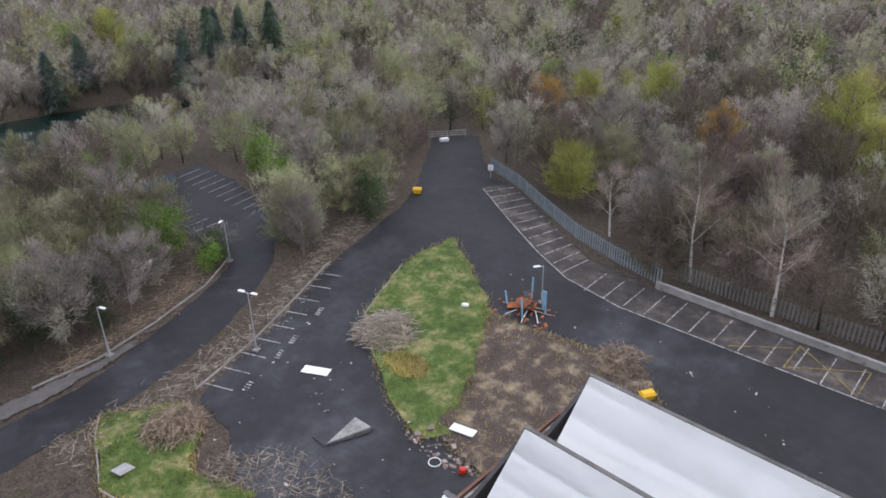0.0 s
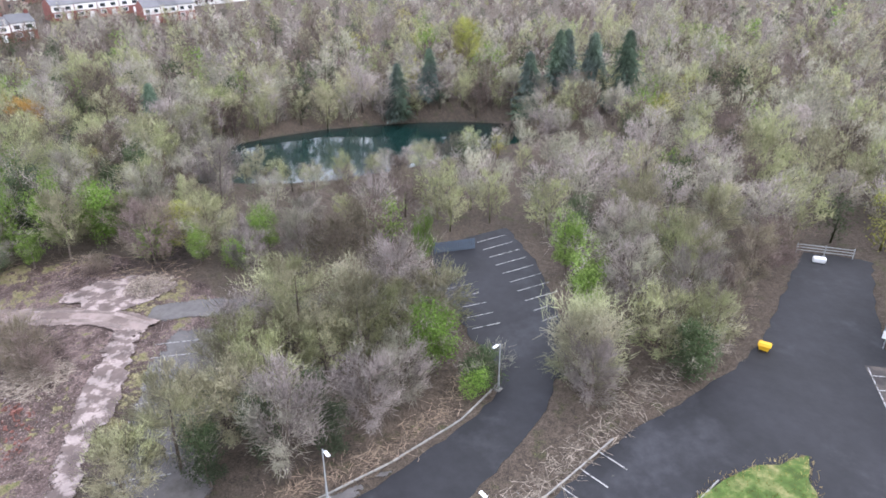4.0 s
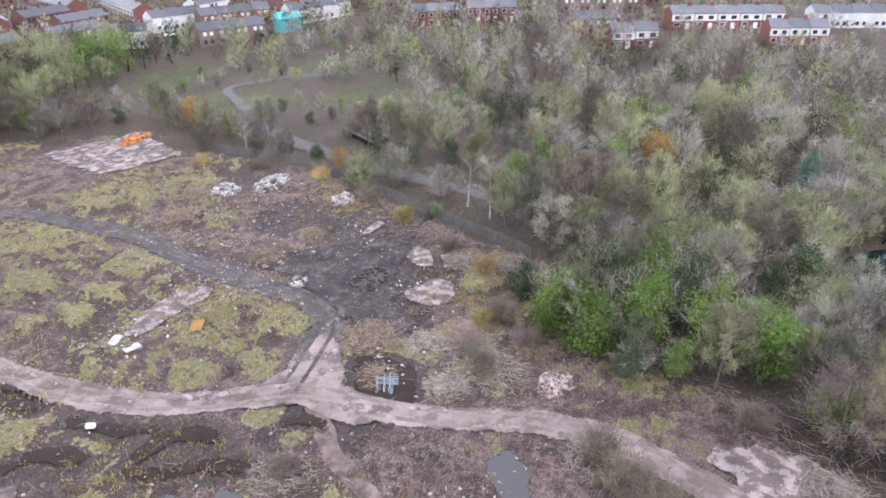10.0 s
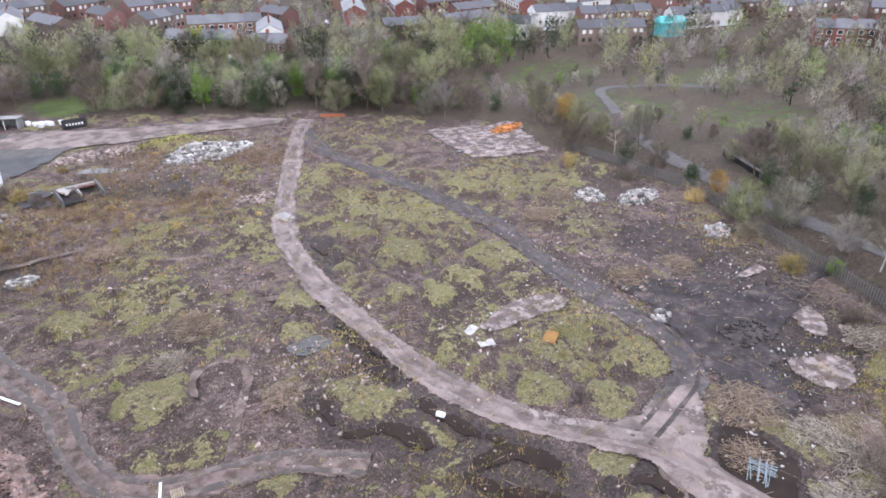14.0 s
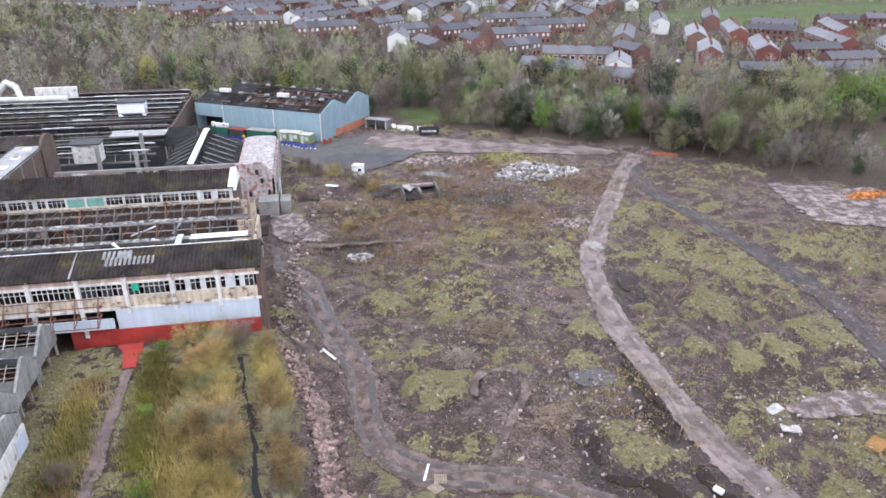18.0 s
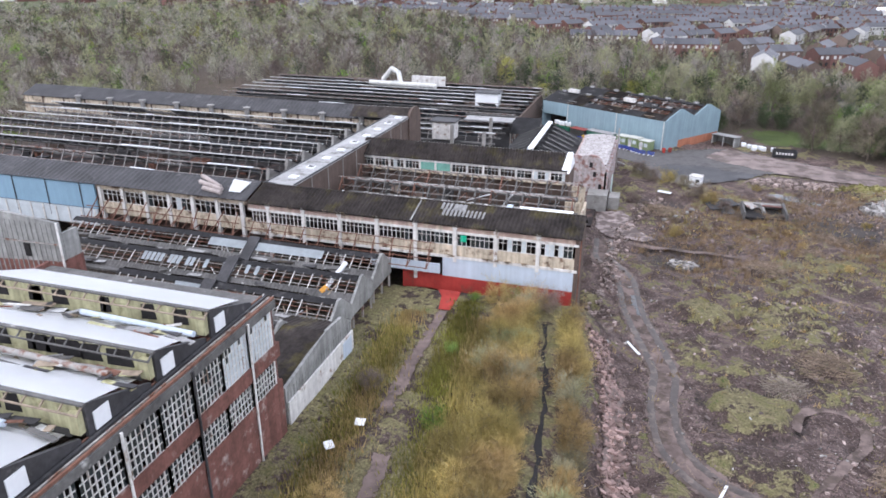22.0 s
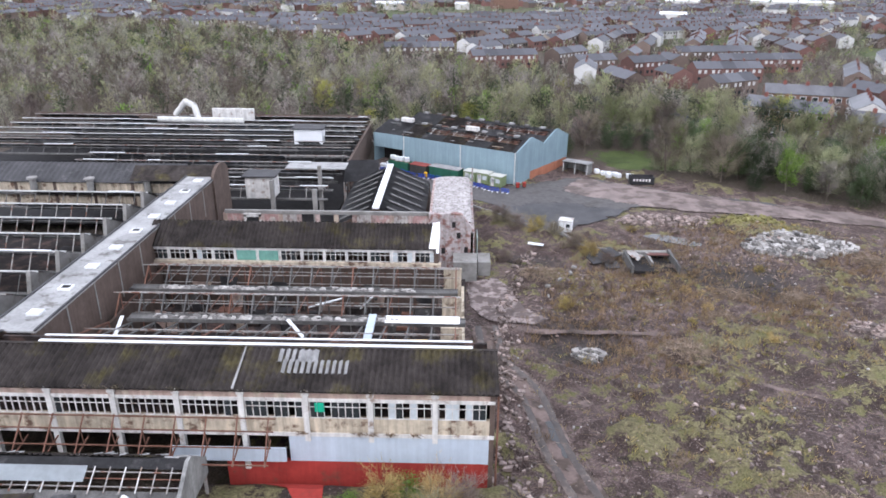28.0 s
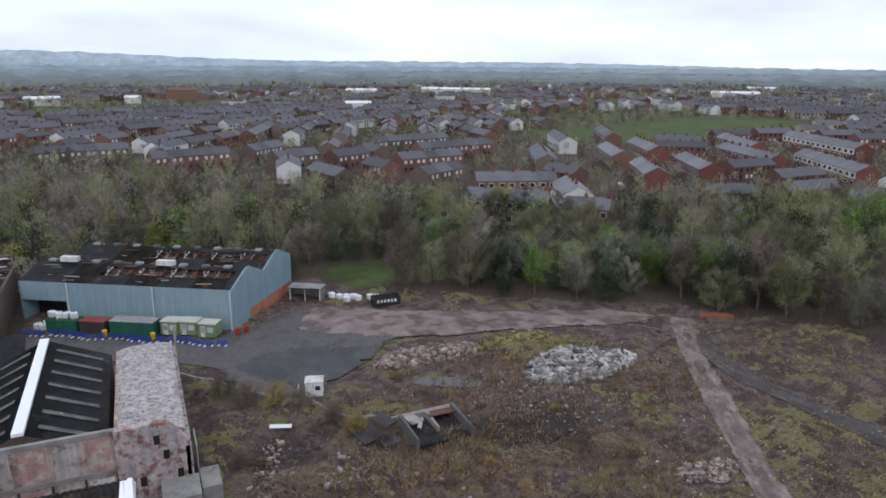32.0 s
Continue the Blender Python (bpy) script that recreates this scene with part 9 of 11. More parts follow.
JOINED = {"bare_wood": (twigs_grey, "bare grey woodland", []), "brown_wood": (twigs_brown, "bare brown woodland", []), "budding_wood": (twigs_olive, "woodland in olive bud", []),
          "evergreen_wood": (leaf_dark, "dark evergreen trees", []), "leafing_wood": (buds_lime, "trees in fresh yellow-green leaf", []), "green_wood": (leaf_green, "ivy-green trees", [])}
OF_KIND = {"grey": "bare_wood", "brown": "brown_wood", "olive": "budding_wood", "ever": "evergreen_wood", "lime": "leafing_wood", "green": "green_wood", "gold": "brown_wood", "pale": "budding_wood", "birch": "bare_wood"}


def woods():
    rng = random.Random(3)
    near = scatter(22000, -60, 215, -135, 300, 4.7, 1, lambda x, y: tree_free(x, y) & (town_line(x, y) < 0) & in_near(x, y))
    taken = [(s[1], s[2]) for s in SPECIAL]
    near = [p for p in near if all((p[0] - a) ** 2 + (p[1] - b) ** 2 > 9 for a, b in taken)]
    order = np.argsort(away(np.array([p[0] for p in near]), np.array([p[1] for p in near]), NEAR_LINE))
    zs = ground_z(np.array([p[0] for p in near]), np.array([p[1] for p in near]))
    for rank, i in enumerate(order):
        x, y = near[i]
        key = kind_at(rng, x, y)
        size = rng.uniform(0.66, 1.15) * (0.78 if (x > 118 and 60 < y < 185) else 0.94) * (1.2 if y > 185 else 1.0)
        if 94 < x < 121 and -66 < y < 3:
            size *= 0.6
        if 150 < x < 245 and 100 < y < 205:
            size *= 0.6
            if rng.random() < 0.45:
                continue
        if rank < 225:
            n = sum(k.startswith(key) and k[len(key):].isdigit() for k in TREES)
            plant(f"{key}{rng.randrange(n)}", x, y, size, rng.uniform(0, 360), "woodland trees", z=float(zs[i]), tall=rng.uniform(0.9, 1.1))
        else:
            JOINED[OF_KIND[key]][2].append((x, y, float(zs[i]), size, 2 if rank < 800 else 1 if min(math.hypot(x - 30, y - 40), math.hypot(x - 20, y - 100)) < 240 else 0))
    # trees round the shores of the pond
    for k in range(96):
        a, w = radians(-178 + 360 * (k % 48) / 48), (1.12, 1.24)[k // 48] + rng.uniform(-0.04, 0.06)
        x, y = 134 + 17 * w * math.cos(a), -28 + 37 * w * math.sin(a)
        key = rng.choice(("grey", "grey", "olive", "brown", "olive"))
        JOINED[OF_KIND[key]][2].append((x, y, gz(x, y), rng.uniform(0.3, 0.55) if math.cos(a) < -0.1 else rng.uniform(0.6, 0.95), 2))
    for key, x, y, s, tall in SPECIAL:
        plant(key, x, y, s, rng.uniform(0, 360), tall=tall)
    nprng = np.random.default_rng(12)
    spots = scatter(60000, -480, 520, -420, 640, 5.6, 2, lambda x, y: tree_free(x, y) & ((town_line(x, y) < 0) | (nprng.random(len(x)) < 0.75)) & (np.hypot(x - 60, y - 100) < 600)
                    & (~in_near(x, y) | (town_line(x, y) >= 0) | (x < -60) | (y > 300)) & ~((x < -20) & (y < 120) & (y > -20)) & (y > -330) & ~((x < -150) & (y < 100)) & ((x > -250) | (y > 150)))
    spots += scatter(16000, -700, 1700, -100, 2600, 12, 4, lambda x, y: (np.hypot(x - 60, y - 100) >= 600) & (np.hypot(x - 60, y - 100) < 1400) & (np.sin(x * 0.013) * np.sin(y * 0.011 + 1) > -0.15) & (y > -0.3 * x + 300))
    homes = np.array(FAR_HOUSES + [p[:2] for p in FAR_SPOTS])
    spots = [p for p in spots if town_line(p[0], p[1]) < 10 or np.min(np.maximum(np.abs(homes[:, 0] - p[0]), np.abs(homes[:, 1] - p[1]))) > 7.5]
    arr = np.array(spots)
    z = lie(arr[:, 0], arr[:, 1])
    for (x, y), zz in zip(spots, z):
        r = rng.random()
        far = math.hypot(x - 60, y - 100) > 600
        key = ("olive" if r < 0.35 else "grey" if r < 0.6 else "ever" if r < 0.97 else "lime") if far else ("grey" if r < 0.32 else "brown" if r < 0.56 else "olive" if r < 0.78 else "ever" if r < 0.93 else "lime" if r < 0.95 else "green")
        JOINED[OF_KIND[key]][2].append((x, y, float(zz), rng.uniform(0.65, 1.1) * (1.2 if far else 0.6 if town_line(x, y) > 0 else 0.95), 1 if min(math.hypot(x - 30, y - 40), math.hypot(x - 20, y - 100)) < 260 else 0))
    shapes = {(g, leaves): far_shapes(rng, g, leaves) for g in (0, 1, 2) for leaves in (False, True)}
    FLAT = {id(f): (np.array([i for q in f for i in q]), np.array([len(q) for q in f])) for kind in shapes.values() for v, f in kind}
    for nm, (mat, label, pts) in JOINED.items():
        V, hearts, faces3, base = [], [], {}, 0
        for x, y, zz, s, close in pts:
            v, f = shapes[close, nm in ("evergreen_wood", "leafing_wood", "green_wood")][rng.randrange(6)]
            a = rng.uniform(0, math.tau)
            ca, sa = math.cos(a) * s, math.sin(a) * s
            V.append(np.stack([x + v[:, 0] * ca - v[:, 1] * sa, y + v[:, 0] * sa + v[:, 1] * ca, zz + v[:, 2] * s * rng.uniform(0.88, 1.12)], 1))
            hearts.append(np.tile(np.array([[x, y, zz + 4.4 * s]]), (len(v), 1)))
            faces3.setdefault("n", []).append((f, base))
            base += len(v)
        V = np.concatenate(V)
        starts, loops, at = [], [], 0
        for f, b in faces3["n"]:
            flat, sizes = FLAT[id(f)]
            loops.append(flat + b)
            starts.append(np.cumsum(sizes) - sizes + at)
            at += len(flat)
        loops, starts = np.concatenate(loops).astype(np.int32), np.concatenate(starts).astype(np.int32)
        me = bpy.data.meshes.new(nm)
        me.vertices.add(len(V))
        me.vertices.foreach_set("co", V.ravel())
        me.loops.add(len(loops))
        me.loops.foreach_set("vertex_index", loops)
        me.polygons.add(len(starts))
        me.polygons.foreach_set("loop_start", starts)
        me.update(calc_edges=True)
        me.shade_smooth()
        lean_normals(me, V, np.concatenate(hearts))
        me.materials.append(mat)
        tagged(new(nm, me), label, "woodland", kind="stuff")


woods()

# ---------------------------------------------------------------- things on the car park and the site
def within(x, y, outline):
    hit = False
    for i in range(len(outline)):
        (x0, y0), (x1, y1) = outline[i - 1], outline[i]
        if (y0 > y) != (y1 > y) and x < (x1 - x0) * (y - y0) / (y1 - y0) + x0:
            hit = not hit
    return hit


def chips(count, spot, size, rng, flat=0.5, lift=0.0):
    """Broken lumps, each a skewed block, scattered by spot(); returned as one mesh."""
    V, F = [], []
    pts = [spot() for _ in range(count)]
    zs = heights(np.array([p[0] for p in pts]), np.array([p[1] for p in pts]))
    for (x, y, up), z in zip(pts, zs):
        s = rng.uniform(*size) * rng.choice((0.6, 0.8, 1.0, 1.3))
        a, tilt = rng.uniform(0, math.tau), rng.uniform(-0.5, 0.5)
        ca, sa = math.cos(a), math.sin(a)
        b = len(V)
        lx, ly, lz = s * rng.uniform(0.6, 1.5), s * rng.uniform(0.5, 1.0), s * flat * rng.uniform(0.6, 1.4)
        for k in range(8):
            px = lx / 2 * (1 if k & 1 else -1) * rng.uniform(0.65, 1.1)
            py = ly / 2 * (1 if k & 2 else -1) * rng.uniform(0.65, 1.1)
            pz = lz * (1 if k & 4 else -0.3) + px * tilt
            V.append((x + px * ca - py * sa, y + px * sa + py * ca, z + lift + up + pz))
        F += [(b, b + 2, b + 3, b + 1), (b + 4, b + 5, b + 7, b + 6), (b, b + 1, b + 5, b + 4), (b + 2, b + 6, b + 7, b + 3), (b, b + 4, b + 6, b + 2), (b + 1, b + 3, b + 7, b + 5)]
    me = bpy.data.meshes.new("chips")
    me.from_pydata(V, [], F)
    return me


def blades(count, spot, length, width, rng, spread=0.6, up=1.0):
    """Upright narrow blades or stalks as one mesh."""
    V, F = [], []
    pts = [spot() for _ in range(count)]
    zs = heights(np.array([p[0] for p in pts]), np.array([p[1] for p in pts]))
    for (x, y, lift), z in zip(pts, zs):
        ln = rng.uniform(*length)
        dx, dy = rng.gauss(0, spread), rng.gauss(0, spread)
        a = rng.uniform(0, math.tau)
        w = width * rng.uniform(0.6, 1.4)
        b = len(V)
        V += [(x - w * math.cos(a), y - w * math.sin(a), z + lift - 0.05), (x + w * math.cos(a), y + w * math.sin(a), z + lift - 0.05), (x + dx * ln, y + dy * ln, z + lift + ln * up)]
        F.append((b, b + 1, b + 2))
    me = bpy.data.meshes.new("blades")
    me.from_pydata(V, [], F)
    return me


def disc_spot(rng, cx, cy, rx, ry=None, h=0.0, turn=0.0):
    """Points over a heap of elliptic plan, higher towards its middle."""
    ry = ry or rx
    ct, st = math.cos(turn), math.sin(turn)

    def spot():
        r, a = rng.random() ** 0.5, rng.uniform(0, math.tau)
        u, v = r * math.cos(a) * rx, r * math.sin(a) * ry
        return cx + u * ct - v * st, cy + u * st + v * ct, h * (1 - r) ** 0.8 * rng.uniform(0.6, 1.0)
    return spot


def stuff(name, me, mat, label, category):
    ob = part_of(name, me, mat)
    return tagged(ob, label, category, kind="stuff")


def heap(name, label, cx, cy, rx, ry, h, mat, count, size, seed, core=None):
    """A heap of broken pieces on a low mound."""
    rng = random.Random(seed)
    b = thing(name, label, "rubble heap", "heaps", (0, 0, 0))
    bm = bmesh.new()
    rings = []
    for k, f in enumerate((1.0, 0.7, 0.4, 0.1)):
        ring = []
        for i in range(14):
            a = i * math.tau / 14
            w = f * (1 + 0.18 * math.sin(3 * a + seed) + rng.uniform(-0.1, 0.1))
            x, y = cx + math.cos(a) * rx * w, cy + math.sin(a) * ry * w
            ring.append(bm.verts.new((x, y, gz(x, y) - 0.1 + h * (0.0, 0.4, 0.75, 0.9)[k] * rng.uniform(0.8, 1.1))))
        rings.append(ring)
    for p, q in zip(rings, rings[1:]):
        for i in range(14):
            bm.faces.new((p[i], p[(i + 1) % 14], q[(i + 1) % 14], q[i]))
    bm.faces.new(rings[-1])
    part("mound", bm, core or mat, b, smooth=True)
    part_of("broken_rubble", chips(count, disc_spot(rng, cx, cy, rx * 1.05, ry * 1.05, h), size, rng), mat, b)["kind"] = "stuff"
    return b


def brush_pile(cx, cy, r, h, mat, label, seed, sticks=260, long=(1.2, 3.2)):
    """Cut branches thrown in a heap: crooked sticks, each of two tapering lengths."""
    rng = random.Random(seed)
    b = thing("brush_pile", label, "brushwood", "heaps", (0, 0, 0))
    V, F = [], []
    z0 = gz(cx, cy)
    for k in range(int(sticks * 1.5)):
        rr, a = rng.random() ** 0.6 * r, rng.uniform(0, math.tau)
        c = np.array([cx + math.cos(a) * rr, cy + math.sin(a) * rr, z0 + h * (1 - (rr / r) ** 1.5) * rng.uniform(0.1, 1.0) + 0.08])
        d = seed * 1.7 + rng.choice((0.0, 0.5, 1.9)) + rng.gauss(0, 0.35)
        ln = rng.uniform(*long) * (0.6 + 0.6 * (1 - rr / r))
        e = np.array([math.cos(d), math.sin(d), rng.gauss(0.05, 0.22)]) * ln / 2
        m = c + np.array([rng.gauss(0, 0.15), rng.gauss(0, 0.15), rng.gauss(0, 0.1)])
        w = rng.uniform(0.012, 0.042)
        limb(V, F, c - e, m, w, w * 0.8, 3)
        limb(V, F, m, c + e, w * 0.8, w * 0.25, 3)
    me = bpy.data.meshes.new("sticks")
    me.from_pydata([tuple(map(float, v)) for v in V], [], F)
    part_of("stick_tangle", me, mat, b)["kind"] = "stuff"


def wheel_ruts(line, gap, width, mat, label, lift):
    pts = spline([(*p, 0) for p in line], 4.0)
    for side in (-1, 1):
        out = []
        for i, p in enumerate(pts):
            d = (pts[min(i + 1, len(pts) - 1)] - pts[max(i - 1, 0)]).normalized()
            out.append((p.x - d.y * gap * side, p.y + d.x * gap * side))
        tagged(ribbon("wheel_rut", out, width, mat, lift, 0.1, 5 + side), label, "wheel rut", kind="structure")


_line_of = {r[0]: r[5] for r in ROADS}
_rut_dark = material("dark_wet_rut", (0.06, 0.045, 0.038), rough=0.5, vary=0.35, scale=2, stain=(0.12, 0.09, 0.075), stain_at=(0.5, 0.6), stain_scale=0.6, spec=0.5, ragged=True)
wheel_ruts(_line_of["rutted_track"], 1.15, 0.8, _rut_dark, "dark wet wheel rut in churned mud", 0.09)
wheel_ruts(_line_of["site_track"], 1.0, 0.7, material("pressed_track_mud", (0.155, 0.12, 0.108), rough=0.6, vary=0.3, scale=2, stain=(0.24, 0.195, 0.18), stain_at=(0.52, 0.62), stain_scale=0.35, ragged=True), "pressed wheel mark along the mud track", 0.085)
wheel_ruts(_line_of["cinder_track"], 1.0, 0.6, material("pressed_cinder", (0.055, 0.046, 0.043), vary=0.35, scale=2, stain=(0.1, 0.08, 0.07), stain_at=(0.48, 0.58), stain_scale=0.4, ragged=True), "worn wheel mark along the cinder track", 0.075)
for _loop in ([(43.6, 103), (44.8, 106.9), (47.4, 108.6), (50.1, 107.8), (50.3, 104), (47.4, 99.3), (43.4, 92.8), (41.8, 88.3)], [(24, 153), (30, 152.3), (48.6, 152.9), (66.2, 154.4), (76, 155)], [(30, 134), (36, 138), (46, 140), (58, 138), (68, 131)], [(34, 118), (42, 122), (52, 122), (62, 118)]):
    tagged(ribbon("worn_track", _loop, 1.1, rut_mud, 0.07, 0.3, 9), "faint muddy machine track over rough ground", "track", kind="structure")

# heaps of brushwood: x, y, radius, height, bleached, count
_n = 0
for _x, _y, _r, _h, _pale, _c in ((22.3, -24.5, 3.7, 1.9, 1, 520), (25.1, -2.4, 2.7, 1.4, 0, 420), (17.3, -2.6, 2.2, 0.5, 1, 110), (1.4, -34.6, 2.6, 1.2, 0, 200), (95.5, 54, 5.2, 1.3, 0, 420), (91, 65.5, 4.2, 1.2, 0, 360), (73, 27, 5.2, 1.8, 1, 520), (80, 33, 4.0, 1.1, 1, 320), (67, 23, 4.0, 1.2, 1, 340),
                                  (82.7, 13, 3.2, 0.9, 1, 240), (30, 169.5, 3.2, 0.8, 0, 240), (58, 164.5, 4.2, 1.0, 0, 300), (47.5, -45.5, 2.6, 0.9, 1, 200), (49.5, -42, 3.0, 0.8, 0, 200), (84, 61, 2.6, 0.8, 0, 160), (92, 58, 3.0, 0.8, 1, 200), (46, 146, 3.0, 0.7, 0, 200), (39, 126, 2.6, 0.6, 0, 160), (54, 158, 3.2, 0.8, 0, 220), (86, 178, 3.0, 0.7, 0, 200), (52, 98, 2.5, 0.6, 0, 150), (104, 92, 3.0, 0.7, 0, 180), (44, 112, 2.4, 0.6, 1, 140), (68, 164, 2.6, 0.7, 0, 160), (37, 60, 3.0, 0.8, 0, 200), (50, 56, 3.0, 0.8, 0, 200), (49.3, 117.9, 3.6, 1.0, 0, 320), (115.6, 63.3, 3.0, 0.9, 1, 240), (116, 54.5, 3.0, 0.8, 1, 220), (108.4, 114, 3.2, 0.9, 0, 240), (118.6, 119.5, 3.2, 0.9, 0, 240), (113, 90, 3.0, 0.9, 0, 220), (89.6, 48.6, 4.4, 1.2, 1, 380), (92.3, 52.3, 4.4, 1.5, 1, 420), (85.4, 52.2, 2.8, 0.9, 1, 200), (98, 43.6, 3.4, 1.0, 0, 240), (66, 62, 3.4, 1.0, 1, 260)):
    _n += 1
    brush_pile(_x, _y, _r, _h, brush_pale if _pale else brush, "tangled heap of " + ("bleached" if _pale else "brown") + " cut branches on the ground", 500 + _n, _c)
# brash along the bank between the roads and under the trees
_rng = random.Random(71)


def along(line, half, rng):
    segs = [(Vector(a), Vector(b)) for a, b in zip(line, line[1:])]
    lens = [(b - a).length for a, b in segs]

    def spot():
        u = rng.uniform(0, sum(lens))
        for (a, b), n in zip(segs, lens):
            if u <= n:
                p = a.lerp(b, u / n)
                d = (b - a).normalized()
                o = rng.gauss(0, half * 0.55)
                return p.x - d.y * o, p.y + d.x * o, rng.uniform(0, 0.12)
            u -= n
        return line[-1][0], line[-1][1], 0.0
    return spot


def brash(name, count, spot, mat, label, seed, long=(0.5, 1.6), thick=(0.012, 0.04)):
    rng = random.Random(seed)
    pts = [spot() for _ in range(count)]
    zs = heights(np.array([p[0] for p in pts]), np.array([p[1] for p in pts]))
    V, F = [], []
    for (x, y, up), z in zip(pts, zs):
        d = rng.uniform(0, math.tau)
        e = np.array([math.cos(d), math.sin(d), rng.gauss(0.06, 0.15)]) * rng.uniform(*long) / 2
        c = np.array([x, y, z + up + 0.08])
        w = rng.uniform(*thick)
        limb(V, F, c - e, c + e, w, w * 0.4, 3)
    me = bpy.data.meshes.new(name)
    me.from_pydata([tuple(map(float, v)) for v in V], [], F)
    stuff(name, me, mat, label, "brushwood")


brash("bank_brash", 1500, along([(29, 6), (30, -6), (33.5, -16), (38.5, -26), (43, -36), (47, -47)], 1.9, _rng), brush_pale, "cut twigs strewn along the bank between the roads", 5)
brash("verge_brash", 900, along([(41, 2), (44, -9), (48.5, -17), (53, -20)], 1.6, _rng), brush, "dead twigs under the roadside trees", 6)
brash("field_brash", 4200, lambda: (_rng.uniform(24, 118), _rng.uniform(46, 196), 0.02), brush, "dead stalks and sticks strewn over the cleared site", 7, (0.5, 2.0), (0.015, 0.045))
brash("edge_brash", 1500, along([(84, 8), (93, 22), (97, 44), (112, 54), (122, 76), (136, 108)], 3.6, _rng), brush, "dead branches along the wooded edge", 8, (0.6, 2.4), (0.015, 0.05))
# rubble over the cleared site: small pieces past counting, thicker near the old slabs
_in_site = [(24, 60), (40, 26), (74, 20), (96, 40), (116, 55), (126, 74), (138, 108), (136, 160), (112, 190), (70, 200), (40, 186), (24, 150)]


def site_spot(rng, clusters, share=0.55):
    def spot():
        while True:
            if rng.random() < share:
                cx, cy, r = rng.choice(clusters)
                x, y = rng.gauss(cx, r * 0.6), rng.gauss(cy, r * 0.6)
            else:
                x, y = rng.uniform(22, 140), rng.uniform(26, 196)
            if within(x, y, _in_site):
                return x, y, 0.0
    return spot


stuff("pale_debris", chips(2600, site_spot(random.Random(1), [(122, 114, 9), (108, 96, 12), (103, 64, 7), (60, 36, 9), (66, 38, 6), (77, 184, 9), (80, 94, 7), (74, 154, 6), (118, 84, 6), (50, 62, 9), (90, 60, 8), (128, 94, 5)]), (0.08, 0.3), random.Random(2), 0.4), rubble_white, "broken pale concrete and stone strewn over the site", "rubble")
stuff("brown_debris", chips(5200, site_spot(random.Random(3), [(50, 124, 12), (34, 170, 8), (66, 180, 9), (110, 106, 12), (56, 100, 9), (60, 44, 10), (94, 92, 9)]), (0.1, 0.38), random.Random(4), 0.5), rubble, "broken brick and stone strewn over the site", "rubble")
stuff("brick_pieces", chips(1100, along([(23.6, 112), (25.4, 104), (27, 94), (28.6, 80)], 1.2, random.Random(5)), (0.18, 0.5), random.Random(6), 0.5), material("pinkish_broken_brick", (0.25, 0.175, 0.155), vary=0.3, island=0.6), "broken red bricks in a strip beside the yard", "rubble")
stuff("brick_pieces", chips(320, disc_spot(random.Random(7), 58, 26, 5.5, 4), (0.14, 0.34), random.Random(8), 0.5), brick_red, "broken red bricks over bare ground", "rubble")
stuff("edge_debris", chips(500, along([(23, 118), (23, 140), (24, 160), (30, 182)], 1.6, random.Random(9)), (0.15, 0.6), random.Random(10), 0.5), rubble, "broken masonry along the factory edge", "rubble")
# straw tufts and weeds
_r2 = random.Random(91)


def tuft_spot(rng, clusters, share=0.7):
    base = site_spot(rng, clusters, share)
    held = [0.0, 0.0, 0]

    def spot():
        if held[2] <= 0:
            held[0], held[1], _ = base()
            held[2] = rng.randrange(7, 16)
        held[2] -= 1
        return held[0] + rng.gauss(0, 0.32), held[1] + rng.gauss(0, 0.32), 0.0
    return spot


_moss_spots = [(88, 128, 16), (92, 150, 13), (118, 132, 13), (86, 88, 10), (60, 76, 9), (62, 100, 8), (44, 132, 11), (60, 150, 12), (78, 190, 8), (112, 178, 12), (44, 70, 10), (36, 52, 9), (34, 164, 9), (50, 168, 8), (128, 92, 7), (106, 58, 7)]
stuff("straw_tufts", blades(26000, tuft_spot(random.Random(12), _moss_spots), (0.2, 0.55), 0.045, random.Random(13), 0.55), dry_grass, "tufts of straw-coloured dead grass over the mounds", "grass")
stuff("green_tufts", blades(9000, tuft_spot(random.Random(14), _moss_spots, 0.8), (0.12, 0.4), 0.05, random.Random(15), 0.6), green_weeds, "tufts of green and olive grass over the mounds", "grass")
stuff("scrub_stalks", blades(17000, tuft_spot(random.Random(16), [(34, 160, 10), (44, 176, 9), (30, 180, 7), (48, 164, 9), (30, 196, 6), (66, 160, 8), (56, 178, 9), (40, 148, 9), (84, 176, 8), (66, 188, 8)], 0.9), (0.4, 1.1), 0.045, random.Random(17), 0.4), material("brown_dead_stalks", (0.23, 0.16, 0.095), vary=0.3, island=0.4), "brown dead stalks and low scrub", "scrub")
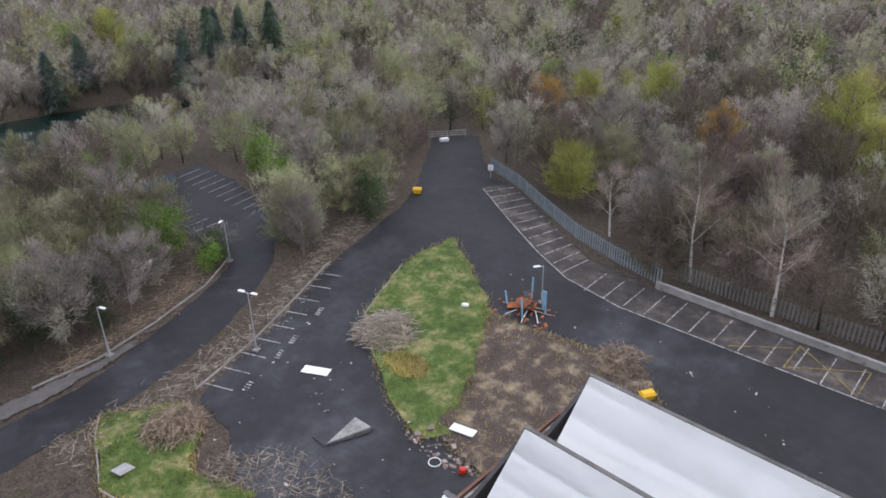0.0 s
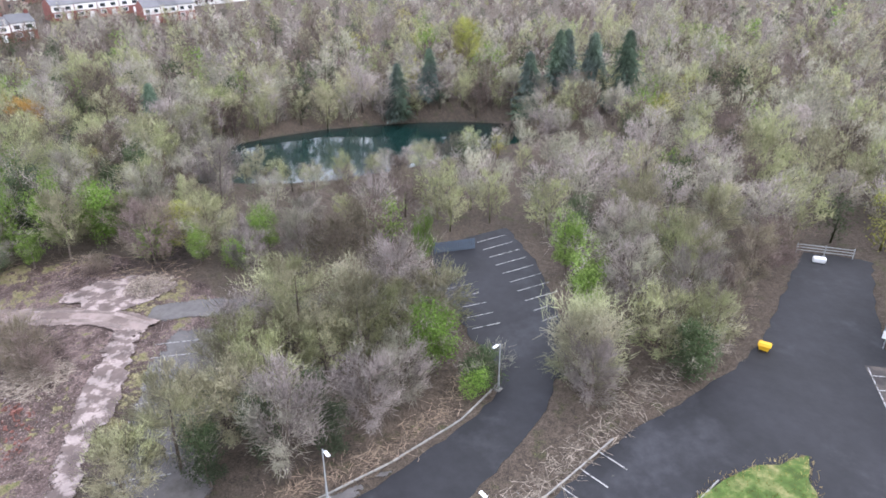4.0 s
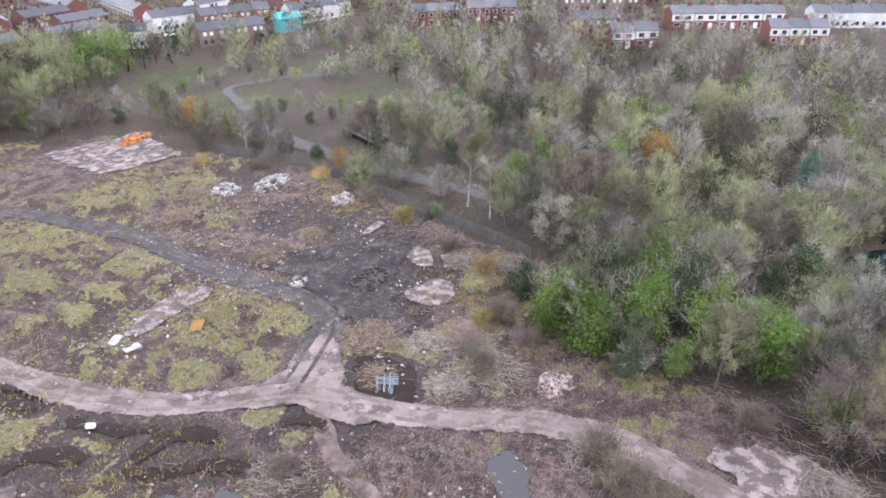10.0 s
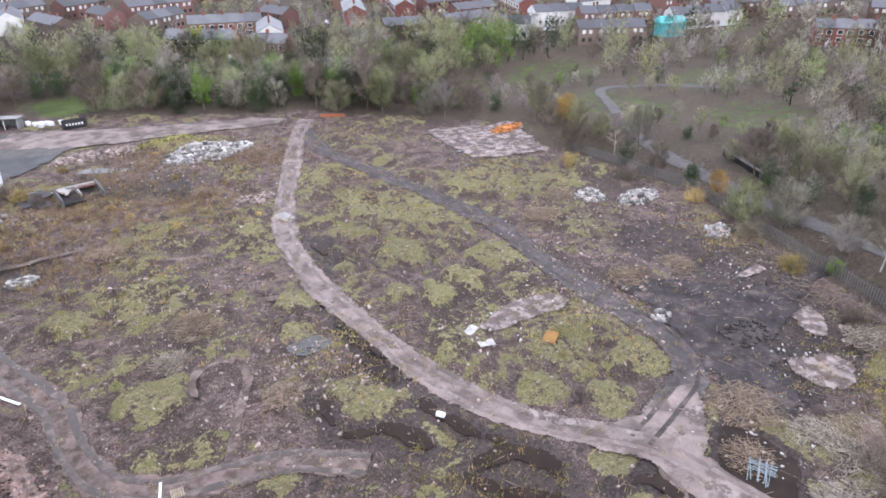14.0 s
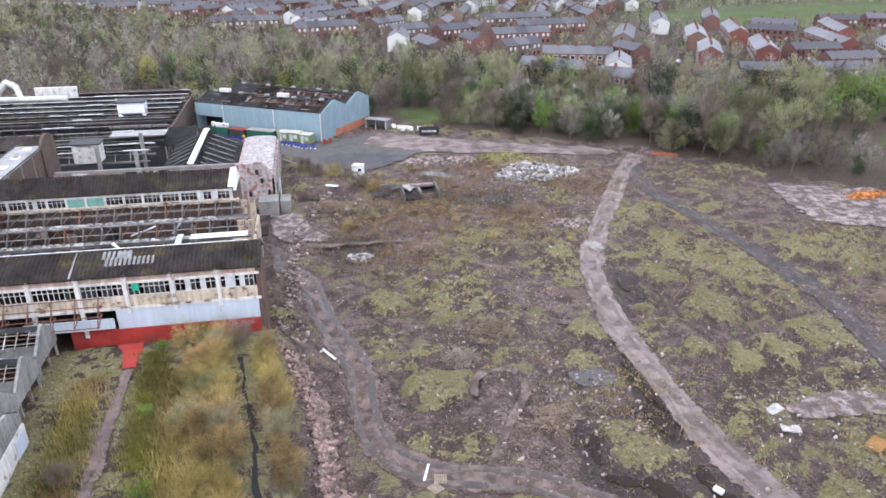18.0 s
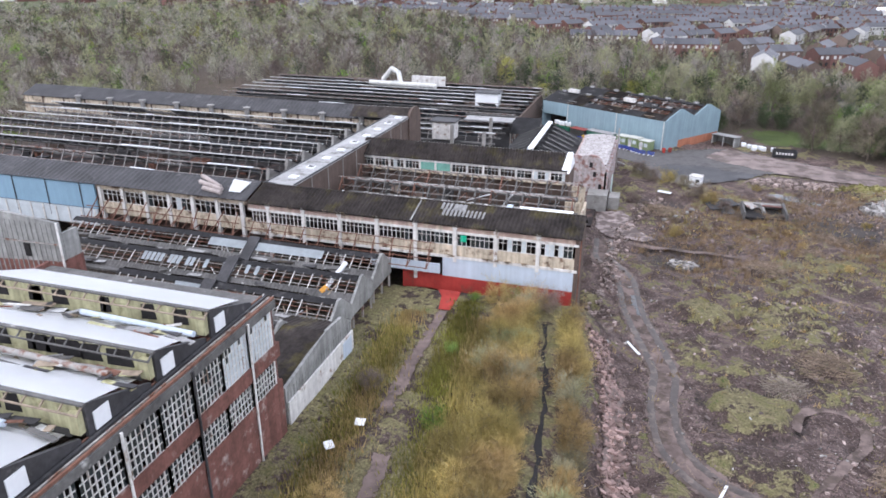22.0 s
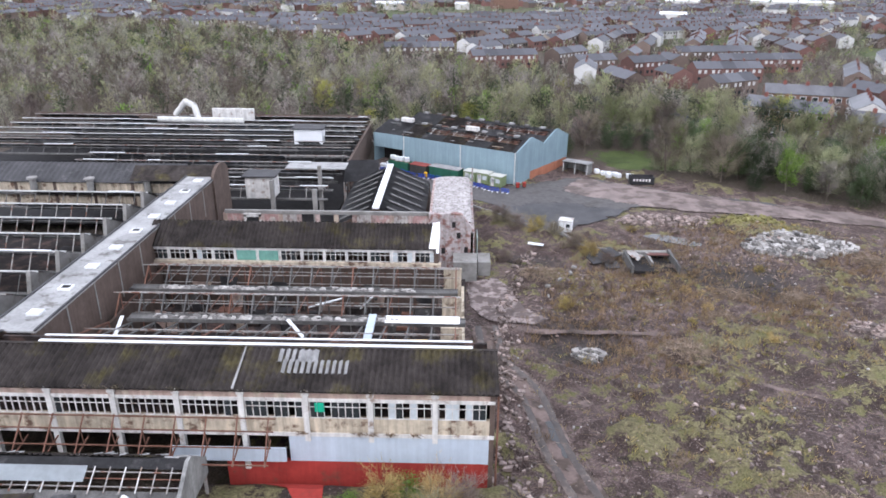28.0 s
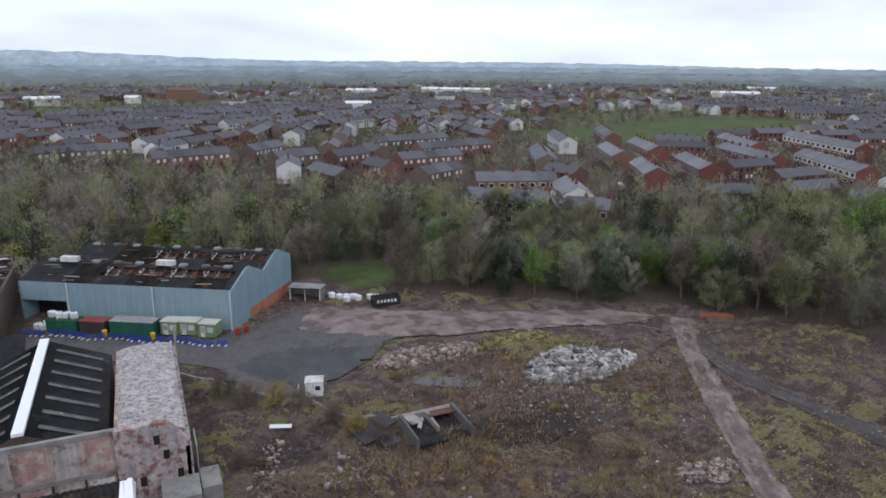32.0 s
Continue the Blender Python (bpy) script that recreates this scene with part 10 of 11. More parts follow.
# lawns beside the car park, with rough blades over them
for _nm, _ol in LAWNS:
    _soil = _nm == "soil_island"
    _lawn = material("bare_soil_with_dead_stalks", (0.075, 0.056, 0.047), vary=0.35, scale=2, stain=(0.19, 0.15, 0.1), stain_at=(0.52, 0.64), stain_scale=0.5) if _soil else material("rough_mossy_grass", (0.068, 0.11, 0.022), vary=0.4, scale=2.5, fine=16, stain=(0.15, 0.14, 0.06), stain_at=(0.48, 0.64), stain_scale=0.4)
    tagged(sheet(_nm, _ol, _lawn, 0.16, 0.35, step=2.0, seed=4), "bare soil island with dead stalks" if _soil else "rough green grass with straw patches", "grass", kind="structure")
    _bx, _by = [p[0] for p in _ol], [p[1] for p in _ol]
    _rr = random.Random(len(_ol))

    def lawn_spot():
        while True:
            x, y = _rr.uniform(min(_bx), max(_bx)), _rr.uniform(min(_by), max(_by))
            if within(x, y, _ol):
                return x, y, 0.12
    stuff("soil_stalks" if _soil else "grass_blades", blades(2600 if _soil else 6500, lawn_spot, (0.15, 0.55) if _soil else (0.08, 0.24), 0.025 if _soil else 0.04, _rr, 0.6), dry_grass if _soil else green_weeds, "dead straw stalks on bare soil" if _soil else "rough blades of grass", "grass")
    stuff("edge_straw", blades(1500, along(_ol + _ol[:1], 0.5, _rr), (0.15, 0.5), 0.03, _rr, 0.6), dry_grass, "straw tufts along a grass edge", "grass")
stuff("island_straw", blades(1500, disc_spot(random.Random(18), 16.8, -21.6, 2.6, 1.6), (0.4, 0.9), 0.03, random.Random(19), 0.35), dry_grass, "tall straw grass beside a brush heap", "grass")

# ---------------------------------------------------------------- the overgrown yard beside the factory
_ry = random.Random(33)


def shrub_row(line, half, count, long, mat, label, name="shrub_row"):
    stuff(name, blades(count, along(line, half, _ry), long, 0.05, _ry, 0.22), mat, label, "shrubs")


for _line, _kind, _gap, _side in (([(16.4, 60), (16.0, 76), (15.2, 90), (14.4, 100), (13.4, 109)], "bushtan", 1.5, 0.7), ([(18.8, 60), (18.6, 76), (18.0, 90), (16.8, 100), (15.2, 110)], "bushtan", 1.2, 0.4), ([(23.6, 66), (23.5, 84), (22.4, 96), (20.4, 109)], "bushtan", 1.3, 0.3)):
    _pts = spline([(*p, 0) for p in _line], _gap)
    for _k, _p in enumerate(_pts):
        _kk = _kind if _ry.random() < 0.8 else "busholive" if _kind == "bushtan" else "bushtan"
        plant(f"{_kk}{_k % 3}", _p.x + _ry.uniform(-_side, _side), _p.y + _ry.uniform(-0.5, 0.5), _ry.uniform(0.55, 0.85), _ry.uniform(0, 360), "willow rows", tall=_ry.uniform(0.8, 1.25))
shrub_row([(17.8, 62), (17.5, 76), (16.7, 90), (15.7, 100), (14.3, 110)], 1.5, 5000, (0.6, 1.7), material("straw_willow_stems", (0.38, 0.28, 0.13), vary=0.3, scale=3, island=0.35), "straw-coloured stems among willow shrubs")
shrub_row([(14.0, 64), (13.4, 80), (12.6, 94), (11.6, 108)], 1.8, 7000, (0.4, 1.3), dry_grass, "tall dead grass and brambles", "bramble_patch")
shrub_row([(12.6, 64), (11.8, 80), (10.6, 94), (9.8, 108)], 2.0, 6000, (0.15, 0.6), green_weeds, "low green weeds beside a path", "weed_patch")
shrub_row([(4.2, 74), (3.2, 90), (2.0, 104)], 2.2, 5000, (0.15, 0.6), green_weeds, "low green weeds along the factory wall", "weed_patch")
shrub_row([(9.6, 92), (8.6, 106), (8.4, 112)], 1.6, 3500, (0.2, 0.8), green_weeds, "green weeds and brambles", "weed_patch")
shrub_row([(5.6, 66), (4.4, 84), (2.6, 100), (2.2, 108)], 2.0, 5000, (0.3, 1.0), dry_grass, "rank dead grass along the factory wall", "bramble_patch")
# Lies flat; the depth of the gap is put into its near-black colour.
tagged(sheet("trench", [(20.9, 70), (21.6, 70), (21.5, 78), (21.3, 85), (20.6, 92), (20.0, 97), (18.0, 109), (17.6, 109), (19.5, 97), (20.3, 91), (20.7, 85), (21.0, 78)], void_dark, 0.04, 0.28, step=2.0, seed=9), "flat near-black strip for the trench between shrub rows", "ditch", kind="structure")
for _x, _y, _s, _k in ((11.5, 113, 0.8, "bushtan0"), (13.5, 113.2, 1.0, "bushgreen1"), (15.6, 112.6, 0.9, "bushtan1"), (8.8, 112.4, 0.6, "bushgreen0"), (17.6, 112.8, 0.8, "bushgrey0"), (11.2, 88, 0.8, "bushgreen2"), (12.4, 74, 1.0, "bushgreen0"), (9.4, 100, 0.6, "bushgreen1"), (13.2, 84, 0.7, "bushtan2"), (6.5, 76, 0.7, "bushtan0"), (3.6, 92, 0.6, "bushgrey1"),
                        (73.5, 27.5, 1.5, "bushgrey0"), (70.5, 24.5, 1.3, "bushgrey1"), (76.5, 30.5, 1.2, "bushgrey2"), (79.5, 33.5, 1.1, "bushgrey0"), (67.5, 23.5, 1.1, "bushgrey1"), (92.8, 52.6, 1.0, "bushgrey2"), (89.4, 49.4, 0.9, "bushgrey0"), (66.5, 61.5, 0.8, "bushgrey1"), (96.5, 46.5, 0.9, "bushgrey0"), (34.6, 187.5, 0.8, "bushgrey1"), (31.5, 189.6, 0.9, "bushtan0"), (28, 192.4, 0.9, "bushgrey2"), (37.4, 182.4, 0.9, "bushgrey0"), (39.6, 178.6, 0.8, "bushtan1"), (25.4, 195.2, 0.9, "bushgrey0"), (42, 176, 0.7, "bushgrey2"), (25, 178, 0.7, "bushgrey1"), (33, 160, 0.6, "bushtan2"),
                        (99, 53.2, 0.8, "bushtan0"), (102, 51.6, 1.0, "bushgrey0"), (112, 58, 0.9, "bushtan1"), (118, 66, 0.8, "bushgrey1"), (124.5, 78, 0.9, "bushtan2"), (130, 88, 0.9, "bushgrey0"), (136, 102, 0.9, "bushtan1"), (137, 118, 0.9, "bushgrey2"), (133, 130, 0.8, "bushtan0"), (90, 20, 0.9, "bushgrey1"), (94, 33, 0.6, "bushgreen0")):
    plant(_k, _x, _y, _s, _x * 37 % 360, "bushes")
_rb = random.Random(83)
for _x, _y in scatter(400, 27, 78, 142, 192, 4.5, 9, lambda x, y: inside(x, y, SITE) & (np.min([away(x, y, p) for r, p in ROAD_LINES], axis=0) > 3.5) & (np.min([away(x, y, q[5] + q[5][:1]) for q in SHEETS], axis=0) > 1.0)):
    if _rb.random() < 0.55:
        plant(_rb.choice(("bushgrey0", "bushgrey1", "bushgrey2", "bushtan0", "bushtan2")), _x, _y, _rb.uniform(0.25, 0.5), _rb.uniform(0, 360), "bushes", tall=0.7)

# ---------------------------------------------------------------- car park
def along_line(a, b, n, rise=0.075):
    pts = [Vector(a).lerp(Vector(b), k / n) for k in range(n + 1)]
    zs = heights(np.array([p.x for p in pts]), np.array([p.y for p in pts]))
    return [(p.x, p.y, float(z) + rise) for p, z in zip(pts, zs)]


CAR_PARK = bpy.data.objects["car_park"]
LOWER_PARK = bpy.data.objects["lower_car_park"]
SIDE_PARK = bpy.data.objects["side_car_park"]
BAYS = bpy.data.objects["bay_strip"]


def painted_line(parent, a, b, width=0.11, mat=line_paint, name="bay_line", rise=0.075):
    n = max(1, int((Vector(b) - Vector(a)).length / 2))
    pts = along_line(a, b, n, rise)
    d = (Vector(b) - Vector(a)).normalized()
    s = Vector((-d.y, d.x)) * width / 2
    bm = bmesh.new()
    for p, q in zip(pts, pts[1:]):
        hexa(bm, [(p[0] - s.x, p[1] - s.y, p[2] - 0.02), (q[0] - s.x, q[1] - s.y, q[2] - 0.02), (q[0] + s.x, q[1] + s.y, q[2] - 0.02), (p[0] + s.x, p[1] + s.y, p[2] - 0.02)],
             [(p[0] - s.x, p[1] - s.y, p[2] + 0.012), (q[0] - s.x, q[1] - s.y, q[2] + 0.012), (q[0] + s.x, q[1] + s.y, q[2] + 0.012), (p[0] + s.x, p[1] + s.y, p[2] + 0.012)])
    part(name, bm, mat, parent)


_x = -42.0
while _x < 13:
    painted_line(BAYS, (_x, -42.4), (_x + 0.1, -47.0), rise=0.1)
    _x += 2.4
for _k in range(12):
    _f = (_k + 0.5) / 12
    _in, _out = Vector((13.8, -43.4)).lerp(Vector((38.2, -57.6)), _f), Vector((13.3, -48.0)).lerp(Vector((36.2, -61.7)), _f)
    painted_line(BAYS, tuple(_in), tuple(_out), rise=0.1)
for _a, _b in zip([(-44, -42.4), (-18, -42.3), (-5.4, -42.1), (6.3, -42.0), (13.8, -43.4), (20, -46.4), (28, -51.2)], [(-18, -42.3), (-5.4, -42.1), (6.3, -42.0), (13.8, -43.4), (20, -46.4), (28, -51.2), (38.4, -57.8)]):
    painted_line(CAR_PARK, _a, _b, 0.12, name="edge_line")
for _a, _b in (((-10, -42.6), (-16, -46.8)), ((-16, -42.6), (-10, -46.8)), ((-10, -42.6), (-10, -46.8)), ((-16, -42.6), (-16, -46.8)), ((-5, -42.6), (-9.6, -46)), ((-19, -42.8), (-23, -46.6)), ((-23, -42.8), (-19, -46.6))):
    painted_line(BAYS, _a, _b, 0.13, yellow_line, "hatch_line", 0.11)
for _k in range(9):
    _f = _k / 8
    _p = Vector((28.9, -7.3)).lerp(Vector((37.6, -27)), _f)
    painted_line(CAR_PARK, (_p.x, _p.y), (_p.x - 2.9, _p.y - 1.2))
    if _k in (0, 2, 3, 5):
        for _j in range(4):
            _q = _p + Vector((-3.4 + 0.2 * _j, -1.9 - 0.34 * _j))
            painted_line(CAR_PARK, (_q.x, _q.y), (_q.x - 0.5, _q.y - 0.2), 0.16, name="worn_lettering_bar")
for _k in range(10):
    _x = 58 + 2.4 * _k
    painted_line(LOWER_PARK, (_x, -31), (_x + 0.2, -35.4 if _x > 61 else -33))
for _k in range(6):
    _x = 60 + 2.4 * _k
    painted_line(LOWER_PARK, (_x, -23.2), (_x - 0.2, -26.6))
for _k in range(9):
    _x = 68.5 - 2.6 * _k
    painted_line(SIDE_PARK, (_x, 11.6 + (68.5 - _x) * 0.14), (_x - 0.6, 6.8 + (68.5 - _x) * 0.12), rise=0.08)


def lamp_post(x, y, h, heads, label, turn=0.0):
    b = thing("lamp_post", label, "lamp post", "car park lamps", (x, y, gz(x, y)), turn)
    bm = bmesh.new()
    tube(bm, (0, 0, -0.1), (0, 0, h * 0.3), 0.1, 0.1)
    tube(bm, (0, 0, h * 0.3), (0, 0, h), 0.07, 0.05)
    part("pole", bm, galv, b)
    bm = bmesh.new()
    box(bm, -0.3, 0.3, -0.3, 0.3, -0.1, 0.18)
    part("base", bm, concrete, b)
    for s in ((-1, 1) if heads == 2 else (1,)):
        bm = bmesh.new()
        bar(bm, (0, 0, h - 0.05), (s * 0.55, 0, h + 0.05), 0.06)
        part("arm", bm, galv, b)
        bm = bmesh.new()
        box(bm, s * 0.75 - 0.35, s * 0.75 + 0.35, -0.14, 0.14, h, h + 0.14)
        bmesh.ops.bevel(bm, geom=bm.edges[:], offset=0.03, segments=1, affect="EDGES")
        part("lamp_head", bm, white_plastic, b, "pale lamp head")


lamp_post(30, -13.6, 6.6, 2, "pale steel lamp post with two heads beside parking bays", 20)
lamp_post(40, -3.2, 5.6, 1, "slender lamp post beside the service road", 200)
lamp_post(48.9, -22, 5.6, 1, "slender lamp post beside the lower car park", 120)
lamp_post(13, -37.8, 4.4, 1, "thin leaning lamp post beside a wrecked kiosk", 60)
lamp_post(32.6, 13, 5.6, 1, "slender lamp post by the service road", 200)


def grit_bin(x, y, turn):
    b = thing("grit_bin", "yellow plastic grit bin standing at the kerb", "grit bin", "grit bins", (x, y, gz(x, y) + 0.1), turn)
    bm = bmesh.new()
    hexa(bm, [(-0.45, -0.3, 0), (0.45, -0.3, 0), (0.45, 0.3, 0), (-0.45, 0.3, 0)], [(-0.6, -0.42, 0.6), (0.6, -0.42, 0.6), (0.6, 0.42, 0.6), (-0.6, 0.42, 0.6)])
    part("tub", bm, yellow_bin, b)
    bm = bmesh.new()
    hexa(bm, [(-0.66, -0.48, 0.6), (0.66, -0.48, 0.6), (0.66, 0.48, 0.6), (-0.66, 0.48, 0.6)], [(-0.55, -0.2, 0.85), (0.55, -0.2, 0.85), (0.55, 0.3, 0.85), (-0.55, 0.3, 0.85)])
    part("lid", bm, yellow_bin, b)


grit_bin(44.2, -50, 40)
grit_bin(-2.8, -31.5, 60)


def palisade(line, h, mat, label, step=0.42):
    b = thing("palisade_fence", label, "fence", "fences", (0, 0, 0))
    V, F = [], []
    for a, c in zip(line, line[1:]):
        a, c = Vector(a), Vector(c)
        n = int((c - a).length / step)
        d = (c - a).normalized()
        pts = [a.lerp(c, k / n) for k in range(n + 1)]
        zs = heights(np.array([p.x for p in pts]), np.array([p.y for p in pts]))
        for k, (p, z) in enumerate(zip(pts, zs)):
            q = len(V)
            w = 0.11
            for px in (-w, w):
                for o in (-0.015, 0.015):
                    V.append((p.x + d.x * px - d.y * o, p.y + d.y * px + d.x * o, z - 0.1))
                    V.append((p.x + d.x * px * 0.9 - d.y * o, p.y + d.y * px * 0.9 + d.x * o, z + h - 0.12))
            V.append((p.x, p.y, z + h))
            F += [(q, q + 4, q + 5, q + 1), (q + 2, q + 3, q + 7, q + 6), (q, q + 1, q + 3, q + 2), (q + 4, q + 6, q + 7, q + 5), (q + 1, q + 5, q + 8), (q + 3, q + 8, q + 7)]
            if k % 7 == 0 and k < n:
                bm = bmesh.new()
                bar(bm, (p.x - d.y * 0.06, p.y + d.x * 0.06, z - 0.2), (p.x - d.y * 0.06, p.y + d.x * 0.06, z + h - 0.05), 0.09)
                part("post", bm, mat, b)
        for f in (0.25, 0.85):
            bm = bmesh.new()
            for k in range(0, n, 7):
                e = min(n, k + 7)
                bar(bm, (pts[k].x - d.y * 0.04, pts[k].y + d.x * 0.04, zs[k] + h * f), (pts[e].x - d.y * 0.04, pts[e].y + d.x * 0.04, zs[e] + h * f), 0.05)
            part("rail", bm, mat, b)["kind"] = "stuff"
    me = bpy.data.meshes.new("pales")
    me.from_pydata(V, [], F)
    part_of("paling", me, mat, b)["kind"] = "stuff"


_fence_blue = material("weathered_blue_grey_fence_steel", (0.2, 0.24, 0.27), rough=0.6, vary=0.15, scale=2)
_fence_dark = material("dull_galvanised_fence_steel", (0.13, 0.125, 0.12), rough=0.7, vary=0.2, scale=2)
palisade([(43, -65), (35, -61.8), (27, -57.2), (18.7, -52.7), (10.9, -50.2), (5.3, -48.8)], 2.1, _fence_blue, "blue-grey steel palisade fence behind parking bays")
palisade([(4.5, -51), (-17, -51), (-45, -51.4)], 2.0, _fence_dark, "dull steel palisade fence behind a low wall")
palisade([(108, 49), (118, 53), (127.4, 72), (136, 94), (141.4, 107), (141, 138)], 2.2, _fence_dark, "dull steel palisade fence along the wooded boundary", 0.5)
palisade([(79.4, -24.7), (78.2, -30)], 1.7, material("blue_grey_boarding", (0.11, 0.14, 0.18), vary=0.1), "short blue-grey boarded fence in a car park", 0.25)
_wall = thing("low_wall", "long low pale concrete wall beside parking bays", "wall", at=(0, 0, 0))
for _a, _b in zip([(5.3, -47.9), (-6, -47.7), (-17, -47.6), (-31, -47.8)], [(-6, -47.7), (-17, -47.6), (-31, -47.8), (-45, -48)]):
    _za, _zb = gz(*_a), gz(*_b)
    _bm = bmesh.new()
    hexa(_bm, [(_a[0], _a[1] - 0.15, _za - 0.3), (_a[0], _a[1] + 0.15, _za - 0.3), (_b[0], _b[1] + 0.15, _zb - 0.3), (_b[0], _b[1] - 0.15, _zb - 0.3)],
         [(_a[0], _a[1] - 0.15, _za + 0.75), (_a[0], _a[1] + 0.15, _za + 0.75), (_b[0], _b[1] + 0.15, _zb + 0.75), (_b[0], _b[1] - 0.15, _zb + 0.75)])
    part("wall_length", _bm, concrete, _wall)
    _bm = bmesh.new()
    hexa(_bm, [(_a[0], _a[1] - 0.2, _za + 0.75), (_a[0], _a[1] + 0.2, _za + 0.75), (_b[0], _b[1] + 0.2, _zb + 0.75), (_b[0], _b[1] - 0.2, _zb + 0.75)],
         [(_a[0], _a[1] - 0.2, _za + 0.86), (_a[0], _a[1] + 0.2, _za + 0.86), (_b[0], _b[1] + 0.2, _zb + 0.86), (_b[0], _b[1] - 0.2, _zb + 0.86)])
    part("coping", _bm, cement_pale, _wall, "pale coping stone")
_bw = thing("black_wall", "long low dark wall with a pale coping beyond the fence", "wall", at=(0, 0, 0))
for _a, _b in (((150, 97), (157, 110)),):
    _bm = bmesh.new()
    hexa(_bm, [(150, 97, 1.5), (150.4, 96.8, 1.5), (157.4, 109.8, 1.5), (157, 110, 1.5)], [(150, 97, 3.4), (150.4, 96.8, 3.4), (157.4, 109.8, 3.4), (157, 110, 3.4)])
    part("wall_length", _bm, void_dark, _bw)
    _bm = bmesh.new()
    hexa(_bm, [(149.9, 97, 3.4), (150.5, 96.7, 3.4), (157.5, 109.7, 3.4), (156.9, 110.1, 3.4)], [(149.9, 97, 3.55), (150.5, 96.7, 3.55), (157.5, 109.7, 3.55), (156.9, 110.1, 3.55)])
    part("coping", _bm, slab_grey, _bw)


def kerb(line, label, w=0.14, h=0.16):
    b = thing("kerb", label, "kerb", "kerbs", (0, 0, 0))
    for a, c in zip(line, line[1:]):
        a, c = Vector(a), Vector(c)
        n = max(1, int((c - a).length / 1.8))
        for k in range(n):
            p, q = a.lerp(c, k / n + 0.006), a.lerp(c, (k + 1) / n - 0.006)
            bm = bmesh.new()
            bar(bm, (p.x, p.y, gz(p.x, p.y) + 0.08), (q.x, q.y, gz(q.x, q.y) + 0.08), w, h)
            part("kerb_stone", bm, concrete, b)


kerb([(30.8, -34.4), (26.7, -25), (20, -20.5)], "weathered concrete kerb round a grass island")
kerb([(40.0, 4), (40.2, -2), (42.6, -9.4), (46, -17), (50, -22.6)], "weathered concrete kerb along the service road")
kerb([(28.6, -6.2), (31.4, -13.5), (34.4, -20), (38.4, -29)], "weathered concrete kerb along parking bays")
kerb([(12, 2), (22.6, 4.9), (29.2, 2.6), (31.6, 1.2)], "curved concrete kerb round a grass verge")


def flat_panel(name, x, y, w, d, turn, mat, label, category, tilt=0.0, thick=0.06, up=0.08):
    b = new(name)
    bm = bmesh.new()
    box(bm, -w / 2, w / 2, -d / 2, d / 2, 0, thick)
    bmesh.ops.bevel(bm, geom=bm.edges[:], offset=thick * 0.2, segments=1, affect="EDGES")
    me = bpy.data.meshes.new(name)
    bm.to_mesh(me)
    bm.free()
    bpy.data.objects.remove(b)
    o = part_of(name, me, mat)
    o.matrix_basis = pose(x, y, gz(x, y) + up, tilt, 0, turn)
    return tagged(o, label, category)


flat_panel("sheet_panel", 22.8, -15.5, 2.7, 1.1, 28, white_plastic, "white sheet panel lying on tarmac", "panel")
flat_panel("sheet_panel", 6.8, -18.6, 2.2, 1.0, 15, white_plastic, "dented white sheet panel lying on rubbish", "panel", 6, 0.1, 0.2)
flat_panel("notice_board", 23.3, 2.8, 1.2, 1.4, 15, cement_pale, "grey board lying on the grass", "board", 12, 0.08, 0.25)
flat_panel("white_box", 63.5, 84.5, 0.6, 1.0, 30, white_plastic, "white box lying on a mossy mound", "box", 0, 0.5, 0.2)
flat_panel("pale_slab", 76.6, 95, 2.2, 1.2, 20, rubble_white, "white broken slab on muddy ground", "slab", 4, 0.2)
flat_panel("pale_slab", 75.8, 91.1, 2.0, 1.3, -20, rubble_white, "white broken slab on muddy ground", "slab", -4, 0.2)
flat_panel("plank", 27.7, 116, 3.2, 0.35, 120, white_plastic, "white plank lying in the mud", "plank")
flat_panel("plank", 30.9, 183.4, 2.8, 0.8, -20, white_plastic, "white board lying in scrub", "board", 6, 0.08, 0.5)
flat_panel("plank", 36.4, 92.4, 2.4, 0.25, 70, white_plastic, "white plank lying beside a track", "plank")
flat_panel("white_pad", 5.1, 85.9, 0.9, 0.9, 10, white_plastic, "white square board lying in weeds", "board", 5, 0.06, 0.4)
flat_panel("white_pad", 3.7, 82.5, 0.8, 1.0, 40, white_plastic, "white square board lying in weeds", "board", 5, 0.06, 0.4)
flat_panel("concrete_block", 71, 33.5, 3.4, 1.4, 10, brick_rubble, "fallen slab of brickwork by a puddle", "slab", 3, 0.6)
for _k, (_x, _y) in enumerate(((31, 166), (33, 168.4), (35, 170.2), (36, 173), (33.6, 172), (29.8, 171))):
    flat_panel("concrete_block", _x, _y, 0.9, 0.5, _k * 47, concrete, "broken concrete block in scrub", "block", 8, 0.4)
flat_panel("orange_patch", 82.8, 87, 2.6, 1.6, 30, material("ochre_clay", (0.24, 0.13, 0.04), vary=0.3), "patch of ochre clay on the ground", "clay", 0, 0.15, 0.0)
flat_panel("rubbish_bag", 19, -32.4, 0.7, 0.5, 20, white_plastic, "white plastic bag on the grass", "bag", 8, 0.3)
flat_panel("red_crate", 3.7, -15.1, 0.6, 0.5, 30, glossy("red_crate_plastic", (0.5, 0.03, 0.02), 0.4), "red plastic crate among rubbish", "crate", 10, 0.5)
_ring = thing("white_hoop", "white plastic hoop lying on tarmac", "hoop", at=(6.1, -14.5, gz(6.1, -14.5) + 0.1))
_bm = bmesh.new()
for _k in range(14):
    _a0, _a1 = _k * math.tau / 14, (_k + 1) * math.tau / 14
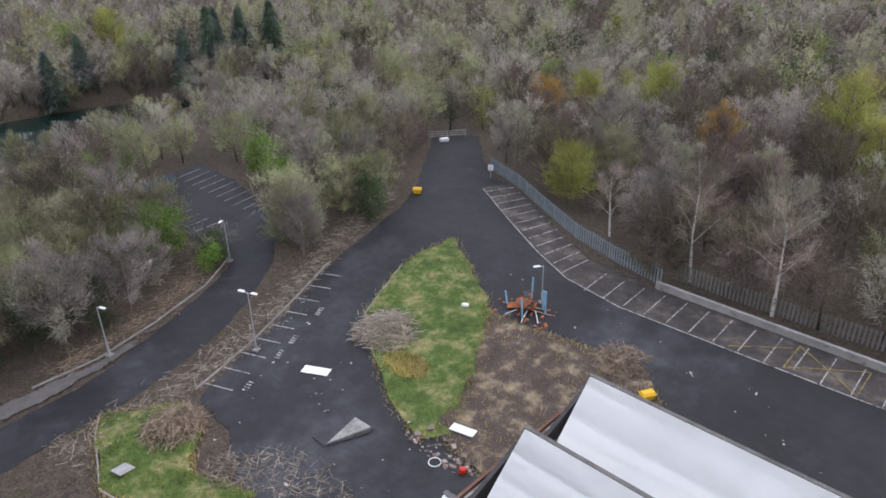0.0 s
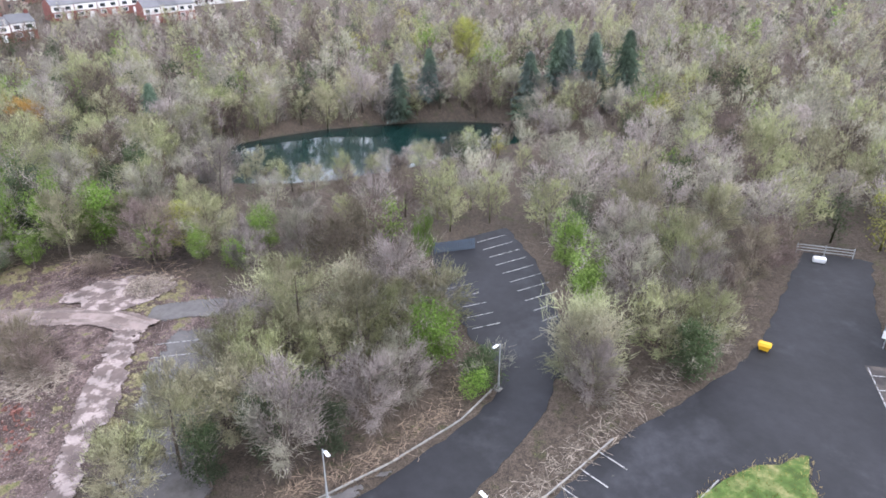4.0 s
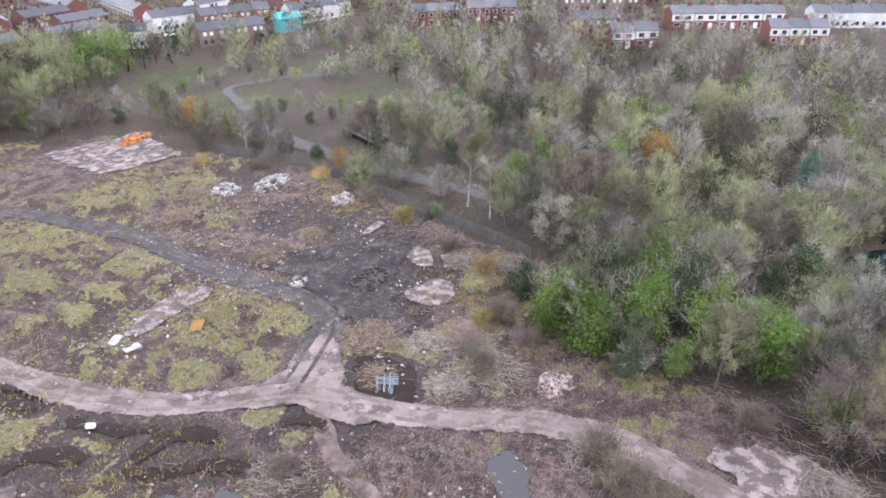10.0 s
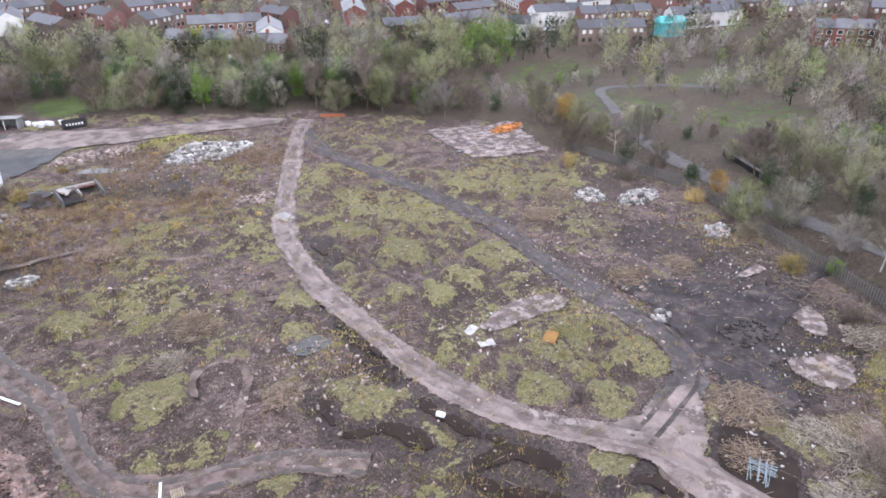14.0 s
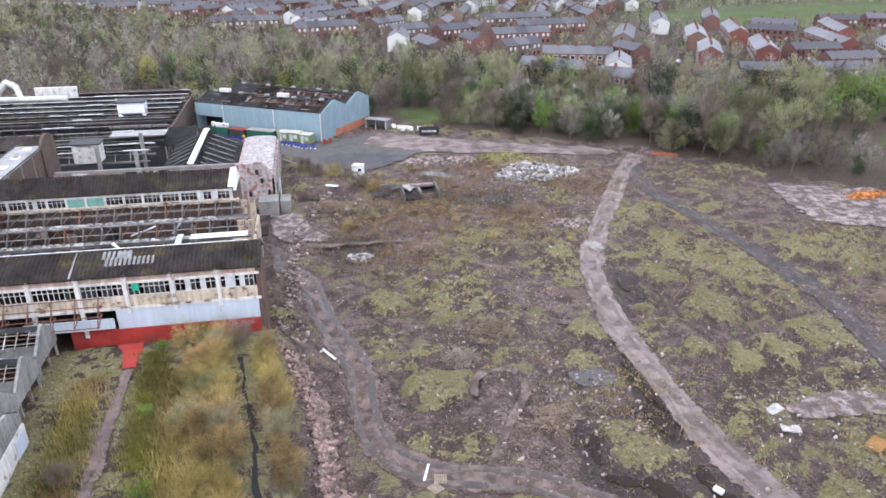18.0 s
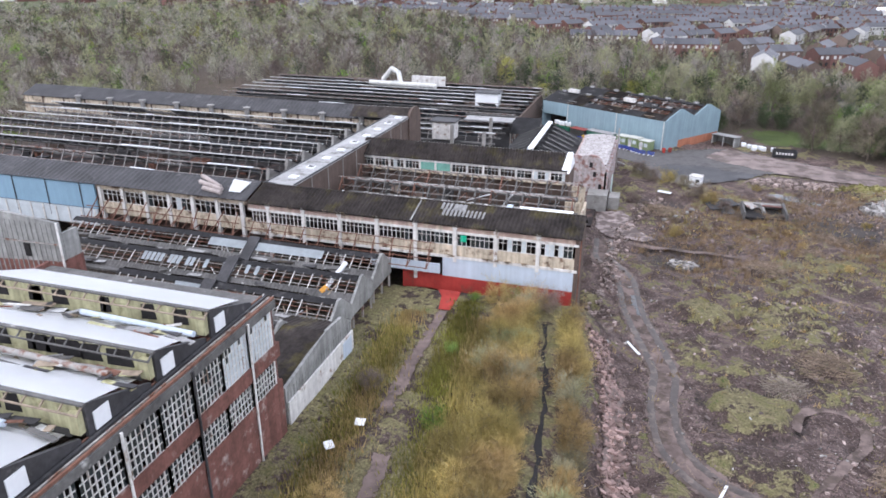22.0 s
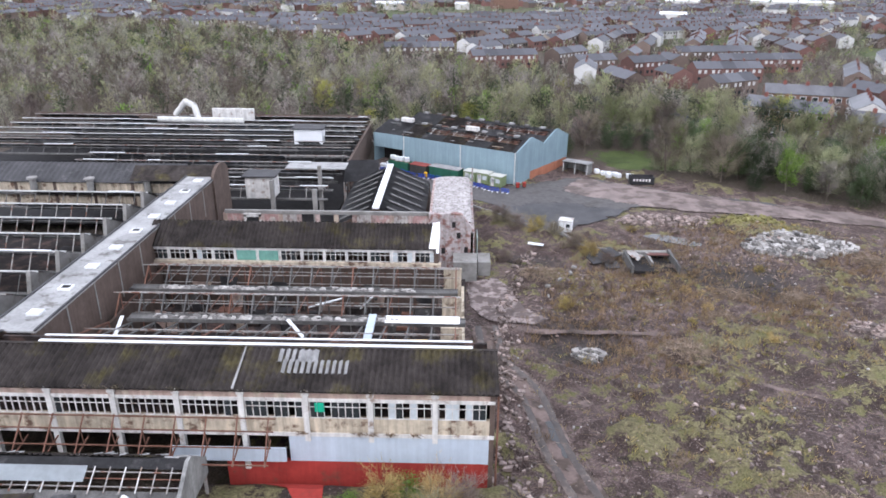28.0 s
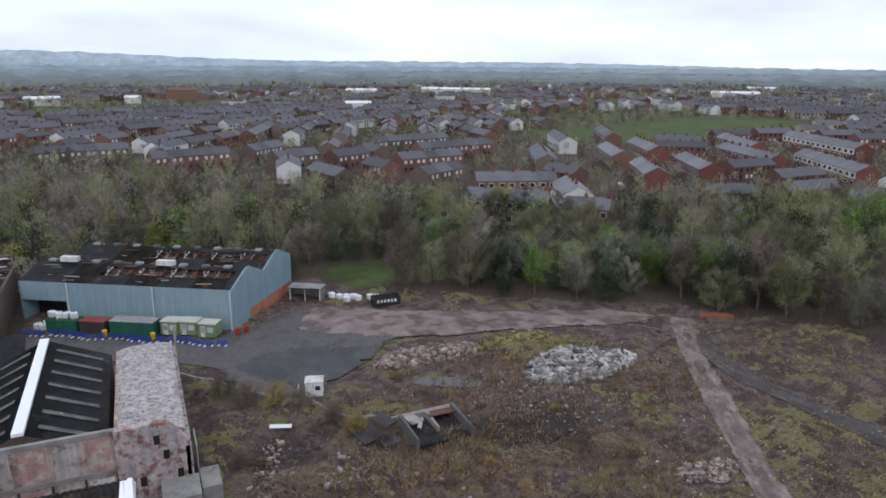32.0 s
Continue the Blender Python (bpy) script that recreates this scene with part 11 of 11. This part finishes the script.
    bar(_bm, (math.cos(_a0) * 0.5, math.sin(_a0) * 0.5, 0), (math.cos(_a1) * 0.5, math.sin(_a1) * 0.5, 0), 0.06)
part("hoop", _bm, white_plastic, _ring)
# folded triangular sheet with its poles
_tri = thing("bent_sheet", "folded grey corrugated sheet with poles on tarmac", "metal sheet", at=(13.6, -12.1, gz(13.6, -12.1) + 0.08), turn=200)
_bm = bmesh.new()
hexa(_bm, [(-0.6, 1.9, 0.0), (-1.0, -2.0, 0.0), (1.5, 0.9, 0.0)], [(-0.6, 1.9, 0.1), (-1.0, -2.0, 0.25), (1.5, 0.9, 0.5)])
part("sheet", _bm, grey_clad, _tri)
for _a, _b in (((-1.1, -2.1, 0.1), (1.9, 1.2, 0.3)), ((-1.2, -2.2, 0.1), (-2.6, -1.6, 0.05))):
    _bm = bmesh.new()
    tube(_bm, _a, _b, 0.05)
    part("pole", _bm, felt_dark, _tri)


def kiosk():
    b = thing("wrecked_kiosk", "collapsed rusty orange kiosk with bent blue posts", "kiosk", at=(13.5, -36, gz(13.5, -36)), turn=-25)
    rng = random.Random(6)
    blue = material("faded_blue_steel", (0.2, 0.34, 0.46), vary=0.2)
    orange = material("rusty_orange_panel", (0.32, 0.1, 0.035), vary=0.35, scale=1.2, stain=(0.16, 0.08, 0.05), stain_at=(0.5, 0.6), stain_scale=1.5)
    for x, y, h, lx in ((-1.5, -1.3, 2.6, 0.1), (1.5, -1.3, 2.8, -0.1), (-1.6, 1.4, 2.2, 0.3), (1.6, 1.5, 1.4, 0.6), (-0.9, -1.3, 2.4, 0.0)):
        bm = bmesh.new()
        bar(bm, (x, y, -0.1), (x + lx, y, h), 0.14)
        part("post", bm, blue, b, "bent blue post")
    bm = bmesh.new()
    hexa(bm, [(-1.6, -1.35, 0.1), (-0.9, -1.35, 0.1), (-0.9, -1.25, 0.1), (-1.6, -1.25, 0.1)], [(-1.5, -1.35, 2.4), (-0.9, -1.35, 2.4), (-0.9, -1.25, 2.4), (-1.5, -1.25, 2.4)])
    part("side_panel", bm, blue, b)
    for k in range(12):
        bm = bmesh.new()
        w, d = rng.uniform(0.8, 2.0), rng.uniform(0.4, 1.1)
        box(bm, -w / 2, w / 2, -d / 2, d / 2, 0, 0.06)
        m = pose(rng.uniform(-1.2, 1.2), rng.uniform(-1.0, 1.1), rng.uniform(0.25, 1.4), rng.uniform(-40, 40), rng.uniform(-30, 30), rng.uniform(0, 180))
        bmesh.ops.transform(bm, matrix=m, verts=bm.verts)
        part("fallen_panel", bm, (orange, orange, orange, rust, felt_dark)[k % 5], b)
    for k in range(9):
        bm = bmesh.new()
        a = rng.uniform(0, math.tau)
        bar(bm, (rng.uniform(-1.5, 1.5), rng.uniform(-1.5, 1.5), 0.3), (math.cos(a) * 3.0, math.sin(a) * 2.6, 0.08), 0.09)
        part("fallen_bar", bm, (timber, steel_pale, felt_dark)[k % 3], b)
    stuff("kiosk_debris", chips(50, disc_spot(rng, 13.2, -35.2, 4.2, 3.0), (0.15, 0.5), rng, 0.3), orange, "scattered pieces of a rusty kiosk", "rubbish")


kiosk()
stuff("factory_rubbish", chips(90, disc_spot(random.Random(40), 6.5, -16.2, 4.6, 1.8), (0.15, 0.5), random.Random(41), 0.4), rubble, "brown and pale rubbish beside the factory wall", "rubbish")
stuff("tarmac_litter", chips(160, disc_spot(random.Random(42), 8, -20, 30, 22), (0.1, 0.3), random.Random(43), 0.2, 0.06), rubble_white, "small scraps of litter on tarmac", "litter")
brash("factory_brash", 380, disc_spot(random.Random(44), 12, -5.5, 5.5, 3.2), brush_pale, "dead twigs on tarmac beside the verge", 45)

_sign = thing("notice_sign", "pale notice sign on a post beside the entrance", "sign", at=(40.5, -62, gz(40.5, -62)), turn=30)
_bm = bmesh.new()
tube(_bm, (0, 0, -0.1), (0, 0, 2.0), 0.05)
part("post", _bm, galv, _sign)
_bm = bmesh.new()
box(_bm, -0.4, 0.4, -0.06, -0.02, 1.2, 2.1)
part("board", _bm, white_plastic, _sign, "white board")
_gate = thing("barrier_gate", "steel barrier gate with a white concrete block across the entrance road", "gate", at=(59.5, -72.5, gz(59.5, -72.5)), turn=55)
for _z in (0.5, 0.9, 1.3):
    _bm = bmesh.new()
    bar(_bm, (-3.4, 0, _z), (3.4, 0, _z), 0.08)
    part("rail", _bm, galv, _gate)
for _x in (-3.4, 0, 3.4):
    _bm = bmesh.new()
    bar(_bm, (_x, 0, -0.2), (_x, 0, 1.5), 0.12)
    part("post", _bm, galv, _gate)
flat_panel("barrier_block", 58.2, -70.4, 1.6, 0.7, 55, white_plastic, "white concrete barrier block at the gate", "barrier", 0, 0.8, 0.0)

# ---------------------------------------------------------------- heaps and slabs on the site
heap("rubble_heap", "long heap of broken white and grey concrete", 77, 184, 9.5, 4.2, 1.3, rubble_white, 1500, (0.25, 0.9), 1, rubble)
heap("rubble_heap", "heap of pale broken concrete near the trees", 122.7, 115.4, 3.2, 2.2, 1.1, rubble_white, 260, (0.25, 0.7), 2, rubble)
heap("rubble_heap", "heap of pale broken concrete near the trees", 129.6, 109.7, 4.4, 2.4, 1.4, rubble_white, 380, (0.25, 0.8), 3, rubble)
heap("rubble_heap", "heap of grey stones near the fence", 128.3, 92.7, 2.4, 1.8, 1.1, rubble_white, 200, (0.2, 0.5), 4, rubble)
heap("rubble_heap", "dark heap of burnt earth", 104, 73, 3.6, 2.4, 1.1, material("burnt_earth", (0.05, 0.042, 0.04), vary=0.3, island=0.3), 160, (0.2, 0.5), 5)
heap("rubble_heap", "heap of broken brick and concrete", 74, 154.4, 4.0, 2.0, 0.7, rubble, 260, (0.2, 0.6), 6)
heap("rubble_heap", "spread heap of mixed rubble beside the concrete strip", 65.5, 37, 4.5, 3.2, 0.8, rubble, 420, (0.2, 0.6), 7, rubble)
heap("rubble_heap", "spread of broken tarmac and brick before the yard", 58, 197, 7.5, 2.8, 0.8, rubble, 620, (0.25, 0.8), 8)
heap("rubble_heap", "orange clay heap on a floor slab", 140.5, 157.5, 4.6, 2.0, 1.2, material("orange_clay", (0.4, 0.17, 0.06), vary=0.3, island=0.3), 200, (0.2, 0.6), 9)
heap("rubble_heap", "gravel heap in a wet hollow", 90.5, 41, 2.6, 2.0, 0.5, rubble, 220, (0.12, 0.3), 10)
heap("rubble_heap", "pair of grey boulders beside the track", 98.8, 82.3, 1.1, 0.9, 0.7, rubble_white, 26, (0.5, 0.9), 11)
heap("rubble_heap", "white broken plaster on bare ground", 34, 147, 2.0, 1.6, 0.2, rubble_white, 260, (0.2, 0.6), 12)
heap("rubble_heap", "heap of dark broken tarmac", 51.5, 196, 3.6, 2.6, 0.9, rubble, 300, (0.3, 0.8), 13)
heap("rubble_heap", "mossy rubble mound beside the yard", 72, 196, 7.0, 2.4, 0.9, material("moss_covered_rubble", (0.17, 0.155, 0.06), vary=0.3, island=0.3), 220, (0.2, 0.6), 14)
_mesh = thing("wire_cage", "crumpled pale wire mesh cage in a wet ditch", "wire cage", at=(82.8, 58.9, gz(82.8, 58.9)), turn=25)
_rr = random.Random(3)
for _k in range(16):
    _bm = bmesh.new()
    _a = _rr.uniform(-1.6, 1.6)
    if _k % 2:
        bar(_bm, (_a, -1.3, _rr.uniform(0.1, 0.6)), (_a + _rr.uniform(-0.4, 0.4), 1.3, _rr.uniform(0.2, 0.9)), 0.06)
    else:
        bar(_bm, (-1.6, _a * 0.8, _rr.uniform(0.1, 0.6)), (1.6, _a * 0.8 + _rr.uniform(-0.4, 0.4), _rr.uniform(0.2, 0.9)), 0.06)
    part("wire", _bm, material("grey_wire", (0.26, 0.31, 0.34), vary=0.2), _mesh)
for _k, (_x, _y) in enumerate(((36.9, 90), (37.6, 91.2))):
    _p = thing("pallet", "grey weathered timber pallet lying in the mud", "pallet", "pallets", (_x, _y, gz(_x, _y) + 0.05), 30 + 50 * _k)
    for _j in range(6):
        _bm = bmesh.new()
        box(_bm, -0.6, 0.6, -0.6 + _j * 0.21, -0.46 + _j * 0.21, 0.1, 0.13)
        part("slat", _bm, timber, _p)
    for _j in (-0.55, 0, 0.55):
        _bm = bmesh.new()
        box(_bm, _j - 0.05, _j + 0.05, -0.6, 0.6, 0, 0.1)
        part("bearer", _bm, timber, _p)
_of = thing("mesh_barrier", "sagging orange plastic mesh barrier at the track end", "barrier", at=(0, 0, 0))
for _a, _b in (((110, 193.4), (112.6, 192.4)), ((112.6, 192.4), (115.4, 190.8))):
    _bm = bmesh.new()
    bar(_bm, (*_a, gz(*_a) + 0.5), (*_b, gz(*_b) + 0.45), 0.04, 0.8)
    part("mesh_panel", _bm, material("dull_orange_mesh", (0.3, 0.1, 0.05), vary=0.2), _of)
    _bm = bmesh.new()
    bar(_bm, (*_a, gz(*_a) - 0.1), (*_a, gz(*_a) + 1.1), 0.06)
    part("post", _bm, timber, _of)

# the broken basement
_pit = thing("concrete_basement", "broken open concrete basement with rusty plates", "basement", at=(0, 0, 0))
_z = gz(48, 175)
for _x0, _x1, _y0, _y1, _h in ((45, 52.6, 178.1, 178.5, 1.0), (45, 45.4, 172, 178.1, 1.1), (52.2, 52.6, 171.4, 178.1, 1.4), (48.6, 49.0, 174, 178.1, 0.9)):
    _bm = bmesh.new()
    hexa(_bm, [(_x0, _y0, _z - 0.6), (_x1, _y0, _z - 0.6), (_x1, _y1, _z - 0.6), (_x0, _y1, _z - 0.6)], [(_x0, _y0, _z + _h), (_x1, _y0, _z + _h * 0.8), (_x1, _y1, _z + _h * 1.1), (_x0, _y1, _z + _h)])
    part("basement_wall", _bm, concrete if _h < 1.05 else slab_grey, _pit)
# Shallow floor coloured near-black to pass for the shaded depth of the pit.
_bm = bmesh.new()
box(_bm, 45.4, 52.2, 171.8, 178.1, _z - 0.3, _z + 0.16)
part("basement_floor", _bm, void_dark, _pit)
for _k, (_x, _y, _w, _d, _t, _rx) in enumerate(((50.4, 177.2, 3.6, 1.6, 0, -8), (47, 175.6, 2.6, 0.5, 60, 12), (46.4, 177, 1.6, 2.4, 15, 5))):
    _bm = bmesh.new()
    box(_bm, -_w / 2, _w / 2, -_d / 2, _d / 2, 0, 0.12)
    bmesh.ops.transform(_bm, matrix=pose(_x, _y, _z + 0.85, _rx, 0, _t), verts=_bm.verts)
    part("steel_plate", _bm, material("rusty_red_plate", (0.13, 0.06, 0.05), vary=0.3) if _k == 0 else steel, _pit)
for _x, _y, _w, _d, _t in ((40.5, 177.4, 3.4, 3.6, 20), (43.2, 179.4, 2.2, 3.2, 30), (42.6, 175.4, 2.4, 2.4, 10)):
    flat_panel("roof_slab", _x, _y, _w, _d, _t, felt_dark, "dark felted slab lying on scrub", "slab", 6, 0.2, 0.35)

# ---------------------------------------------------------------- works yard
def cabin(s, t, length, deep, h, mat, roof_mat, label, name="site_cabin", windows=2, group="site cabins"):
    """A steel cabin lying along the blue shed, its long side out."""
    p, q = Vector(shed_at(s, t, 0)), Vector(shed_at(s + length, t, 0))
    d = (q - p)
    turn = math.degrees(math.atan2(d.y, d.x))
    mid = (Vector(shed_at(s, t, 0)) + Vector(shed_at(s + length, t + deep, 0))) / 2
    b = thing(name, label, "cabin", group, (mid.x, mid.y, gz(mid.x, mid.y) + 0.05), turn)
    n = (Vector(shed_at(s, t + deep, 0)) - p)
    out = -1 if n.dot(Vector((-d.y, d.x, 0))) > 0 else 1
    L2, D2 = length / 2, deep / 2
    bm = bmesh.new()
    box(bm, -L2, L2, -D2, D2, 0.12, h)
    part("body", bm, mat, b)
    bm = bmesh.new()
    box(bm, -L2 - 0.06, L2 + 0.06, -D2 - 0.06, D2 + 0.06, h, h + 0.14)
    part("roof", bm, roof_mat, b)
    for k in range(int(length / 0.6)):
        x = -L2 + 0.3 + 0.6 * k
        bm = bmesh.new()
        box(bm, x - 0.06, x + 0.06, out * D2 - 0.04, out * D2 + 0.04, 0.2, h - 0.1)
        part("rib", bm, mat, b)
    for k in range(windows):
        x = -L2 + (k + 0.7) * length / (windows + 0.4)
        bm = bmesh.new()
        box(bm, x - 0.5, x + 0.5, out * D2 - 0.07, out * D2 + 0.07, 1.0, 1.9)
        part("window", bm, glass_white, b)
    if windows:
        bm = bmesh.new()
        box(bm, L2 - 1.3, L2 - 0.5, out * D2 - 0.07, out * D2 + 0.07, 0.15, 2.1)
        part("door", bm, white_paint, b)
    return b


_olive = material("olive_cabin_paint", (0.2, 0.25, 0.13), vary=0.1, streak=0.15)
_green = material("dark_green_container_paint", (0.025, 0.11, 0.07), vary=0.15, streak=0.15)
_darkc = material("blackish_container_paint", (0.05, 0.05, 0.045), vary=0.2, streak=0.15)
_redtop = material("dull_red_roof_sheet", (0.25, 0.06, 0.05), vary=0.2)
for _k in range(3):
    cabin(1.3 + 3.3 * _k, -4.2, 3.1, 2.5, 2.4, _olive, material("pale_cabin_roof", (0.5, 0.5, 0.45), vary=0.12), "olive site cabin with a pale roof beside the blue shed")
cabin(11.6, -5.4, 7.8, 2.6, 2.6, _green, cement_pale, "long green site cabin with a pale roof beside the blue shed", windows=0)
cabin(20.4, -5.2, 4.6, 2.4, 2.3, _darkc, _redtop, "dark steel container with a dull red top", "shipping_container", 0)
cabin(25.6, -5.2, 5.6, 2.4, 2.2, _green, _green, "dark green steel container beside the blue shed", "shipping_container", 0)


def tank(x, y, z, turn):
    b = thing("liquid_tank", "white plastic tank in a steel cage on a pallet", "tank", "white tanks", (x, y, z), turn)
    bm = bmesh.new()
    box(bm, -0.5, 0.5, -0.58, 0.58, 0.14, 1.1)
    bmesh.ops.bevel(bm, geom=bm.edges[:], offset=0.08, segments=1, affect="EDGES")
    part("bottle", bm, white_plastic, b)
    bm = bmesh.new()
    box(bm, -0.52, 0.52, -0.6, 0.6, 0, 0.13)
    part("pallet", bm, timber, b)
    bm = bmesh.new()
    tube(bm, (0, 0, 1.1), (0, 0, 1.16), 0.1)
    part("cap", bm, felt_dark, b)
    for k in range(3):
        for s in (-1, 1):
            bm = bmesh.new()
            bar(bm, (s * 0.53, -0.59, 0.35 + 0.3 * k), (s * 0.53, 0.59, 0.35 + 0.3 * k), 0.035)
            part("cage_bar", bm, galv, b)


for _s in (26.4, 27.8, 29.2, 30.4):
    _p = shed_at(_s, -4.2, 0)
    tank(_p[0], _p[1], gz(_p[0], _p[1]) + 2.41, _s * 31)
for _s, _t in ((32, -4.6), (33.4, -4.2), (32.4, -3.2)):
    _p = shed_at(_s, _t, 0)
    tank(_p[0], _p[1], gz(_p[0], _p[1]) + 0.05, _s * 31)
for _x, _y, _t in ((50, 229.6, 10), (51.4, 229, 30), (52.6, 228.2, 5), (53.8, 227.6, 50), (54.4, 226.4, 20), (52.2, 226.8, 35), (56.6, 225.6, 10), (57.8, 225.2, 70)):
    tank(_x, _y, gz(_x, _y) + 0.05, _t)
_barrier = thing("barrier_unit", "blue plastic crowd barrier with pale feet", "barrier", "blue barriers", (0, 0, 0))
_bm = bmesh.new()
for _z in (0.25, 0.55, 0.95):
    box(_bm, -0.95, 0.95, -0.04, 0.04, _z, _z + 0.12)
for _k in range(7):
    box(_bm, -0.95 + _k * 0.3, -0.87 + _k * 0.3, -0.035, 0.035, 0.25, 1.05)
part("panel", _bm, glossy("blue_barrier_plastic", (0.02, 0.06, 0.36), 0.45), _barrier)
for _x in (-0.6, 0.6):
    _bm = bmesh.new()
    box(_bm, _x - 0.12, _x + 0.12, -0.35, 0.35, 0, 0.12)
    part("foot", _bm, white_plastic, _barrier)
for _k in range(17):
    _s = -1.5 + 2.15 * _k
    _p = Vector(shed_at(_s, -7.0 - 0.5 * math.sin(_k * 1.3), 0))
    _q = Vector(shed_at(_s + 1, -7.0, 0)) - Vector(shed_at(_s, -7.0, 0))
    _m = pose(_p.x, _p.y, gz(_p.x, _p.y) + 0.05, 0, 0, math.degrees(math.atan2(_q.y, _q.x)) + 14 * math.sin(_k * 2.1))
    if _k == 0:
        _barrier.matrix_basis = _m
    else:
        copy_thing(_barrier, _m)
for _s, _t, _mat, _lab in ((19.8, -6.0, yellow_bin, "yellow wheeled bin beside a cabin"), (11.2, -6.0, yellow_bin, "yellow wheeled bin beside a cabin"), (-1.6, -2.0, red_wall, "red wheeled bin at the shed corner"), (-2.4, -0.6, red_wall, "red wheeled bin at the shed corner")):
    _p = shed_at(_s, _t, 0)
    _b = thing("wheeled_bin", _lab, "bin", "wheeled bins", (_p[0], _p[1], gz(_p[0], _p[1]) + 0.05), 20)
    _bm = bmesh.new()
    hexa(_bm, [(-0.25, -0.3, 0.1), (0.25, -0.3, 0.1), (0.25, 0.3, 0.1), (-0.25, 0.3, 0.1)], [(-0.32, -0.4, 1.1), (0.32, -0.4, 1.1), (0.32, 0.4, 1.1), (-0.32, 0.4, 1.1)])
    part("body", _bm, _mat, _b)
    _bm = bmesh.new()
    box(_bm, -0.34, 0.34, -0.42, 0.42, 1.1, 1.18)
    part("lid", _bm, _mat, _b)
    for _x in (-0.26, 0.26):
        _bm = bmesh.new()
        tube(_bm, (_x - 0.04, 0.32, 0.12), (_x + 0.04, 0.32, 0.12), 0.12)
        part("wheel", _bm, felt_dark, _b)


def open_garage():
    b = thing("open_garage", "open-fronted grey sheet garage beside the blue shed", "garage", at=(46, 233.4, gz(46, 233.4)), turn=-30)
    bm = bmesh.new()
    box(bm, -3.1, 3.1, 1.55, 1.65, -0.1, 2.5)
    part("back_wall", bm, grey_clad, b)
    for s in (-1, 1):
        bm = bmesh.new()
        box(bm, s * 3.1 - 0.05, s * 3.1 + 0.05, -1.65, 1.55, -0.1, 2.5)
        part("side_wall", bm, grey_clad, b)
    for x in (-3, 0, 3):
        bm = bmesh.new()
        box(bm, x - 0.07, x + 0.07, -1.72, -1.58, -0.1, 2.5)
        part("post", bm, steel_pale, b)
    bm = bmesh.new()
    ribbed(bm, (-3.4, -2.0, 2.75), (3.4, -2.0, 2.75), (3.4, 1.9, 2.5), (-3.4, 1.9, 2.5), 0.5, 0.06)
    part("roof", bm, cement_pale, b)


open_garage()


def skip():
    b = thing("waste_skip", "dark steel waste skip with white worn markings", "skip", at=(58.8, 222.8, gz(58.8, 222.8) + 0.06), turn=-4)
    dark = material("blackened_skip_steel", (0.03, 0.03, 0.033), rough=0.6, vary=0.3)
    for s in (-1, 1):
        bm = bmesh.new()
        box(bm, -2.7, 2.7, s * 1.1 - 0.05, s * 1.1 + 0.05, 0.15, 1.75)
        part("side_panel", bm, dark, b)
        for k in range(7):
            bm = bmesh.new()
            box(bm, -2.6 + k * 0.85, -2.5 + k * 0.85, s * 1.2 - 0.06, s * 1.2 + 0.06, 0.15, 1.7)
            part("rib", bm, dark, b)
        bm = bmesh.new()
        box(bm, s * 2.65 - 0.05, s * 2.65 + 0.05, -1.05, 1.05, 0.15, 1.75)
        part("end_panel", bm, dark, b)
    bm = bmesh.new()
    box(bm, -2.7, 2.7, -1.05, 1.05, 0.0, 0.16)
    part("base", bm, dark, b)
    for k in range(6):
        bm = bmesh.new()
        box(bm, -2.0 + k * 0.68, -1.6 + k * 0.68, -1.3, -1.26, 0.8, 1.35)
        part("worn_marking", bm, white_paint, b, "worn white marking")
    bm = bmesh.new()
    box(bm, -2.5, 2.5, -1.0, 1.0, 0.2, 1.0)
    part("contents", bm, rubble, b)


skip()


def white_cabin():
    b = thing("white_cabin", "small white plastic cabin with a fenced step", "cabin", at=(37.2, 191.2, gz(37.2, 191.2) + 0.08), turn=-18)
    bm = bmesh.new()
    box(bm, -1.2, 1.2, -1.0, 1.0, 0, 2.1)
    bmesh.ops.bevel(bm, geom=bm.edges[:], offset=0.05, segments=1, affect="EDGES")
    part("body", bm, white_plastic, b)
    bm = bmesh.new()
    box(bm, -1.3, 1.3, -1.1, 1.1, 2.1, 2.24)
    part("roof", bm, white_paint, b)
    bm = bmesh.new()
    box(bm, -1.24, -1.18, -0.5, 0.5, 0.1, 1.9)
    part("door", bm, pale_blue, b)
    bm = bmesh.new()
    box(bm, 0.2, 0.9, -1.04, -0.98, 1.0, 1.6)
    part("window", bm, glass_dark, b)
    for k in range(5):
        bm = bmesh.new()
        bar(bm, (-2.3, -1.0 + 0.5 * k, -0.05), (-2.3, -1.0 + 0.5 * k, 1.1), 0.06)
        part("fence_post", bm, white_paint, b)
    for z in (0.5, 1.05):
        bm = bmesh.new()
        bar(bm, (-2.3, -1.0, z), (-2.3, 1.0, z), 0.05)
        part("fence_rail", bm, white_paint, b)


white_cabin()
kerb([(20, 206), (27, 197.5), (35, 188), (40.5, 180.6), (46, 180)], "broken concrete wall stubs between yard and scrub", 0.3, 0.5)
